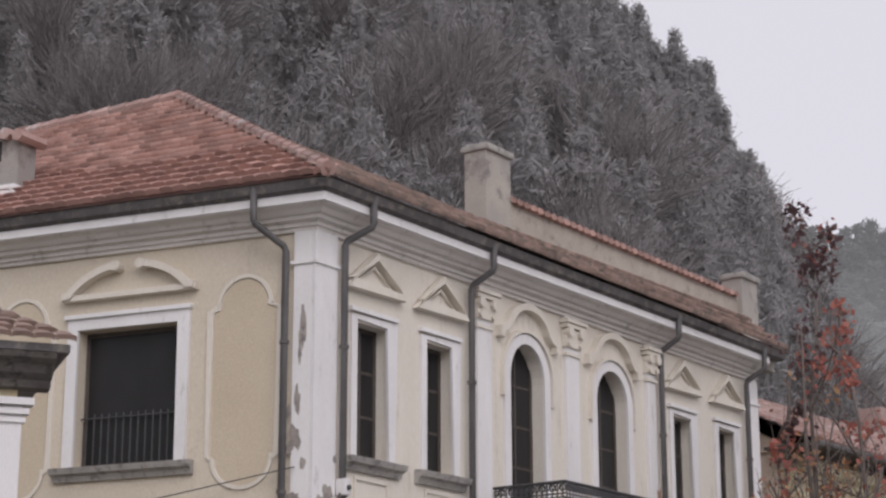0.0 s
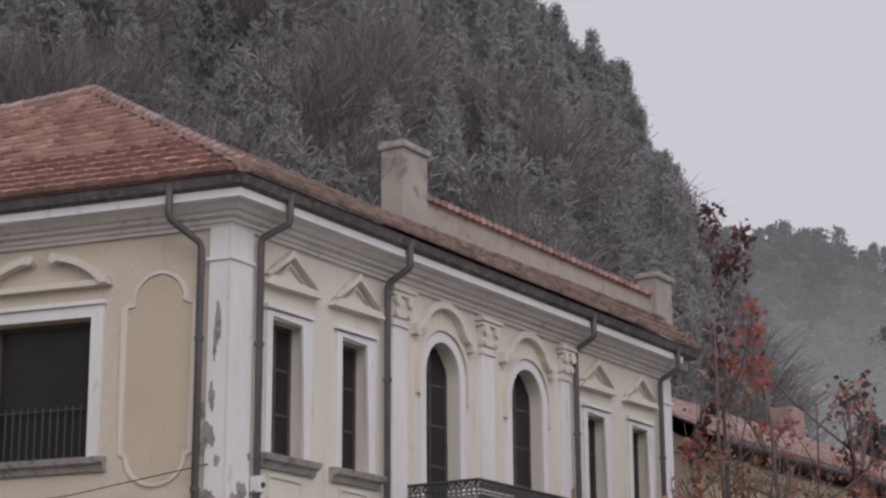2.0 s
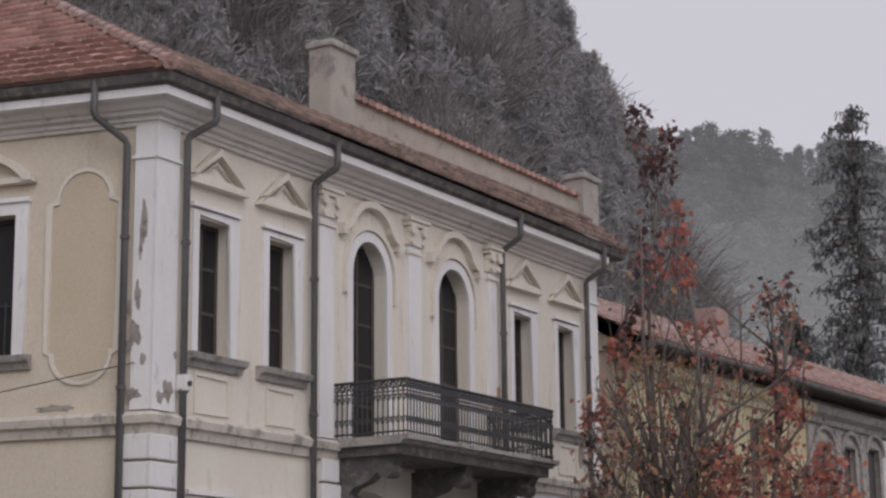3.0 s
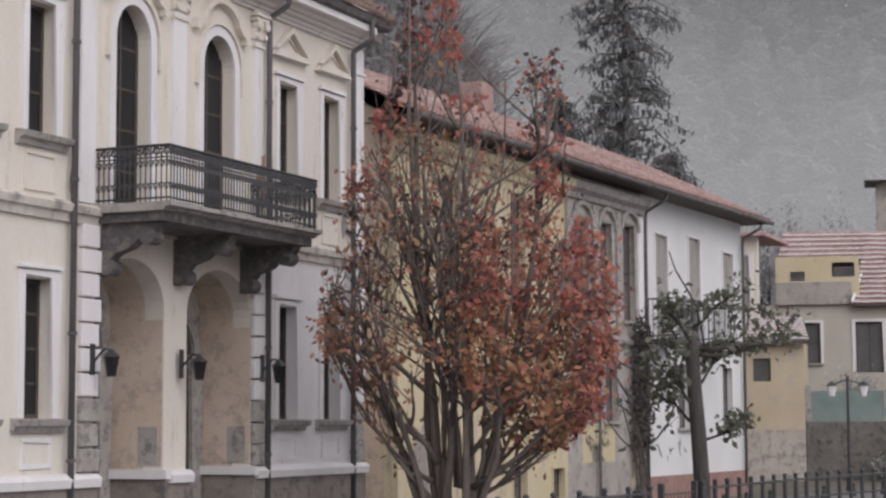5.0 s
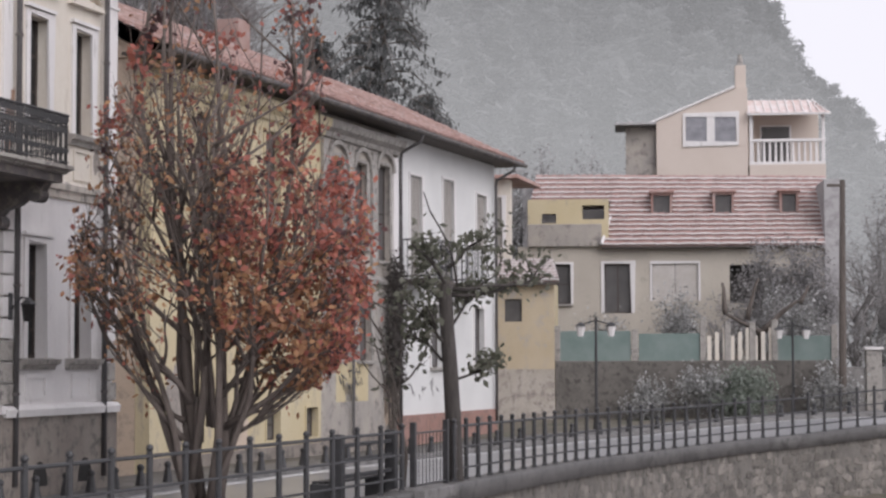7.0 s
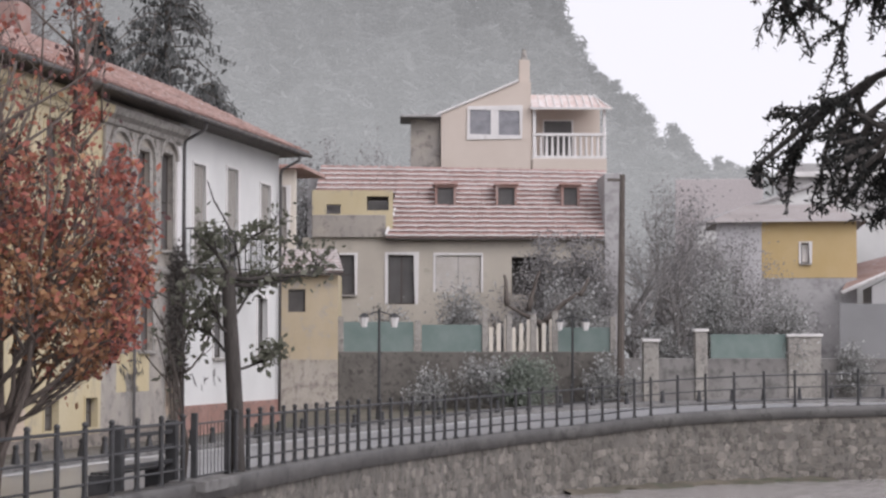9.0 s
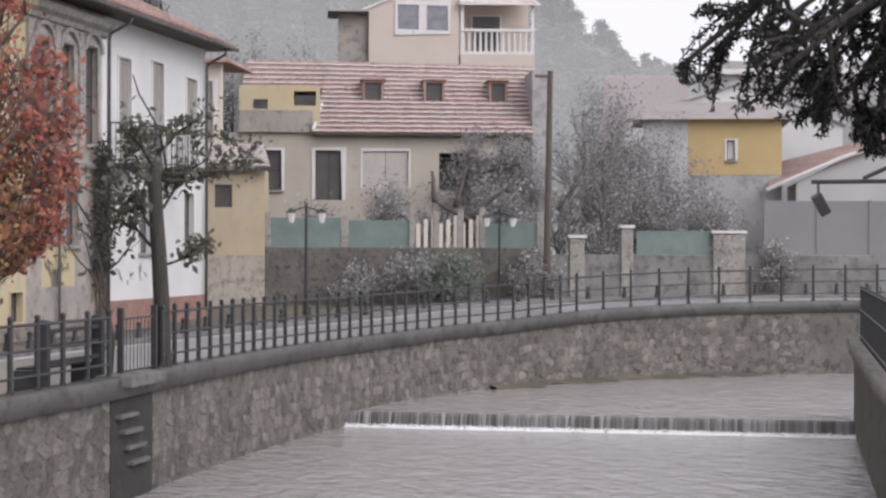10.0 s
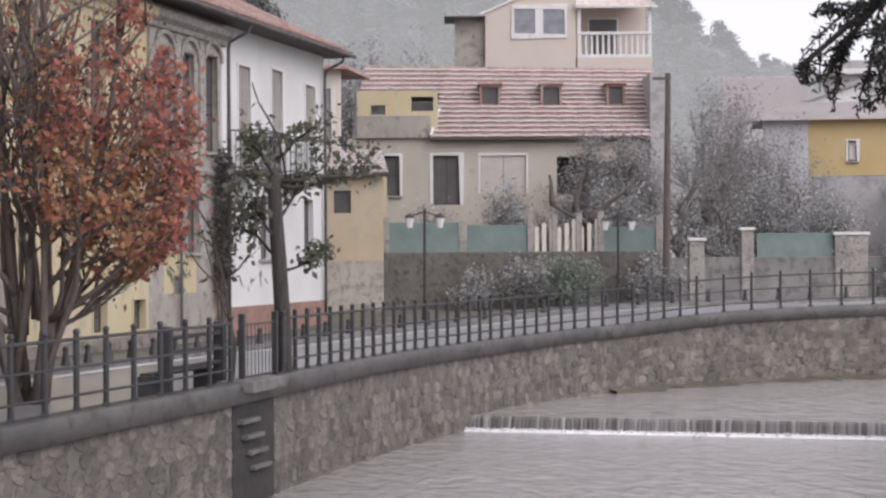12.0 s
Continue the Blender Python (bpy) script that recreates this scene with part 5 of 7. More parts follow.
uh = thing("upper_house", pose(20.5, 88, 0, 0, 0, -11), "peach rendered house with a white balcony above the roofs", "house")
bm = extrude_poly(bmesh.new(), [(-1.75, 5.0), (2.55, 5.0), (2.55, 15.1), (1.95, 15.1), (-1.75, 13.55)], 0.0, 5.0)
bmesh.ops.recalc_face_normals(bm, faces=bm.faces[:])
part("wall", bm, PEACH, uh, "plain peach render wall")
w = part("window", ribbon(bmesh.new(), [(-0.44, 12.45), (2.07, 12.45), (2.07, 13.84), (-0.44, 13.84)], 0.16, -0.06, 0.0, True), WHITE, uh, "white framed double window")
part("mullion", bx(0.62, 1.0, -0.05, -0.004, 12.53, 13.76), WHITE, w)
for a, b in ((-0.36, 0.62), (1.0, 1.99)):
    part("pane", bx(a, b, -0.02, -0.004, 12.53, 13.76), surface("curtained_glass", (0.20, 0.20, 0.22), (0.28, 0.28, 0.30), None, 2, 20, rough=0.2), w)
part("chimney", soft_box(2.0, 2.5, 0.2, 0.8, 15.1, 16.2, 0.02), PEACH, uh)
part("chimney_pot", sweep(bmesh.new(), [(2.25, 0.5, 16.2), (2.25, 0.5, 16.35), (2.25, 0.5, 16.75)], 0.2, 8, 0.1), GREYSTONE, uh)
part("verge", sweep(bmesh.new(), [(-2.1, -0.05, 13.45), (1.95, -0.05, 15.15)], 0.06, 6), WHITE, uh)
part("annex_wall", bx(2.55, 6.0, 1.6, 5.0, 5.0, 14.2), PEACH, uh)
part("balcony_door", bx(3.28, 4.63, 1.54, 1.598, 11.5, 13.4), FARPANE, uh)
part("door_frame", ribbon(bmesh.new(), [(3.25, 11.5), (3.25, 13.45), (4.66, 13.45), (4.66, 11.5)], 0.07, 1.52, 1.6), WHITE, uh)
b = part("balcony", soft_box(2.6, 6.15, -0.1, 1.6, 5.0, 11.42, 0.02), PEACH, uh, "balcony block in peach render")
part("handrail", soft_box(2.6, 6.15, -0.08, 0.12, 12.5, 12.64, 0.02), WHITE, b)
part("bottom_rail", soft_box(2.6, 6.15, -0.06, 0.1, 11.42, 11.56, 0.02), WHITE, b)
for i in range(13):
    x = 2.75 + i * 0.27
    part("baluster", sweep(bmesh.new(), [(x, 0.02, 11.55), (x, 0.02, 11.8), (x, 0.02, 12.1), (x, 0.02, 12.5)], 0.075, 8, 0.05), WHITE, b)
for x in (2.7, 6.05):
    part("post", soft_box(x - 0.08, x + 0.08, -0.05, 0.11, 11.4, 13.85, 0.01), WHITE, b)
bm = bmesh.new()
bm.faces.new([bm.verts.new(q) for q in ((2.5, -0.35, 13.85), (6.4, -0.35, 13.8), (5.75, 1.7, 14.7), (2.5, 1.7, 14.72))])
pr = part("porch_roof", bm, surface("pale_tin_roof", (0.55, 0.42, 0.38), (0.65, 0.56, 0.53), (0.7, 0.66, 0.65), 0.8, 20, rough=0.5), uh, "pale red sheet porch roof")
for i in range(11):
    x = 2.6 + i * 0.36
    part("roof_rib", sweep(bmesh.new(), [(x, -0.35, 13.88), (min(x, 5.7) if x > 5.6 else x, 1.68, 14.74)], 0.03, 4), WHITE, pr)
part("porch_edge", bx(2.5, 6.4, -0.38, -0.33, 13.74, 13.83), WHITE, uh)
part("lean_to_roof", soft_box(-3.7, -1.76, -0.5, 2.5, 13.35, 13.47, 0.02), GREYRENDER, uh)
part("lean_to_wall", bx(-3.2, -1.77, 0.3, 2.5, 5.0, 13.34), GREYWALL, uh)

sh = thing("yellow_shed", pose(9.2, 70, 0, 0, 0, -11), "small ochre plaster shed with a tiled roof", "shed")
part("wall", wall_mesh(-1.2, 1.75, -0.4, 5.1, [(-0.09, 0.55, 3.66, 4.5)], 0.25), surface("shed_ochre", (0.46, 0.38, 0.26), (0.52, 0.44, 0.32), (0.42, 0.38, 0.34), 0.6, 30, stain=0.52), sh, "peeling ochre plaster wall")
part("side_wall", bx(1.5, 1.75, 0.25, 4.0, -0.4, 5.1), YELLOW, sh)
part("pane", bx(-0.09, 0.55, 0.12, 0.15, 3.66, 4.5), FARPANE, sh)
part("base_patch", bx(-1.2, 1.76, -0.02, 0.0, -0.4, 1.9), surface("worn_base", (0.40, 0.36, 0.31), (0.48, 0.44, 0.39), (0.25, 0.22, 0.2), 0.9, 30), sh)
slope = ((-1.4, -0.35, 5.12), (1.95, -0.35, 5.12), (1.6, 2.6, 6.1), (-1.4, 2.6, 6.1))
bm = bmesh.new()
bm.faces.new([bm.verts.new(q) for q in slope])
part("roof", bm, TILE_OLD, sh)
tiles(slope, 0.25, 0.34, 0.008, TILE_FAR, sh, 100, step=0.05, seed=14)
course_lips(slope, 8, sh)
part("fascia", bx(-1.4, 1.95, -0.36, -0.3, 5.0, 5.1), DARKWOOD, sh)

# cream house end behind the terrace
bh = thing("rear_house", pose(8.4, 74.0, 0, 0, 0, -20), "cream house with grey shutters behind the terrace", "house")
part("wall", wall_mesh(-3.0, 1.5, -0.4, 9.3, [(-0.6, 0.0, 6.6, 8.6), (0.6, 1.2, 6.6, 8.6)], 0.3), PALE, bh)
for a in (-0.6, 0.6):
    sash(bh, a, a + 0.6, 6.6, 8.6, shutter=GREYWOOD)
part("roof", soft_box(-3.3, 1.9, -0.5, 4.0, 9.3, 9.45, 0.03), TILE_OLD, bh)

# garden front: wall, green netting, gate piers
gw = thing("garden_wall", pose(9.2, 70, 0, 0, 0, -11), "dark stone garden wall with green netting above", "garden wall")
part("wall", soft_box(1.77, 12.0, 0.0, 0.35, -0.4, 2.2, 0.04), MORTAR, gw)
for i, (a, b) in enumerate(((1.9, 4.55), (4.85, 7.1), (9.9, 11.9))):
    part("netting", bx(a, b, 0.15, 0.17, 2.2, 3.3 - 0.1 * i), GREENNET, gw, "green fence netting, greyed for haze")
for x, h in ((1.85, 3.5), (4.7, 3.35), (7.2, 3.75), (8.1, 3.6), (9.0, 3.6), (9.8, 3.7), (11.95, 3.5)):
    part("pier", soft_box(x - 0.11, x + 0.11, 0.08, 0.3, 2.2, h, 0.02), GREYSTONE, gw)
for i in range(9):
    part("picket", soft_box(7.35 + i * 0.28, 7.5 + i * 0.28, 0.16, 0.2, 2.2, 3.1 + 0.15 * (i % 3), 0.01), PALE, gw)
DAMPWALL = surface("damp_grey_render", (0.19, 0.18, 0.175), (0.27, 0.26, 0.25), (0.13, 0.125, 0.12), 0.6, 30)
gw2 = thing("garden_wall", pose(24, 72, 0, 0, 0, -11), "low rendered garden wall with stone gate piers", "garden wall")
part("wall", soft_box(-2.2, 12.0, 0.0, 0.3, 0.0, 1.95, 0.04), DAMPWALL, gw2)
for x, w, h in ((1.8, 0.24, 3.0), (5.9, 0.65, 2.8), (-0.2, 0.3, 2.6)):
    pp = part("pier", soft_box(x - w, x + w, -0.1, 0.4, 0.0, h, 0.03), GREYSTONE, gw2)
    part("pier_cap", soft_box(x - w - 0.07, x + w + 0.07, -0.17, 0.47, h, h + 0.12, 0.03), WHITE, pp)
part("netting", bx(2.2, 5.2, 0.1, 0.12, 1.95, 2.9), GREENNET, gw2)

oh = thing("ochre_house", pose(33, 86, 0, 0, 0, -20), "ochre and grey rendered house with a low hipped roof", "house")
part("wall", wall_mesh(0.95, 5.4, 5.75, 8.45, [(2.8, 3.2, 6.45, 7.4)], 0.3), OCHRE, oh, "bright ochre render wall")
part("base_wall", bx(0.95, 5.4, 0.02, 0.3, 0.0, 5.75), GREYRENDER, oh)
part("side_wall", bx(-1.2, 0.945, 0.0, 0.3, 0.0, 8.4), surface("pale_grey_render", (0.48, 0.47, 0.48), (0.54, 0.53, 0.54), None, 0.5, 30), oh)
sash(oh, 2.8, 3.2, 6.45, 7.4, bars=(0, 0), fill=WHITE)
bm = bmesh.new()
v = [bm.verts.new(q) for q in ((-1.7, -0.5, 8.4), (5.9, -0.5, 8.4), (4.5, 3.0, 9.5), (0.3, 3.0, 9.5), (5.9, 6.0, 8.4), (-1.7, 6.0, 8.4))]
for f in ((0, 1, 2, 3), (1, 4, 2), (3, 2, 4, 5), (0, 3, 5)):
    bm.faces.new([v[i] for i in f])
part("roof", bm, surface("grey_slate", (0.28, 0.25, 0.24), (0.36, 0.33, 0.32), None, 0.6, 20), oh)
bm = extrude_poly(bmesh.new(), [(-2.6, 0.0), (9.0, 0.0), (9.0, 8.6), (3.8, 10.7), (-2.6, 8.6)], 7.0, 12.0)
bmesh.ops.recalc_face_normals(bm, faces=bm.faces[:])
wg = thing("white_gable_house", pose(33, 86, 0, 0, 0, -20), "broad pale gabled house behind the ochre one", "house")
part("wall", bm, WHITEWASH, wg)
part("verge", sweep(bmesh.new(), [(-2.8, 6.9, 8.6), (3.8, 6.9, 10.8), (9.2, 6.9, 8.6)], 0.12, 6), GREYRENDER, wg)
fh = thing("far_block", pose(33, 86, 0, 0, 0, -20), "far apartment roofs, haze put into their grey-pink colour", "building")
# Roof colour is paled to carry the haze in front of it.
part("roof", soft_box(-3.4, 1.5, 16.0, 22.0, 0.0, 12.0, 0.05), surface("haze_pale_roof", (0.46, 0.42, 0.42), (0.50, 0.46, 0.46), None, 0.2, 10), fh)
part("wall", soft_box(2.6, 12.0, 18.0, 24.0, 0.0, 13.0, 0.05), GREYRENDER, fh)
part("slab", soft_box(2.3, 12.2, 17.6, 18.0, 12.2, 12.5, 0.02), WHITE, fh)
part("aerial", sweep(bmesh.new(), [(2.0, 15.0, 11.0), (2.0, 15.0, 14.5)], 0.05, 5), ZINC, fh)
rh = thing("low_house", pose(33, 84, 0, 0, 0, -20), "low pale house with a pinkish tiled roof", "house")
bm = extrude_poly(bmesh.new(), [(5.3, 0.0), (14.0, 0.0), (14.0, 8.0), (9.2, 7.3), (5.3, 5.3)], 0.6, 6.0)
bmesh.ops.recalc_face_normals(bm, faces=bm.faces[:])
part("wall", bm, surface("pale_wall", (0.46, 0.45, 0.45), (0.52, 0.51, 0.51), None, 0.4, 30), rh)
part("verge", sweep(bmesh.new(), [(3.9, 0.4, 5.0), (7.4, 0.4, 6.5), (14.0, 0.4, 8.6)], 0.1, 6), WHITE, rh)
bm = bmesh.new()
bm.faces.new([bm.verts.new(q) for q in ((3.9, 0.3, 5.1), (14.0, 0.3, 8.7), (14.0, 6.0, 8.9), (5.0, 6.0, 6.6))])
part("roof", bm, TILE_OLD, rh)
YARDGREY = surface("plain_grey_panel", (0.25, 0.25, 0.255), (0.29, 0.29, 0.295), None, 0.3, 30)
yw = thing("yard_fence", pose(33, 84, 0, 0, 0, -20), "long plain grey yard fence panels", "fence")
for i in range(5):
    part("panel", soft_box(3.8 + i * 2.4, 6.17 + i * 2.4, -0.5, -0.42, 0.0, 4.45, 0.01), YARDGREY, yw)
    part("post", soft_box(3.72 + i * 2.4, 3.86 + i * 2.4, -0.55, -0.4, 0.0, 4.5, 0.01), YARDGREY, yw)


# ---- riverside railing ----
railing = thing("railing", pose(0, 0, 0), "black iron riverside railing with ball-topped posts", "railing")
bm = sweep(bmesh.new(), [(0, 0, 0), (0, 0, 1.04)], 0.042, 8)
box(bm, -0.05, 0.05, -0.05, 0.05, 0.0, 0.05)
bmesh.ops.create_uvsphere(bm, u_segments=8, v_segments=6, radius=0.048, matrix=Matrix.Translation((0, 0, 1.08)))
post_mesh = bpy.data.meshes.new("post")
bm.to_mesh(post_mesh)
bm.free()
post_mesh.materials.append(IRON)
DENSE = smooth_line(BANK, 0.05)
k, POSTS = 20, []
while k < len(DENSE):
    POSTS.append(DENSE[k])
    k += 19 if DENSE[k].y < 33.5 else (14 if DENSE[k].x < 17 else 22)
for p in POSTS:
    if 31.6 < p.y < 33.6 or p.y < 14:
        continue
    ob = new("post", post_mesh)
    ob.parent, ob.location = railing, p
for h, r in ((0.98, 0.026), (0.60, 0.02), (0.22, 0.02)):
    part("rail", sweep(bmesh.new(), [p + Vector((0, 0, h)) for p in POSTS if p.y < 32], r, 6), IRON, railing)
    part("rail", sweep(bmesh.new(), [p + Vector((0, 0, h)) for p in POSTS if p.y > 33.3], r, 6), IRON, railing)


# gate at the head of the river steps
gate = thing("river_gate", pose(2.62, 32.15, 0.0, 0, 0, 66), "narrow thin-barred iron gate above the river steps", "gate")
for i in range(9):
    part("bar", sweep(bmesh.new(), [(0.1 + i * 0.19, 0, 0.03), (0.1 + i * 0.19, 0, 0.95)], 0.007, 5), IRON, gate)
for z in (0.05, 0.93):
    part("gate_rail", sweep(bmesh.new(), [(0.0, 0, z), (1.75, 0, z)], 0.016, 5), IRON, gate)
for x in (0.0, 1.75):
    part("gate_post", soft_box(x - 0.05, x + 0.05, -0.05, 0.05, 0.0, 1.12, 0.01), IRON, gate)
# Near-black stone that gives the shade of a recess not cut into the wall.
RECESS_SHADE = surface("recess_shade_stone", (0.03, 0.028, 0.026), (0.055, 0.05, 0.046), (0.085, 0.078, 0.07), 2.5, 30, bump=0.9, stain=0.58)
steps = thing("river_steps", pose(2.25, 31.25, 0, 0, 0, 66), "worn stone steps let into the river wall", "steps")
for i in range(4):
    part("step", soft_box(0.1 + 0.2 * i, 1.0 + 0.2 * i, -0.30, -0.16, -0.40 - 0.27 * (i + 1), -0.40 - 0.27 * (i + 1) + 0.07, 0.015), CONCRETE, steps)
# a slab proud of the wall face, coloured as the shaded recess
part("recess", bx(-0.1, 2.0, -0.19, -0.12, -2.4, -0.35), RECESS_SHADE, steps, "step recess drawn as a slab with its shade coloured in")
part("landing", soft_box(0.2, 1.9, -0.45, 0.2, -0.16, 0.03, 0.02), CONCRETE, steps)

# bench behind the railing
bench = thing("bench", pose(1.31, 30.8, ROADZ, 0, 0, 65), "dark metal bench with a slatted back", "bench")
for x in (0.0, 2.4):
    part("leg", soft_box(x - 0.08, x + 0.08, -0.08, 0.12, 0.0, 1.22, 0.02), IRON, bench)
    part("foot", soft_box(x - 0.04, x + 0.04, 0.12, 0.5, 0.0, 0.42, 0.01), IRON, bench)
for z in (0.5, 0.76, 1.0):
    part("back_slat", soft_box(0.08, 2.32, -0.03, 0.02, z, z + 0.07, 0.01), IRON, bench)
for y in (0.14, 0.27, 0.4):
    part("seat_slat", soft_box(0.05, 2.35, y, y + 0.1, 0.42, 0.46, 0.01), IRON, bench)

# road edge line and small bollards on the far side of the road
strip("road_line", [(-5.05, 0.0), (-5.25, 0.0)], ROADZ + 0.022, PAINT, label="white painted road edge line", category="road marking")
strip("pavement", [(-5.6, -0.02), (-5.6, 0.12), (-5.75, 0.13), (-7.6, 0.13), (-7.6, -0.05)], ROADZ, CONCRETE, label="narrow wet pavement with a kerb", category="pavement")
bm = sweep(bmesh.new(), [(0, 0, 0), (0, 0, 0.3)], 0.1, 8, 0.05)
bmesh.ops.create_uvsphere(bm, u_segments=8, v_segments=6, radius=0.07, matrix=Matrix.Translation((0, 0, 0.33)))
bol = part("bollard", bm, IRON)
tagged(bol, "short dark iron bollard on the kerb", "bollard", "kerb bollards")
first = True
for k in range(60, len(LINE) - 120, 4):
    p = LINE[k] + normal_at(k) * -5.8 + Vector((0, 0, ROADZ + 0.13 + road_rise(k)))
    if first:
        bol.matrix_basis, first = Matrix.Translation(p), False
    else:
        copy_thing(bol, Matrix.Translation(p))

BANKSTONE = surface("rough_bank_stone", (0.17, 0.155, 0.14), (0.27, 0.25, 0.225), (0.09, 0.083, 0.075), 2.2, 18, bump=0.9, stain=0.52, dist=0.05)
# right bank: wall with coping, railing and ground
RB = [Vector((19.9, 40.0, 0)), Vector((14.05, 27.2, 0)), Vector((7.9, 13.1, 0)), Vector((4.6, 5.0, 0)), Vector((3.4, 0.5, 0))]
rd = (RB[1] - RB[0]).normalized()
rn = Vector((-rd.y, rd.x, 0))
if rn.x < 0:
    rn = -rn
V, Q = [], []
for p in RB:
    for o, z in ((0.0, -3.7), (0.0, -0.2), (-0.12, -0.2), (-0.12, 0.06), (0.5, 0.06), (0.5, 0.0), (400, 0.0)):
        V.append(p + rn * o + Vector((0, 0, z)))
m7 = 7
for r in range(len(RB) - 1):
    for c in range(m7 - 1):
        Q.append((r * m7 + c, r * m7 + c + 1, (r + 1) * m7 + c + 1, (r + 1) * m7 + c))
tagged(arrays("right_bank", V, Q, BANKSTONE), "stone river wall and ground of the near bank", "wall", "", "structure")
end = [RB[0] + rn * o + Vector((0, 0, z)) for o, z in ((0.0, -3.7), (0.6, -3.7), (0.6, 0.06), (0.0, 0.06))]
tagged(arrays("bank_end", end, [(0, 1, 2, 3)], BANKSTONE), "end of the near river wall", "wall", "", "structure")
rr2 = thing("bank_railing", pose(*(RB[0] + rn * 0.15 + Vector((0, 0, 0.06)))), "dark iron railing on the near river wall", "railing")
for i in range(60):
    p = rd * (i * 0.22)
    part("bar", sweep(bmesh.new(), [p, p + Vector((0, 0, 1.25))], 0.016, 5), IRON, rr2)
for z in (0.12, 0.7, 1.2):
    part("rail", sweep(bmesh.new(), [Vector((0, 0, z)), rd * 13.0 + Vector((0, 0, z))], 0.028, 6), IRON, rr2)
for i in range(14):
    p = rn * (i * 0.22)
    part("bar", sweep(bmesh.new(), [p, p + Vector((0, 0, 1.25))], 0.016, 5), IRON, rr2)

# weir: falling water in uneven ribs, and foam at its foot
FALL = leafy("falling_water", (0.20, 0.185, 0.175), (0.30, 0.285, 0.275), (0.52, 0.51, 0.51), rough=0.3)
FOAM = leafy("white_foam", (0.7, 0.7, 0.7), (0.78, 0.78, 0.78), (0.85, 0.85, 0.85), rough=0.6)
rng = np.random.default_rng(21)
down = Vector((d.y, -d.x, 0))
if down.y > 0:
    down = -down
V, Q = [], []
s = 0.0
Lw = (WEIR_B - WEIR_A).length
prof = [(0.0, WATER_HIGH + 0.012), (0.06, WATER_HIGH - 0.01), (0.11, WATER_HIGH - 0.08), (0.14, WATER_LOW + 0.1), (0.2, WATER_LOW + 0.0)]
while s < Lw:
    w = rng.uniform(0.04, 0.13)
    o = rng.uniform(0.0, 0.09)
    k = len(V)
    for q, z in prof:
        for e, b in ((0.0, 0.0), (w / 2, 0.03), (w, 0.0)):
            V.append(WEIR_A + d * (s + e) + down * (q + o + b) + Vector((0, 0, z)))
    for a in range(len(prof) - 1):
        for b in range(2):
            Q.append((k + a * 3 + b, k + a * 3 + b + 1, k + a * 3 + b + 4, k + a * 3 + b + 3))
    s += w * 0.96
tagged(arrays("weir_fall", V, Q, FALL, smooth=True), "thin sheet of water falling over the weir", "waterfall", "", "stuff")
V = []
for i in range(2600):
    s = rng.uniform(0, Lw)
    p = np.array(WEIR_A + d * s + down * (0.3 + abs(rng.normal(0, 0.10)))) + np.array([0, 0, WATER_LOW + rng.uniform(0.0, 0.06)])
    r = rng.uniform(0.03, 0.09)
    a = rng.uniform(0, 6.28)
    u, w = rng.normal(0, 1, 3), rng.normal(0, 1, 3)
    u, w = u / np.linalg.norm(u) * r * 0.7, w / np.linalg.norm(w) * r * 0.7
    V.extend([p - u, p + w, p + u, p - w])
tagged(arrays("foam", V, np.arange(len(V)).reshape(-1, 4), FOAM), "white foam at the foot of the weir", "foam", "", "stuff")

V, Q = [], []
nf = 260
for i in range(nf):
    p = WEIR_A + d * (Lw * i / (nf - 1)) + down * 0.25
    w = 0.22 + 0.12 * rng.random()
    for o, z in ((0.0, 0.0), (0.06, 0.045 + 0.02 * rng.random()), (w * 0.6, 0.04 + 0.02 * rng.random()), (w + 0.1, 0.0)):
        V.append(p + down * o + Vector((0, 0, WATER_LOW + z + 0.004)))
for i in range(nf - 1):
    for c in range(3):
        Q.append((i * 4 + c, (i + 1) * 4 + c, (i + 1) * 4 + c + 1, i * 4 + c + 1))
FOAM_BODY = surface("foam_body", (0.9, 0.9, 0.9), (0.82, 0.82, 0.82), None, 6, 60, rough=0.6, bump=0.8)
tagged(arrays("foam_line", V, Q, FOAM_BODY, smooth=True), "white churned foam line below the weir", "foam", "", "stuff")

# a low mud and gravel bar against the far wall
V, Q = [], []
idx = [k for k in range(len(LINE)) if 14 < LINE[k].x < 24 and LINE[k].y > 45]
for k in idx:
    n = normal_at(k)
    for o, z in ((0.1, WATER_HIGH + 0.12), (0.4, WATER_HIGH + 0.06), (0.7 + 0.4 * math.sin(k * 0.5), WATER_HIGH - 0.02)):
        V.append(Vector((LINE[k].x, LINE[k].y, 0)) + n * o + Vector((0, 0, z + 0.03 * math.sin(k * 1.3))))
for r in range(len(idx) - 1):
    for c in range(2):
        Q.append((r * 3 + c, (r + 1) * 3 + c, (r + 1) * 3 + c + 1, r * 3 + c + 1))
tagged(arrays("mud_bank", V, Q, EARTH), "low muddy gravel bar along the wall foot", "bank", "", "structure")


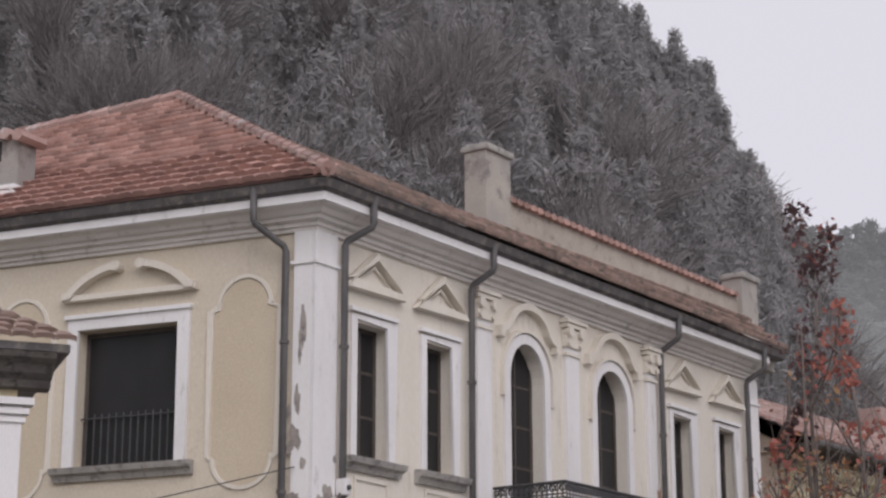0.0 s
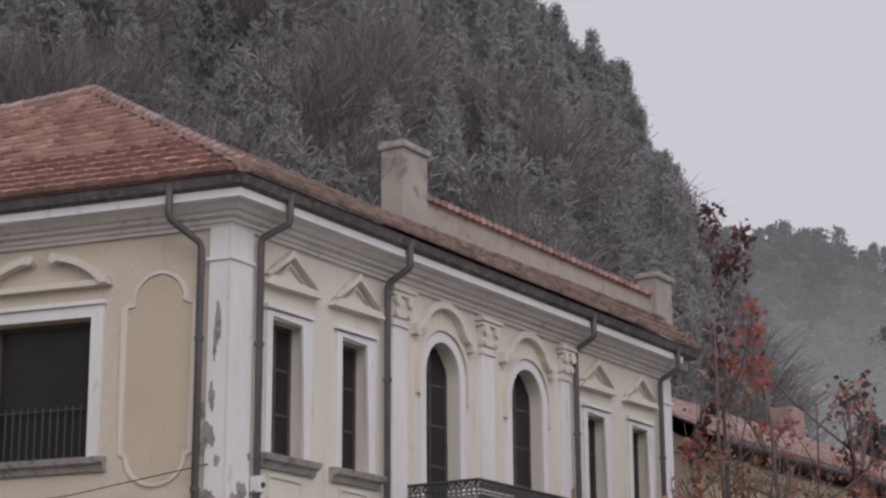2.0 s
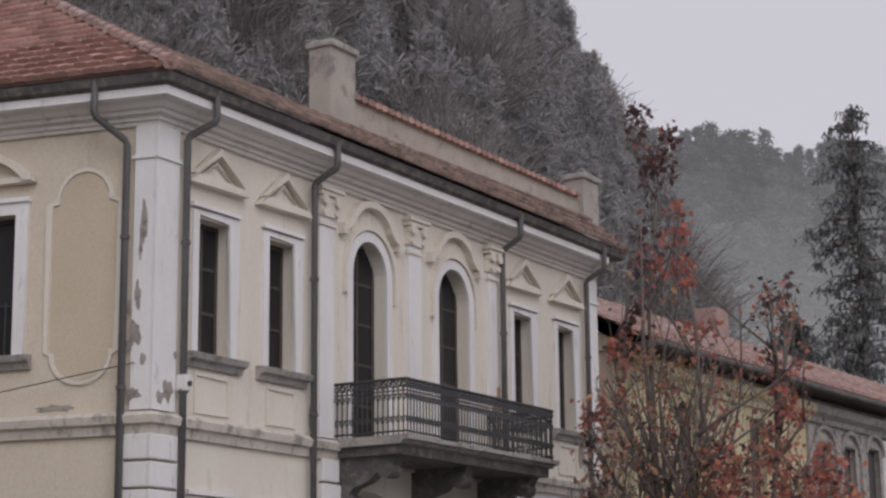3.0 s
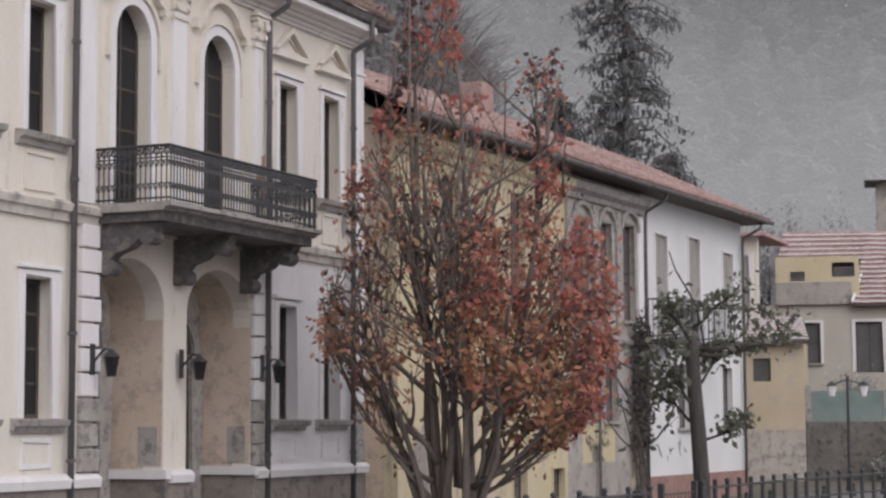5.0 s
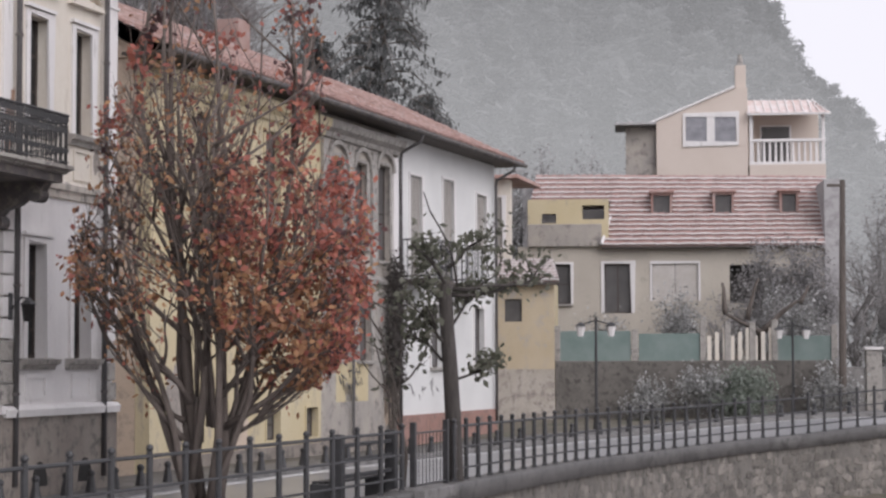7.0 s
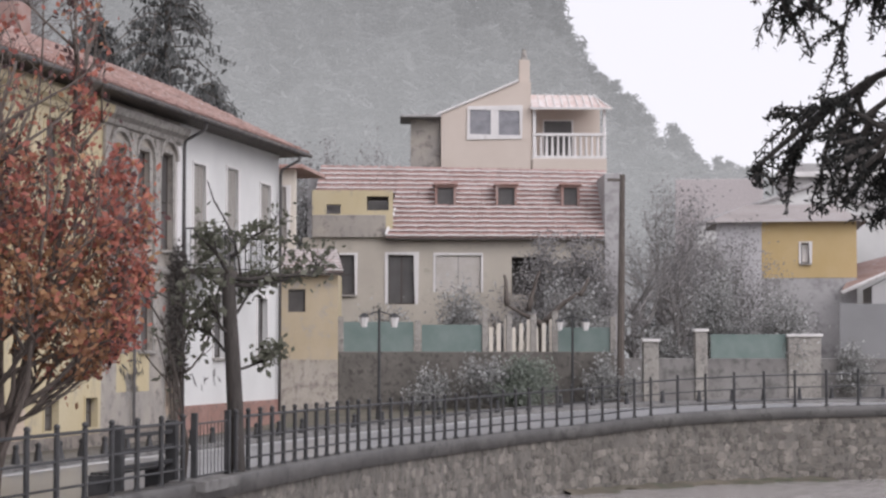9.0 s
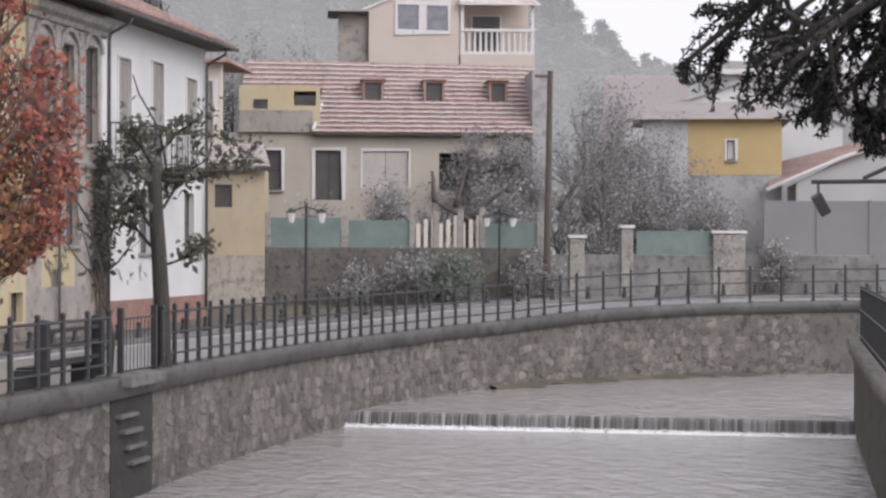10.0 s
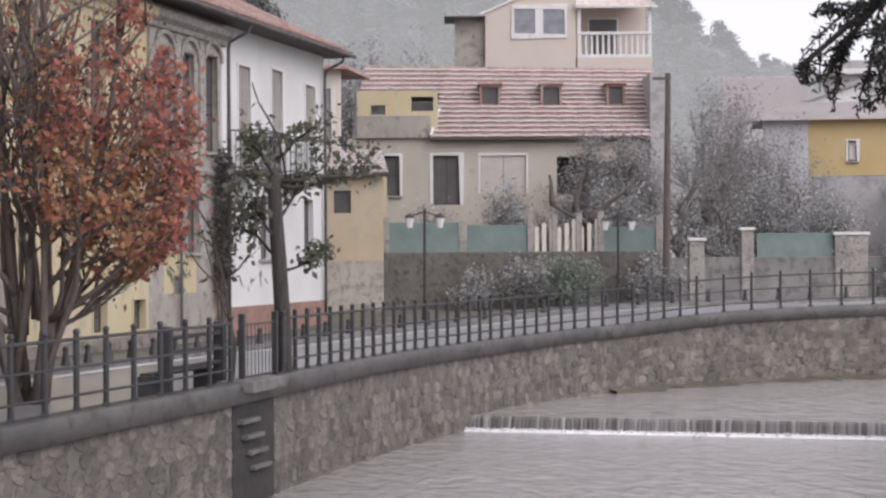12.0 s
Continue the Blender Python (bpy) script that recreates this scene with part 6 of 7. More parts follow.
# ---- trees ----
def tree(name, m, stems, leaf_mats, label, seed, leaf=0.07, leaves=9, bark=BARK, keep=None, inside=None, zone=None, jitter=0.10, fork=0.42, tries=(4, 3), lift=0.12, tufts=()):
    """stems: (start, direction, length, radius, depth). Limbs fork into thinner ones; leaves stand along the last two orders."""
    rng = np.random.default_rng(seed)
    ob = thing(name, m, label, "tree")
    bm = bmesh.new()
    L = [[] for _ in leaf_mats]
    def limb(p, dr, length, r, depth):
        pts, q = [p], p.copy()
        n = 5
        for i in range(n):
            dr = dr + rng.normal(0, jitter, 3) + np.array([0, 0, 0.05])
            dr /= np.linalg.norm(dr)
            q2 = q + dr * length / n
            if inside and not inside(q2):
                break
            q = q2
            pts.append(q)
        n = len(pts) - 1
        if n < 1:
            return
        sweep(bm, pts, r, 6 if depth > 1 else 4, r * 0.45 if n == 5 and depth < 3 else r * 0.12)
        if depth <= 1 and leaf_mats:
            for i in range(leaves):
                f = rng.random()
                s = min(n - 1, int(f * n))
                c = pts[s] + (pts[s + 1] - pts[s]) * (f * n - s) + rng.normal(0, 0.11, 3)
                if keep and rng.random() > keep(c):
                    continue
                u = rng.normal(0, 1, 3)
                u /= np.linalg.norm(u)
                w = np.cross(u, rng.normal(0, 1, 3))
                w /= np.linalg.norm(w)
                a = leaf * rng.uniform(0.6, 1.4)
                L[zone(c, rng.random()) if zone else 0].append([c - u * a, c + w * a * 0.6, c + u * a, c - w * a * 0.6])
        if depth > 0:
            for i in range(tries[0] if depth > 1 else tries[1]):
                f = rng.uniform(0.3, 1.0)
                s = min(n - 1, int(f * n))
                dd = dr + rng.normal(0, fork, 3)
                dd[2] = abs(dd[2]) * 0.9 + lift
                dd /= np.linalg.norm(dd)
                limb(pts[s] + (pts[s + 1] - pts[s]) * (f * n - s), dd, length * rng.uniform(0.42, 0.68), r * 0.5, depth - 1)
    for p, dr, length, r, depth in stems:
        dr = np.array(dr, float)
        limb(np.array(p, float), dr / np.linalg.norm(dr), length, r, depth)
    for (cx, cy, cz), (rx, rz), count, k in tufts:
        # a spray of twigs with clustered leaves
        for i in range(max(3, count // 14)):
            a, f = rng.uniform(0, math.tau), rng.uniform(-0.9, 0.9)
            tip = np.array([cx + math.cos(a) * rx * math.sqrt(1 - f * f), cy + math.sin(a) * rx * math.sqrt(1 - f * f), cz + f * rz])
            root = np.array([cx, cy, tip[2] - 0.5 * rx - 0.12])
            sweep(bm, [root, (root + tip) / 2 + np.array([0, 0, 0.04]), tip], 0.014, 4, 0.006)
            for j in range(14):
                c = root + (tip - root) * rng.uniform(0.45, 1.1) + rng.normal(0, 0.07, 3)
                u = rng.normal(0, 1, 3)
                u /= np.linalg.norm(u)
                w = np.cross(u, rng.normal(0, 1, 3))
                w /= np.linalg.norm(w)
                a = leaf * rng.uniform(0.7, 1.5)
                L[k if rng.random() < 0.93 else 0].append([c - u * a, c + w * a * 0.65, c + u * a, c - w * a * 0.65])
    part("trunk", bm, bark, ob, smooth=True)
    for ls, mat in zip(L, leaf_mats):
        if ls:
            ls = np.array(ls).reshape(-1, 3)
            arrays("crown", ls, np.arange(len(ls)).reshape(-1, 4), mat, ob)
    return ob


# RED and OLIVE are paled and greyed, haze included in the leaf colour.
RED = leafy("red_leaves", (0.34, 0.13, 0.115), (0.44, 0.17, 0.135), (0.54, 0.225, 0.16))
RUST = leafy("rust_brown_leaves", (0.30, 0.165, 0.115), (0.41, 0.23, 0.14), (0.52, 0.31, 0.17))
PURPLE = leafy("dark_purple_leaves", (0.09, 0.06, 0.064), (0.13, 0.08, 0.082), (0.18, 0.10, 0.10))
OLIVE = leafy("dull_green_leaves", (0.11, 0.115, 0.085), (0.155, 0.16, 0.125), (0.21, 0.21, 0.17))
LEFT = [(0, -0.4), (1, -0.45), (2, -1.3), (3.5, -2.1), (5, -1.9), (7, -1.4), (8.4, -1.0), (9, -0.7), (12, -0.65)]
RIGHT = [(0, 0.5), (1.0, 0.7), (1.9, 2.1), (3, 2.6), (4.6, 2.75), (5.6, 2.3), (6.6, 1.95), (8.0, 1.9), (8.3, 0.35), (9.2, 0.1), (12, 0.05)]


def in_crown(c):
    z = c[2] - 0.3
    return interp(LEFT, z) < c[0] < interp(RIGHT, z) and abs(c[1]) < 1.7 and z < 11.4


def dense(c):
    z = c[2] - 0.3
    if z < 1.7:
        return 0.05
    if z > 8.6:
        return 0.35
    if c[0] > 0.2 and z < 5.4:
        return 0.52 if z < 4.3 else 0.38
    if z < 4.0:
        return 0.14
    return 0.11


def zone(c, r):
    z = c[2] - 0.3
    if z > 8.6:
        return 2 if r < 0.75 else 0
    if z < 3.9 and c[0] < 2.0:
        return 1 if r < 0.8 else 0
    if c[0] < 0.4:
        return 1 if r < 0.5 else (2 if r < 0.8 else 0)
    return 0 if r < 0.7 else (1 if r < 0.85 else 2)


stems = []
for x, y, lx, ly, L, R in ((-0.25, 0.1, -0.05, 0.0, 9.6, 0.10), (-0.12, -0.1, -0.03, 0.03, 11.3, 0.10), (0.0, 0.15, 0.02, 0.05, 9.4, 0.10), (0.12, 0.0, 0.17, 0.0, 8.4, 0.10), (0.2, 0.1, 0.26, 0.1, 6.6, 0.09),
                           (-0.3, 0.0, -0.22, 0.1, 6.2, 0.08), (-0.35, 0.1, -0.36, -0.05, 5.0, 0.07), (0.25, -0.1, 0.42, 0.0, 5.6, 0.09), (0.3, 0.0, 0.62, -0.1, 4.6, 0.08), (0.1, -0.2, 0.1, -0.2, 6.6, 0.08),
                           (0.3, 0.1, 0.5, 0.25, 5.0, 0.08), (-0.1, 0.2, -0.12, 0.2, 7.5, 0.08), (0.6, 0.0, 0.75, 0.05, 3.6, 0.09), (0.0, -0.1, 0.3, -0.25, 5.5, 0.07), (-0.2, -0.15, -0.15, -0.15, 7.4, 0.08)):
    stems.append(((x, y, 0), (lx, ly, 1), L, R, 3))
for k in range(10):
    a = k * 2.4
    stems.append(((0.25 * math.cos(a) + 0.15, 0.25 * math.sin(a), 0.9 + 0.25 * (k % 4)), (0.22 * math.cos(a) + 0.08, 0.3 * math.sin(a), 1.0), 3.2 + 0.35 * (k % 4), 0.05, 3))
for p, dv, L in (((0.5, 0, 1.3), (1, 0.1, 0.4), 2.6), ((0.4, 0.2, 1.5), (0.8, 0.5, 0.45), 2.6), ((0.35, -0.2, 1.4), (0.8, -0.5, 0.4), 2.6), ((-0.3, 0, 1.5), (-0.8, 0.1, 0.55), 2.6), ((-0.25, 0.1, 2.0), (-0.9, 0.0, 0.7), 2.6), ((-0.2, 0, 2.8), (-0.8, 0.1, 0.9), 2.4), ((-0.3, -0.1, 1.2), (-0.9, -0.2, 0.9), 2.8), ((0.0, 0, 3.2), (-0.5, -0.2, 1.0), 2.8), ((0.6, 0.1, 1.6), (1.0, 0.1, 0.25), 2.4), ((0.3, 0, 2.0), (1.0, -0.1, 0.4), 2.8), ((0.2, -0.3, 1.8), (0.4, -0.8, 0.5), 2.2), ((0.5, -0.1, 2.4), (1.0, 0.0, 0.5), 2.6), ((-0.2, -0.3, 1.8), (-0.4, -0.7, 0.6), 2.0)):
    stems.append((p, dv, L, 0.06, 3))
stems += [((-0.15, 0.0, 0.3), (-0.028, 0.0, 1), 11.1, 0.09, 0), ((0.3, 0.05, 1.2), (0.19, 0.0, 1), 6.9, 0.07, 0)]
TUFTS = [((-0.45, 0, 11.05), (0.42, 0.55), 170, 2), ((-0.4, 0, 10.3), (0.4, 0.4), 70, 2), ((-0.05, 0.1, 9.5), (0.22, 0.35), 70, 0), ((-0.75, 0, 9.2), (0.4, 0.4), 70, 2), ((-0.45, 0, 8.75), (0.35, 0.35), 50, 0),
         ((0.1, 0, 8.6), (0.3, 0.3), 80, 0), ((-0.85, 0.1, 8.1), (0.35, 0.3), 45, 2), ((0.25, 0, 7.7), (0.35, 0.3), 50, 0), ((-1.0, 0, 7.5), (0.45, 0.4), 60, 0), ((-0.5, 0, 7.2), (0.5, 0.4), 50, 1),
         ((1.6, 0, 8.1), (0.24, 0.5), 70, 2), ((1.55, 0, 7.2), (0.28, 0.5), 60, 2), ((1.5, 0, 6.3), (0.4, 0.45), 150, 0), ((1.75, 0.1, 5.5), (0.6, 0.5), 150, 0), ((2.1, 0, 4.6), (0.6, 0.5), 170, 0), ((1.4, -0.2, 4.2), (0.7, 0.6), 120, 0),
         ((0.8, 0, 3.0), (0.8, 0.5), 110, 1), ((1.7, 0, 3.3), (0.7, 0.5), 130, 1), ((-1.3, 0, 6.3), (0.5, 0.5), 60, 0), ((-1.0, -0.1, 3.4), (0.6, 0.5), 50, 1)]
tree("autumn_tree", pose(-0.87, 31.0, -0.3), stems, (RED, RUST, PURPLE), "many-stemmed autumn tree with red and brown leaves", 3, leaf=0.06, leaves=18, keep=dense, inside=in_crown, zone=zone, tries=(4, 3), fork=0.5, lift=0.12, tufts=TUFTS, bark=STEMBARK)

# pollarded street tree at the corner of the river wall, and a young one behind it
tree("pollarded_tree", pose(3.42, 34.35, ROADZ), [((0, 0, 2.0 + 0.35 * k), (math.cos(k * 2.1), math.sin(k * 2.1) * 0.6, 0.3), 0.8 + 0.15 * (k % 3), 0.035, 2) for k in range(7)]
     + [((0.05, 0, 3.7), (1.0, 0, 0.25), 1.7, 0.045, 2), ((0.1, 0, 3.6), (1.0, 0, 0.05), 1.2, 0.04, 2), ((0.2, 0, 3.7), (0.28, 0, 1.0), 2.0, 0.03, 0)], (OLIVE,), "pollarded street tree with sparse dull green leaves", 12, leaf=0.075, leaves=8, jitter=0.2, bark=DARKBARK)
part("bole", sweep(bmesh.new(), [(0.16, 0, -0.1), (0.13, 0.02, 0.6), (0.1, -0.02, 1.4), (0.06, 0.02, 2.2), (0.0, 0, 3.0), (-0.03, 0, 3.6), (0.0, 0, 3.8)], 0.16, 9, 0.12), DARKBARK, bpy.data.objects["pollarded_tree"], smooth=True)
tree("young_tree", pose(2.75, 36.0, ROADZ), [((0, 0, 0), (0, 0, 1), 3.2, 0.05, 1)] + [((0, 0, 2.0 + 0.3 * k), (math.cos(k * 2.4), math.sin(k * 2.4), 0.6), 0.9, 0.025, 1) for k in range(5)], (OLIVE,), "slim young street tree with thin foliage", 14, leaf=0.07, leaves=5)


def spruce(name, m, height, spread, label, seed, mat):
    """A tall conifer: trunk, drooping tiers of boughs hung with needle sprays."""
    rng = np.random.default_rng(seed)
    ob = thing(name, m, label, "tree")
    bm = sweep(bmesh.new(), [(0, 0, 0), (0.1, 0, height * 0.5), (0, 0, height)], 0.35, 7, 0.03)
    V = []
    tiers = 34
    for t in range(tiers):
        h = height * (0.12 + 0.88 * (t + rng.random() * 0.5) / tiers)
        R = spread * ((1 - h / height) ** 0.5 + 0.04) * rng.uniform(0.62, 1.12)
        for b in range(7):
            a = rng.uniform(0, math.tau)
            dirv = np.array([math.cos(a), math.sin(a), 0])
            tip = np.array([0, 0, h]) + dirv * R * rng.uniform(0.75, 1.1) + np.array([0, 0, -0.28 * R])
            mid = np.array([0, 0, h]) + dirv * R * 0.5 + np.array([0, 0, 0.02 * R])
            sweep(bm, [(0, 0, h), mid, tip], 0.05, 3, 0.015)
            for c in range(44):
                f = (c + 1) / 44
                p = np.array([0, 0, h]) * (1 - f) + tip * f + rng.normal(0, 0.14, 3)
                u = np.array([rng.normal(0, 0.4), rng.normal(0, 0.4), -1.0])
                u /= np.linalg.norm(u)
                w = np.cross(u, rng.normal(0, 1, 3))
                w /= np.linalg.norm(w)
                s = rng.uniform(0.12, 0.34) * (0.5 + R / spread)
                V.append([p - w * s * 0.25, p + w * s * 0.25, p + u * s * 1.1 + w * s * 0.1, p + u * s - w * s * 0.15])
    part("trunk", bm, BARK, ob)
    V = np.array(V).reshape(-1, 3)
    arrays("crown", V, np.arange(len(V)).reshape(-1, 4), mat, ob)
    return ob


SPRUCE = leafy("spruce_needles", (0.13, 0.135, 0.132), (0.175, 0.18, 0.176), (0.235, 0.235, 0.232))
spruce("spruce_tree", pose(5.7, 88.0, 3.0), 24.6, 5.3, "tall dark spruce standing above the roofs", 31, SPRUCE)
spruce("spruce_tree", pose(2.6, 92.0, 3.0), 15.5, 4.2, "shorter dark spruce beside the tall one", 32, SPRUCE)
spruce("spruce_tree", pose(8.6, 96.0, 3.0), 13.0, 4.5, "broad dark spruce behind the terrace roof", 33, SPRUCE)

# garden trees and shrubs across the bend
# Shrub tones hold pale frost flecks plus haze painted in; twigs are haze-paled too.
SHRUB = leafy("frosted_hazed_shrub", (0.24, 0.24, 0.228), (0.34, 0.34, 0.33), (0.58, 0.58, 0.575))
HAZE_TWIG = leafy("haze_grey_twigs", (0.26, 0.25, 0.248), (0.32, 0.31, 0.308), (0.40, 0.39, 0.388))


# Stem grey is lightened so that distance haze sits in the colour.
TWIG = surface("haze_grey_stems", (0.24, 0.225, 0.218), (0.31, 0.295, 0.288), None, 4, 30)


def shrub(m, rx, rz, n, mat, label, seed, leaf=0.06):
    n = int(n * 4.2)
    rng = np.random.default_rng(seed)
    ob = thing("shrub", m, label, "shrub")
    bm = bmesh.new()
    V = []
    tips = []
    for i in range(26):
        a, e = rng.uniform(0, math.tau), rng.uniform(0.35, 1.5)
        tip = np.array([math.cos(a) * math.cos(e) * rx, math.sin(a) * math.cos(e) * rx * 0.8, math.sin(e) * rz]) * rng.uniform(0.6, 1.05)
        sweep(bm, [(0, 0, 0), tuple(tip * 0.5 + np.array([0, 0, 0.1 * rz])), tuple(tip)], 0.05, 4, 0.012)
        tips.append(tip)
    for i in range(n):
        t = tips[int(rng.integers(0, len(tips)))]
        c = t * rng.uniform(0.35, 1.05) + rng.normal(0, 0.14 * rx, 3)
        if c[2] < 0:
            c[2] = -c[2]
        u = rng.normal(0, 1, 3)
        u /= np.linalg.norm(u)
        w = np.cross(u, rng.normal(0, 1, 3))
        w /= np.linalg.norm(w)
        a = leaf * rng.uniform(0.6, 1.5)
        V.append([c - u * a, c + w * a * 0.6, c + u * a, c - w * a * 0.6])
    part("stem", bm, TWIG, ob)
    V = np.array(V).reshape(-1, 3)
    arrays("foliage", V, np.arange(len(V)).reshape(-1, 4), mat, ob)
    return ob


def polar_pose(az, r, z):
    return pose(r * math.sin(radians(az)), r * math.cos(radians(az)), z)


for az, r, z, rx, rz, n, mat, lab in ((20.3, 80, 0.6, 2.6, 5.4, 2600, SHRUB, "large evergreen shrub flecked with pale frost"), (22.2, 78, 0.5, 2.0, 4.4, 1800, SHRUB, "evergreen shrub with pale frosted leaves"), (18.6, 79, 0.6, 1.5, 2.6, 1200, SHRUB, "rounded garden shrub behind the wall"),
                                      (14.6, 68.5, 0.0, 1.3, 2.3, 1400, leafy("pale_green_shrub", (0.19, 0.215, 0.18), (0.25, 0.28, 0.24), (0.34, 0.37, 0.33)), "pale green shrub before the garden wall"), (24.2, 77, 0.5, 1.2, 2.0, 700, SHRUB, "low shrub beside the gate pier"),
                                      (15.2, 76.6, 2.4, 2.0, 4.2, 2600, HAZE_TWIG, "grey leafless vine over the house front"), (16.4, 76.6, 2.4, 1.8, 4.4, 2600, HAZE_TWIG, "grey leafless vine on a trellis"),
                                      (18.9, 87, 1.0, 3.2, 8.6, 4200, HAZE_TWIG, "tall leafless grey thicket behind the pole"), (20.6, 90, 1.0, 3.0, 7.0, 3200, HAZE_TWIG, "leafless grey thicket behind the shrubs"),
                                      (13.4, 69.0, 0.3, 1.4, 1.7, 900, SHRUB, "straggling shrub at the wall foot"), (11.6, 69.0, 0.0, 1.2, 1.5, 700, SHRUB, "weedy shrub at the wall foot"), (17.0, 70.0, 0.2, 1.2, 1.8, 800, SHRUB, "weedy growth beside the pole"),
                                      (7.5, 85, 3.0, 2.6, 8.0, 2600, HAZE_TWIG, "grey leafless thicket on the slope"), (8.9, 86, 3.0, 2.6, 8.6, 2600, HAZE_TWIG, "grey leafless thicket behind the roofs"), (10.2, 85, 3.0, 2.2, 8.0, 2200, HAZE_TWIG, "grey twiggy thicket beside the upper house"),
                                      (12.5, 74, 1.5, 2.0, 3.2, 1500, SHRUB, "grey-green garden shrubs behind the netting"), (15.8, 74, 1.5, 2.2, 3.4, 1500, SHRUB, "tangled garden shrubs behind the netting"), (10.3, 74, 1.5, 1.6, 2.6, 900, SHRUB, "grey-green shrub behind the netting")):
    shrub(polar_pose(az, r, z), rx, rz, n, mat, lab, int(az * 10))
for az, r, z, h, s in ((19.3, 84, 0.5, 4.5, 41), (18.4, 88, 1.0, 5.0, 42), (17.9, 82, 0.5, 3.6, 43), (15.4, 75, 1.0, 2.6, 44), (13.9, 76, 1.0, 2.2, 45), (6.9, 84, 3.0, 4.2, 46), (9.4, 90, 4.0, 4.4, 47), (11.0, 93, 5.0, 4.0, 48)):
    tree("bare_tree", polar_pose(az, r, z), [((0, 0, 0), (0.05 * k - 0.1, 0.1 * math.sin(k), 1), h * (1 - 0.1 * k), 0.11, 3) for k in range(4)], (HAZE_TWIG,), "leafless grey garden tree with fine twigs", s, leaf=0.05, leaves=3, bark=TWIG, fork=0.5)
pt = tree("pollarded_tree", polar_pose(15.1, 71.5, 0.5), [((0, 0, 0), (0, 0, 1), 2.9, 0.2, 0), ((0, 0, 2.7), (-1.0, 0, 0.5), 1.7, 0.15, 0), ((-1.4, 0, 3.4), (-0.3, 0, 1), 1.2, 0.13, 0), ((0, 0, 2.8), (1, 0, 0.6), 1.7, 0.15, 0), ((1.4, 0, 3.8), (0.6, 0, 1), 0.8, 0.12, 0), ((-0.6, 0, 3.2), (0.2, 0, 1), 1.6, 0.12, 0)], (), "dark knotted pollarded tree in the garden", 50)

# street furniture
pole = thing("utility_pole", pose(20.9, 66.8, 0.2), "tall dark wooden utility pole", "pole")
part("shaft", sweep(bmesh.new(), [(0, 0, 0), (0.12, 0, 8.5)], 0.15, 8, 0.1), BARK, pole)
part("crossarm", soft_box(-0.45, 0.22, -0.05, 0.05, 8.25, 8.35, 0.01), BARK, pole)
for x, y, h in ((10.9, 60.9, 3.6), (40.5, 75.0, 4.0), (19.3, 67.5, 3.6)):
    lp_ = thing("street_lamp", pose(x, y, 0.0), "slim black street lamp with two lanterns", "street lamp", "street lamps")
    part("shaft", sweep(bmesh.new(), [(0, 0, -0.3), (0, 0, h)], 0.06, 8, 0.04), IRON, lp_)
    part("base", sweep(bmesh.new(), [(0, 0, -0.3), (0, 0, 0.5)], 0.14, 8, 0.08), IRON, lp_)
    part("arm", sweep(bmesh.new(), [(-0.5, 0, h - 0.25), (0, 0, h - 0.1), (0.5, 0, h - 0.25)], 0.025, 6), IRON, lp_)
    for s in (-0.5, 0.5):
        lt = part("lantern", sweep(bmesh.new(), [(s, 0, h - 0.62), (s, 0, h - 0.3)], 0.09, 6, 0.16), WHITE, lp_, "pale glass lantern")
        part("lantern_cap", sweep(bmesh.new(), [(s, 0, h - 0.3), (s, 0, h - 0.15)], 0.19, 6, 0.03), IRON, lt)

# floodlight on a bracket over the near bank
fl = thing("floodlight", pose(6.9, 10.1, 0.0, 0, 0, 0), "black floodlight hanging from a bracket arm", "floodlight")
part("mast", sweep(bmesh.new(), [(0, 0, 0), (0, 0, 4.2)], 0.05, 8), IRON, fl)
part("arm", sweep(bmesh.new(), [(0, 0, 2.545), (-1.79, 0.76, 2.53)], 0.014, 6), IRON, fl)
part("brace", sweep(bmesh.new(), [(0, 0, 3.3), (-1.5, 0.64, 2.55)], 0.014, 6), IRON, fl)
hd = part("lamp_head", soft_box(-0.034, 0.034, -0.03, 0.035, -0.14, 0.0, 0.01), IRON, fl)
hd.matrix_basis = pose(-1.765, 0.745, 2.45, 15, -30, -20)
part("yoke", sweep(bmesh.new(), [(-1.75, 0.74, 2.53), (-1.75, 0.74, 2.43)], 0.008, 5), IRON, fl)

# cedar on the near bank, its boughs hanging into view
cedar = thing("cedar_tree", pose(8.1, 12.4, 0.0), "old cedar with drooping dark needle-covered boughs", "tree")
rng = np.random.default_rng(77)
bm = sweep(bmesh.new(), [(0, 0, 0), (0.1, 0, 4), (0, 0, 9)], 0.34, 10, 0.15)
V = []
CN = leafy("cedar_needles", (0.022, 0.024, 0.022), (0.038, 0.04, 0.038), (0.07, 0.07, 0.07))


def needles(p, q, n, s):
    for i in range(n):
        c = p + (q - p) * rng.random() + rng.normal(0, 0.018, 3)
        u = rng.normal(0, 1, 3) + np.array([0, 0, -0.6])
        u /= np.linalg.norm(u)
        w = np.cross(u, rng.normal(0, 1, 3))
        w = w / np.linalg.norm(w) * s * 0.22
        V.append([c - w, c + w, c + u * s + w * 0.3, c + u * s - w * 0.3])


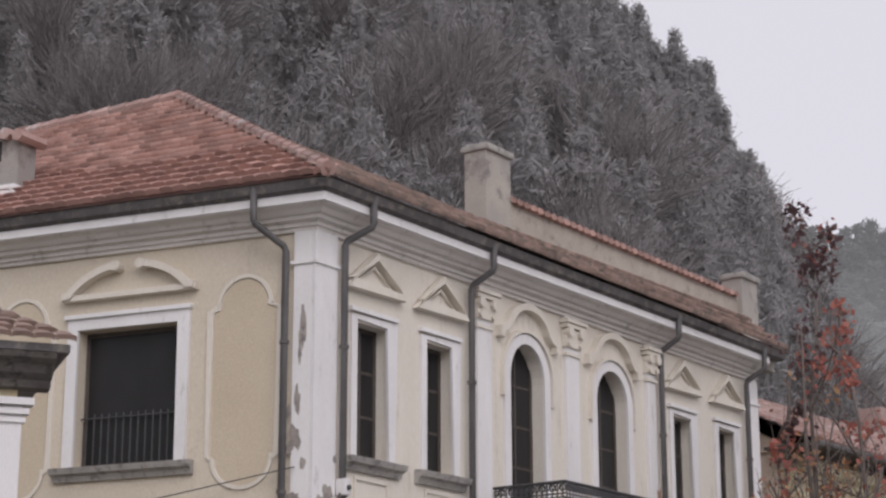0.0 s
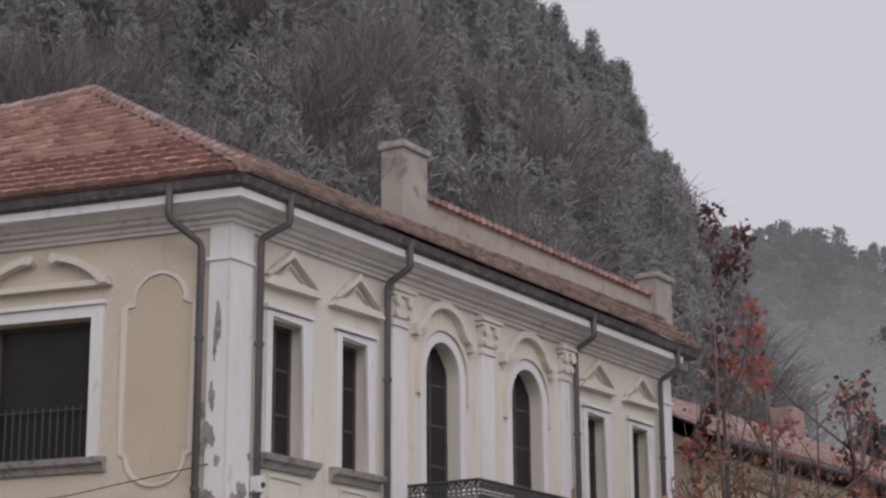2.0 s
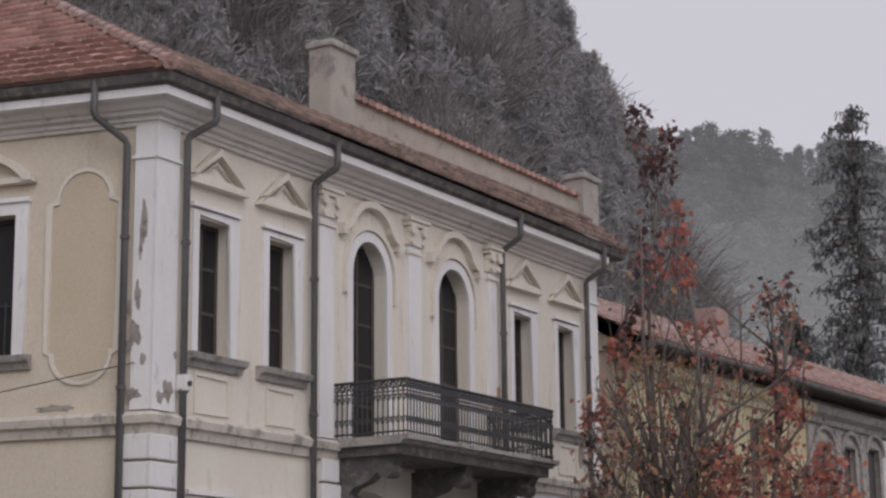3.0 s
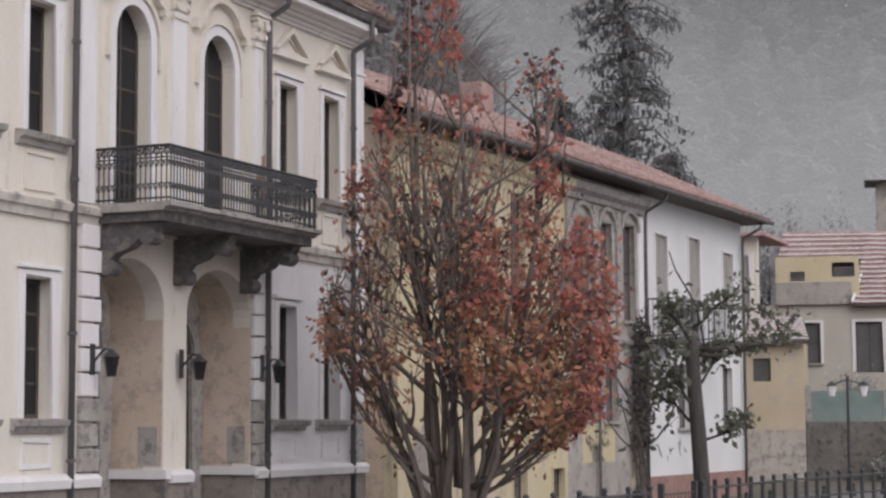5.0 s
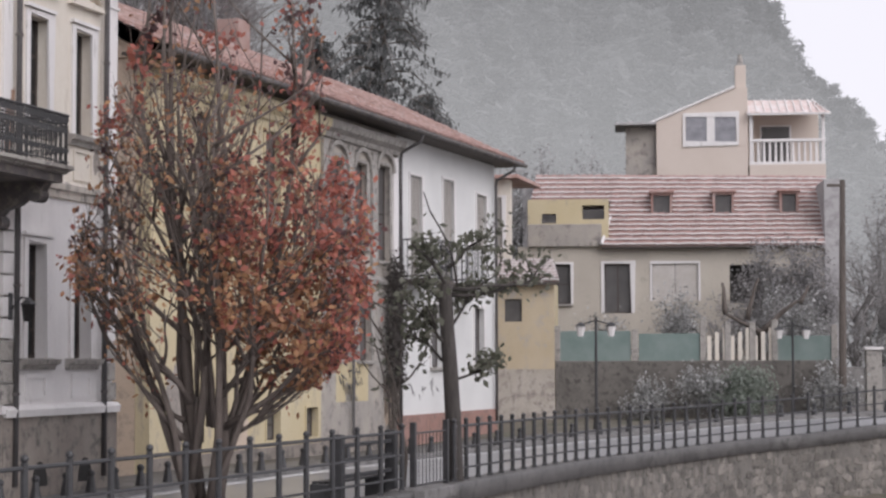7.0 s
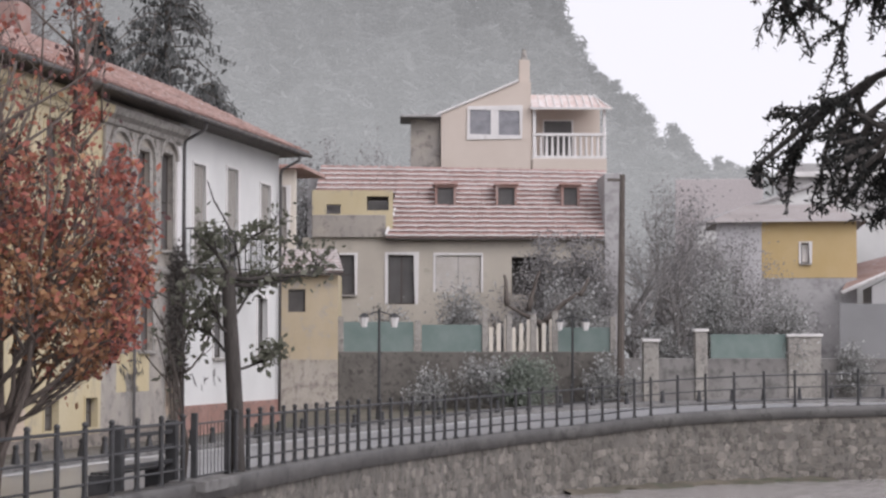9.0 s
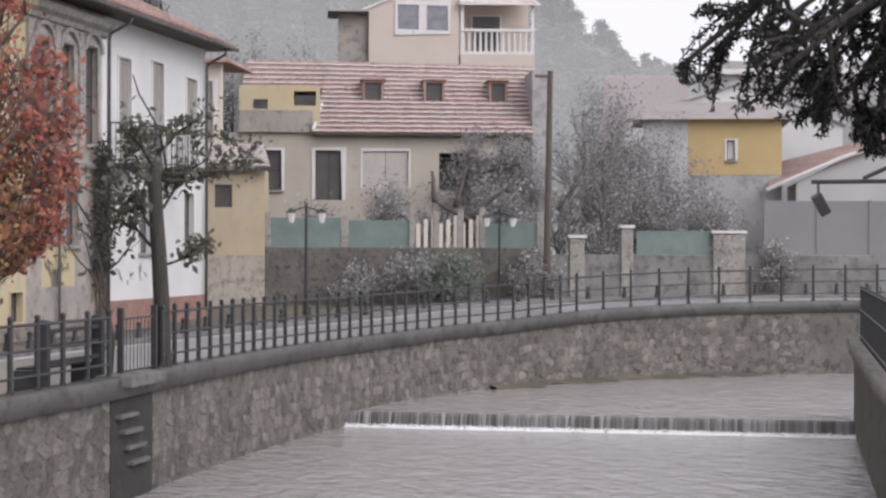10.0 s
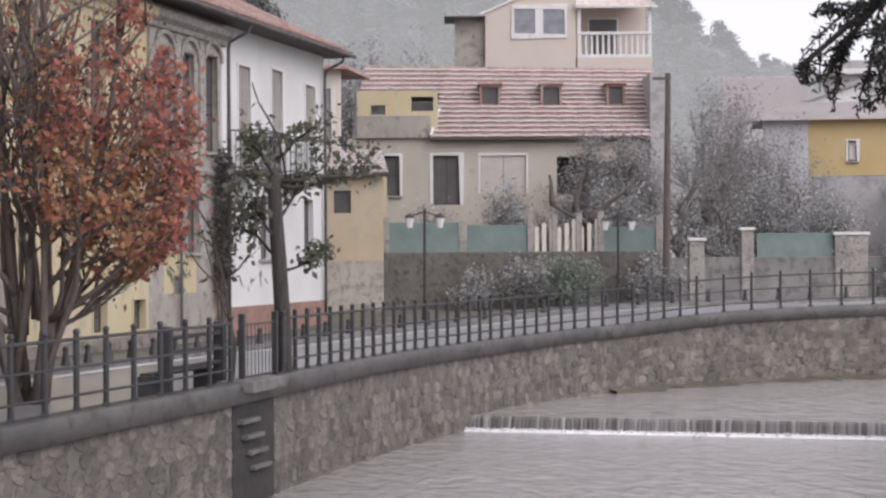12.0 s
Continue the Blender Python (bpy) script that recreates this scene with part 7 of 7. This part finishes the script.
def bough(p, dr, length, r, depth):
    pts = [p]
    n = 6
    for i in range(n):
        dr = dr + rng.normal(0, 0.13, 3) + np.array([0, 0, -0.06])
        dr /= np.linalg.norm(dr)
        q = pts[-1] + dr * length / n
        if q[2] < 2.8 + 0.4 * max(0.0, -1.6 - q[0]) or q[0] < -3.0:
            break
        pts.append(q)
    n = len(pts) - 1
    if n < 1:
        return
    sweep(bm, pts, r, 5, r * 0.4)
    for a, b in zip(pts, pts[1:]):
        needles(a, b, int(5 + 55 * length / 6), 0.05 if depth == 0 else 0.045)
    if depth > 0:
        for i in range(7):
            f = rng.uniform(0.25, 1.0) * n
            s = min(n - 1, int(f))
            dd = dr * 0.7 + rng.normal(0, 0.5, 3) + np.array([-0.1, 0, -0.25])
            dd /= np.linalg.norm(dd)
            bough(pts[s] + (pts[s + 1] - pts[s]) * (f - s), dd, length * rng.uniform(0.25, 0.42), r * 0.5, depth - 1)


for z, tx, ty, tz, L in ((6.0, -3.2, 0.4, -1.1, 3.6), (5.4, -3.0, 0.2, -1.0, 3.4), (5.0, -3.0, 0.5, -0.7, 3.5), (6.6, -3.0, 0.0, -1.0, 3.6), (4.6, -2.9, 0.2, -0.5, 3.4), (5.7, -2.6, -0.2, -1.3, 3.0), (7.2, -3.2, 0.3, -1.0, 3.8), (5.2, -2.4, 0.5, -1.0, 2.9), (4.9, -2.4, 0.1, -0.7, 2.9), (5.6, -2.4, 0.0, -1.6, 3.0), (6.0, -1.6, 0.1, -1.4, 2.6), (5.6, -1.4, -0.1, -1.2, 2.4), (6.4, -1.8, 0.2, -1.3, 2.8), (5.2, -1.6, 0.2, -1.0, 2.4)):
    dv = np.array([tx, ty, tz])
    bough(np.array([0.0, 0.0, z]), dv / np.linalg.norm(dv), L, 0.05, 2)
part("trunk", bm, DARKBARK, cedar)
V = np.array(V).reshape(-1, 3)
arrays("crown", V, np.arange(len(V)).reshape(-1, 4), CN, cedar)

# climbing plant on the terrace front
clm = thing("climbing_plant", terrace.matrix_basis @ pose(9.9, -0.12, TB), "dark leafless climber on the stained house front", "climber")
rng = np.random.default_rng(55)
bm = bmesh.new()
V = []
for i in range(14):
    x0 = rng.uniform(-0.15, 0.15)
    pts = [np.array([x0, -0.05, 0.0])]
    for k in range(9):
        pts.append(pts[-1] + np.array([rng.normal(0, 0.07), rng.normal(0, 0.03), 0.56]))
        pts[-1][1] = min(-0.03, max(-0.4, pts[-1][1]))
    sweep(bm, pts, 0.035, 4, 0.012)
    for p in pts[4:]:
        for c in range(34):
            q = p + rng.normal(0, 1, 3) * np.array([0.26, 0.08, 0.22])
            q[1] = min(-0.04, q[1])
            u, w = rng.normal(0, 1, 3), rng.normal(0, 1, 3)
            u, w = u / np.linalg.norm(u) * 0.07, w / np.linalg.norm(w) * 0.035
            V.append([q - u, q + w, q + u, q - w])
part("stem", bm, BARK, clm)
V = np.array(V).reshape(-1, 3)
arrays("foliage", V, np.arange(len(V)).reshape(-1, 4), leafy("dry_climber", (0.06, 0.055, 0.05), (0.10, 0.09, 0.085), (0.15, 0.14, 0.13)), clm)


# ---- stones of the river wall, last ----
def stone_mesh(seed):
    r = random.Random(seed)
    bm = bmesh.new()
    n = 9
    ring0, ring1 = [], []
    for i in range(n):
        a = math.tau * i / n + r.uniform(-0.2, 0.2)
        k = r.uniform(0.9, 1.08) / (abs(math.cos(a)) ** 4 + abs(math.sin(a)) ** 4) ** 0.25
        x, z = math.cos(a) * k * 0.5, math.sin(a) * k * 0.5
        ring0.append(bm.verts.new((x, 0.02, z)))
        ring1.append(bm.verts.new((x * 0.86, -0.05 - r.uniform(0, 0.035), z * 0.86)))
    top = bm.verts.new((r.uniform(-0.1, 0.1), -0.08, r.uniform(-0.1, 0.1)))
    for i in range(n):
        j = (i + 1) % n
        bm.faces.new((ring0[i], ring0[j], ring1[j], ring1[i]))
        bm.faces.new((ring1[i], ring1[j], top))
    bmesh.ops.recalc_face_normals(bm, faces=bm.faces[:])
    me = bpy.data.meshes.new("stone")
    bm.to_mesh(me)
    bm.free()
    me.materials.append(STONE)
    return me


STONES = [stone_mesh(i) for i in range(7)]
wall_ob = bpy.data.objects["river_wall"]
rng = np.random.default_rng(9)
V, T = [], []
count = 0
for row in range(9):
    k = 30.0
    while k < 225:
        i = int(k)
        p = LINE[i]
        w, h = rng.uniform(0.2, 0.52), rng.uniform(0.21, 0.30)
        z = p.z - 0.42 - row * 0.235 + rng.uniform(-0.03, 0.03)
        if z > -2.2 and rng.random() < (0.75 if row < 2 else 0.94):
            n = normal_at(i)
            yaw = math.atan2(n.x, -n.y)
            M = Matrix.Translation(Vector((p.x, p.y, z)) + n * 0.135) @ Matrix.Rotation(yaw, 4, "Z") @ Matrix.Rotation(rng.uniform(-0.3, 0.3), 4, "Y") @ Matrix.Diagonal((w, rng.uniform(0.12, 0.4), h, 1))
            me = STONES[int(rng.integers(0, 7))]
            if count < 300 and 50 < k < 110:
                ob = new("stone", me)
                ob.parent, ob.matrix_basis = wall_ob, M
                count += 1
            else:
                b = len(V)
                V.extend([M @ v.co for v in me.vertices])
                for f in me.polygons:
                    q = list(f.vertices)
                    T.append([b + q[0], b + q[1], b + q[2], b + (q[3] if len(q) > 3 else q[2])])
        k += w * 4 * 1.02
me = bpy.data.meshes.new("stone_rest")
me.from_pydata([tuple(v) for v in V], [], [t if t[2] != t[3] else t[:3] for t in T])
me.materials.append(STONE)
ob = new("stone_rest", me)
ob.parent = wall_ob
ob["kind"] = "stuff"
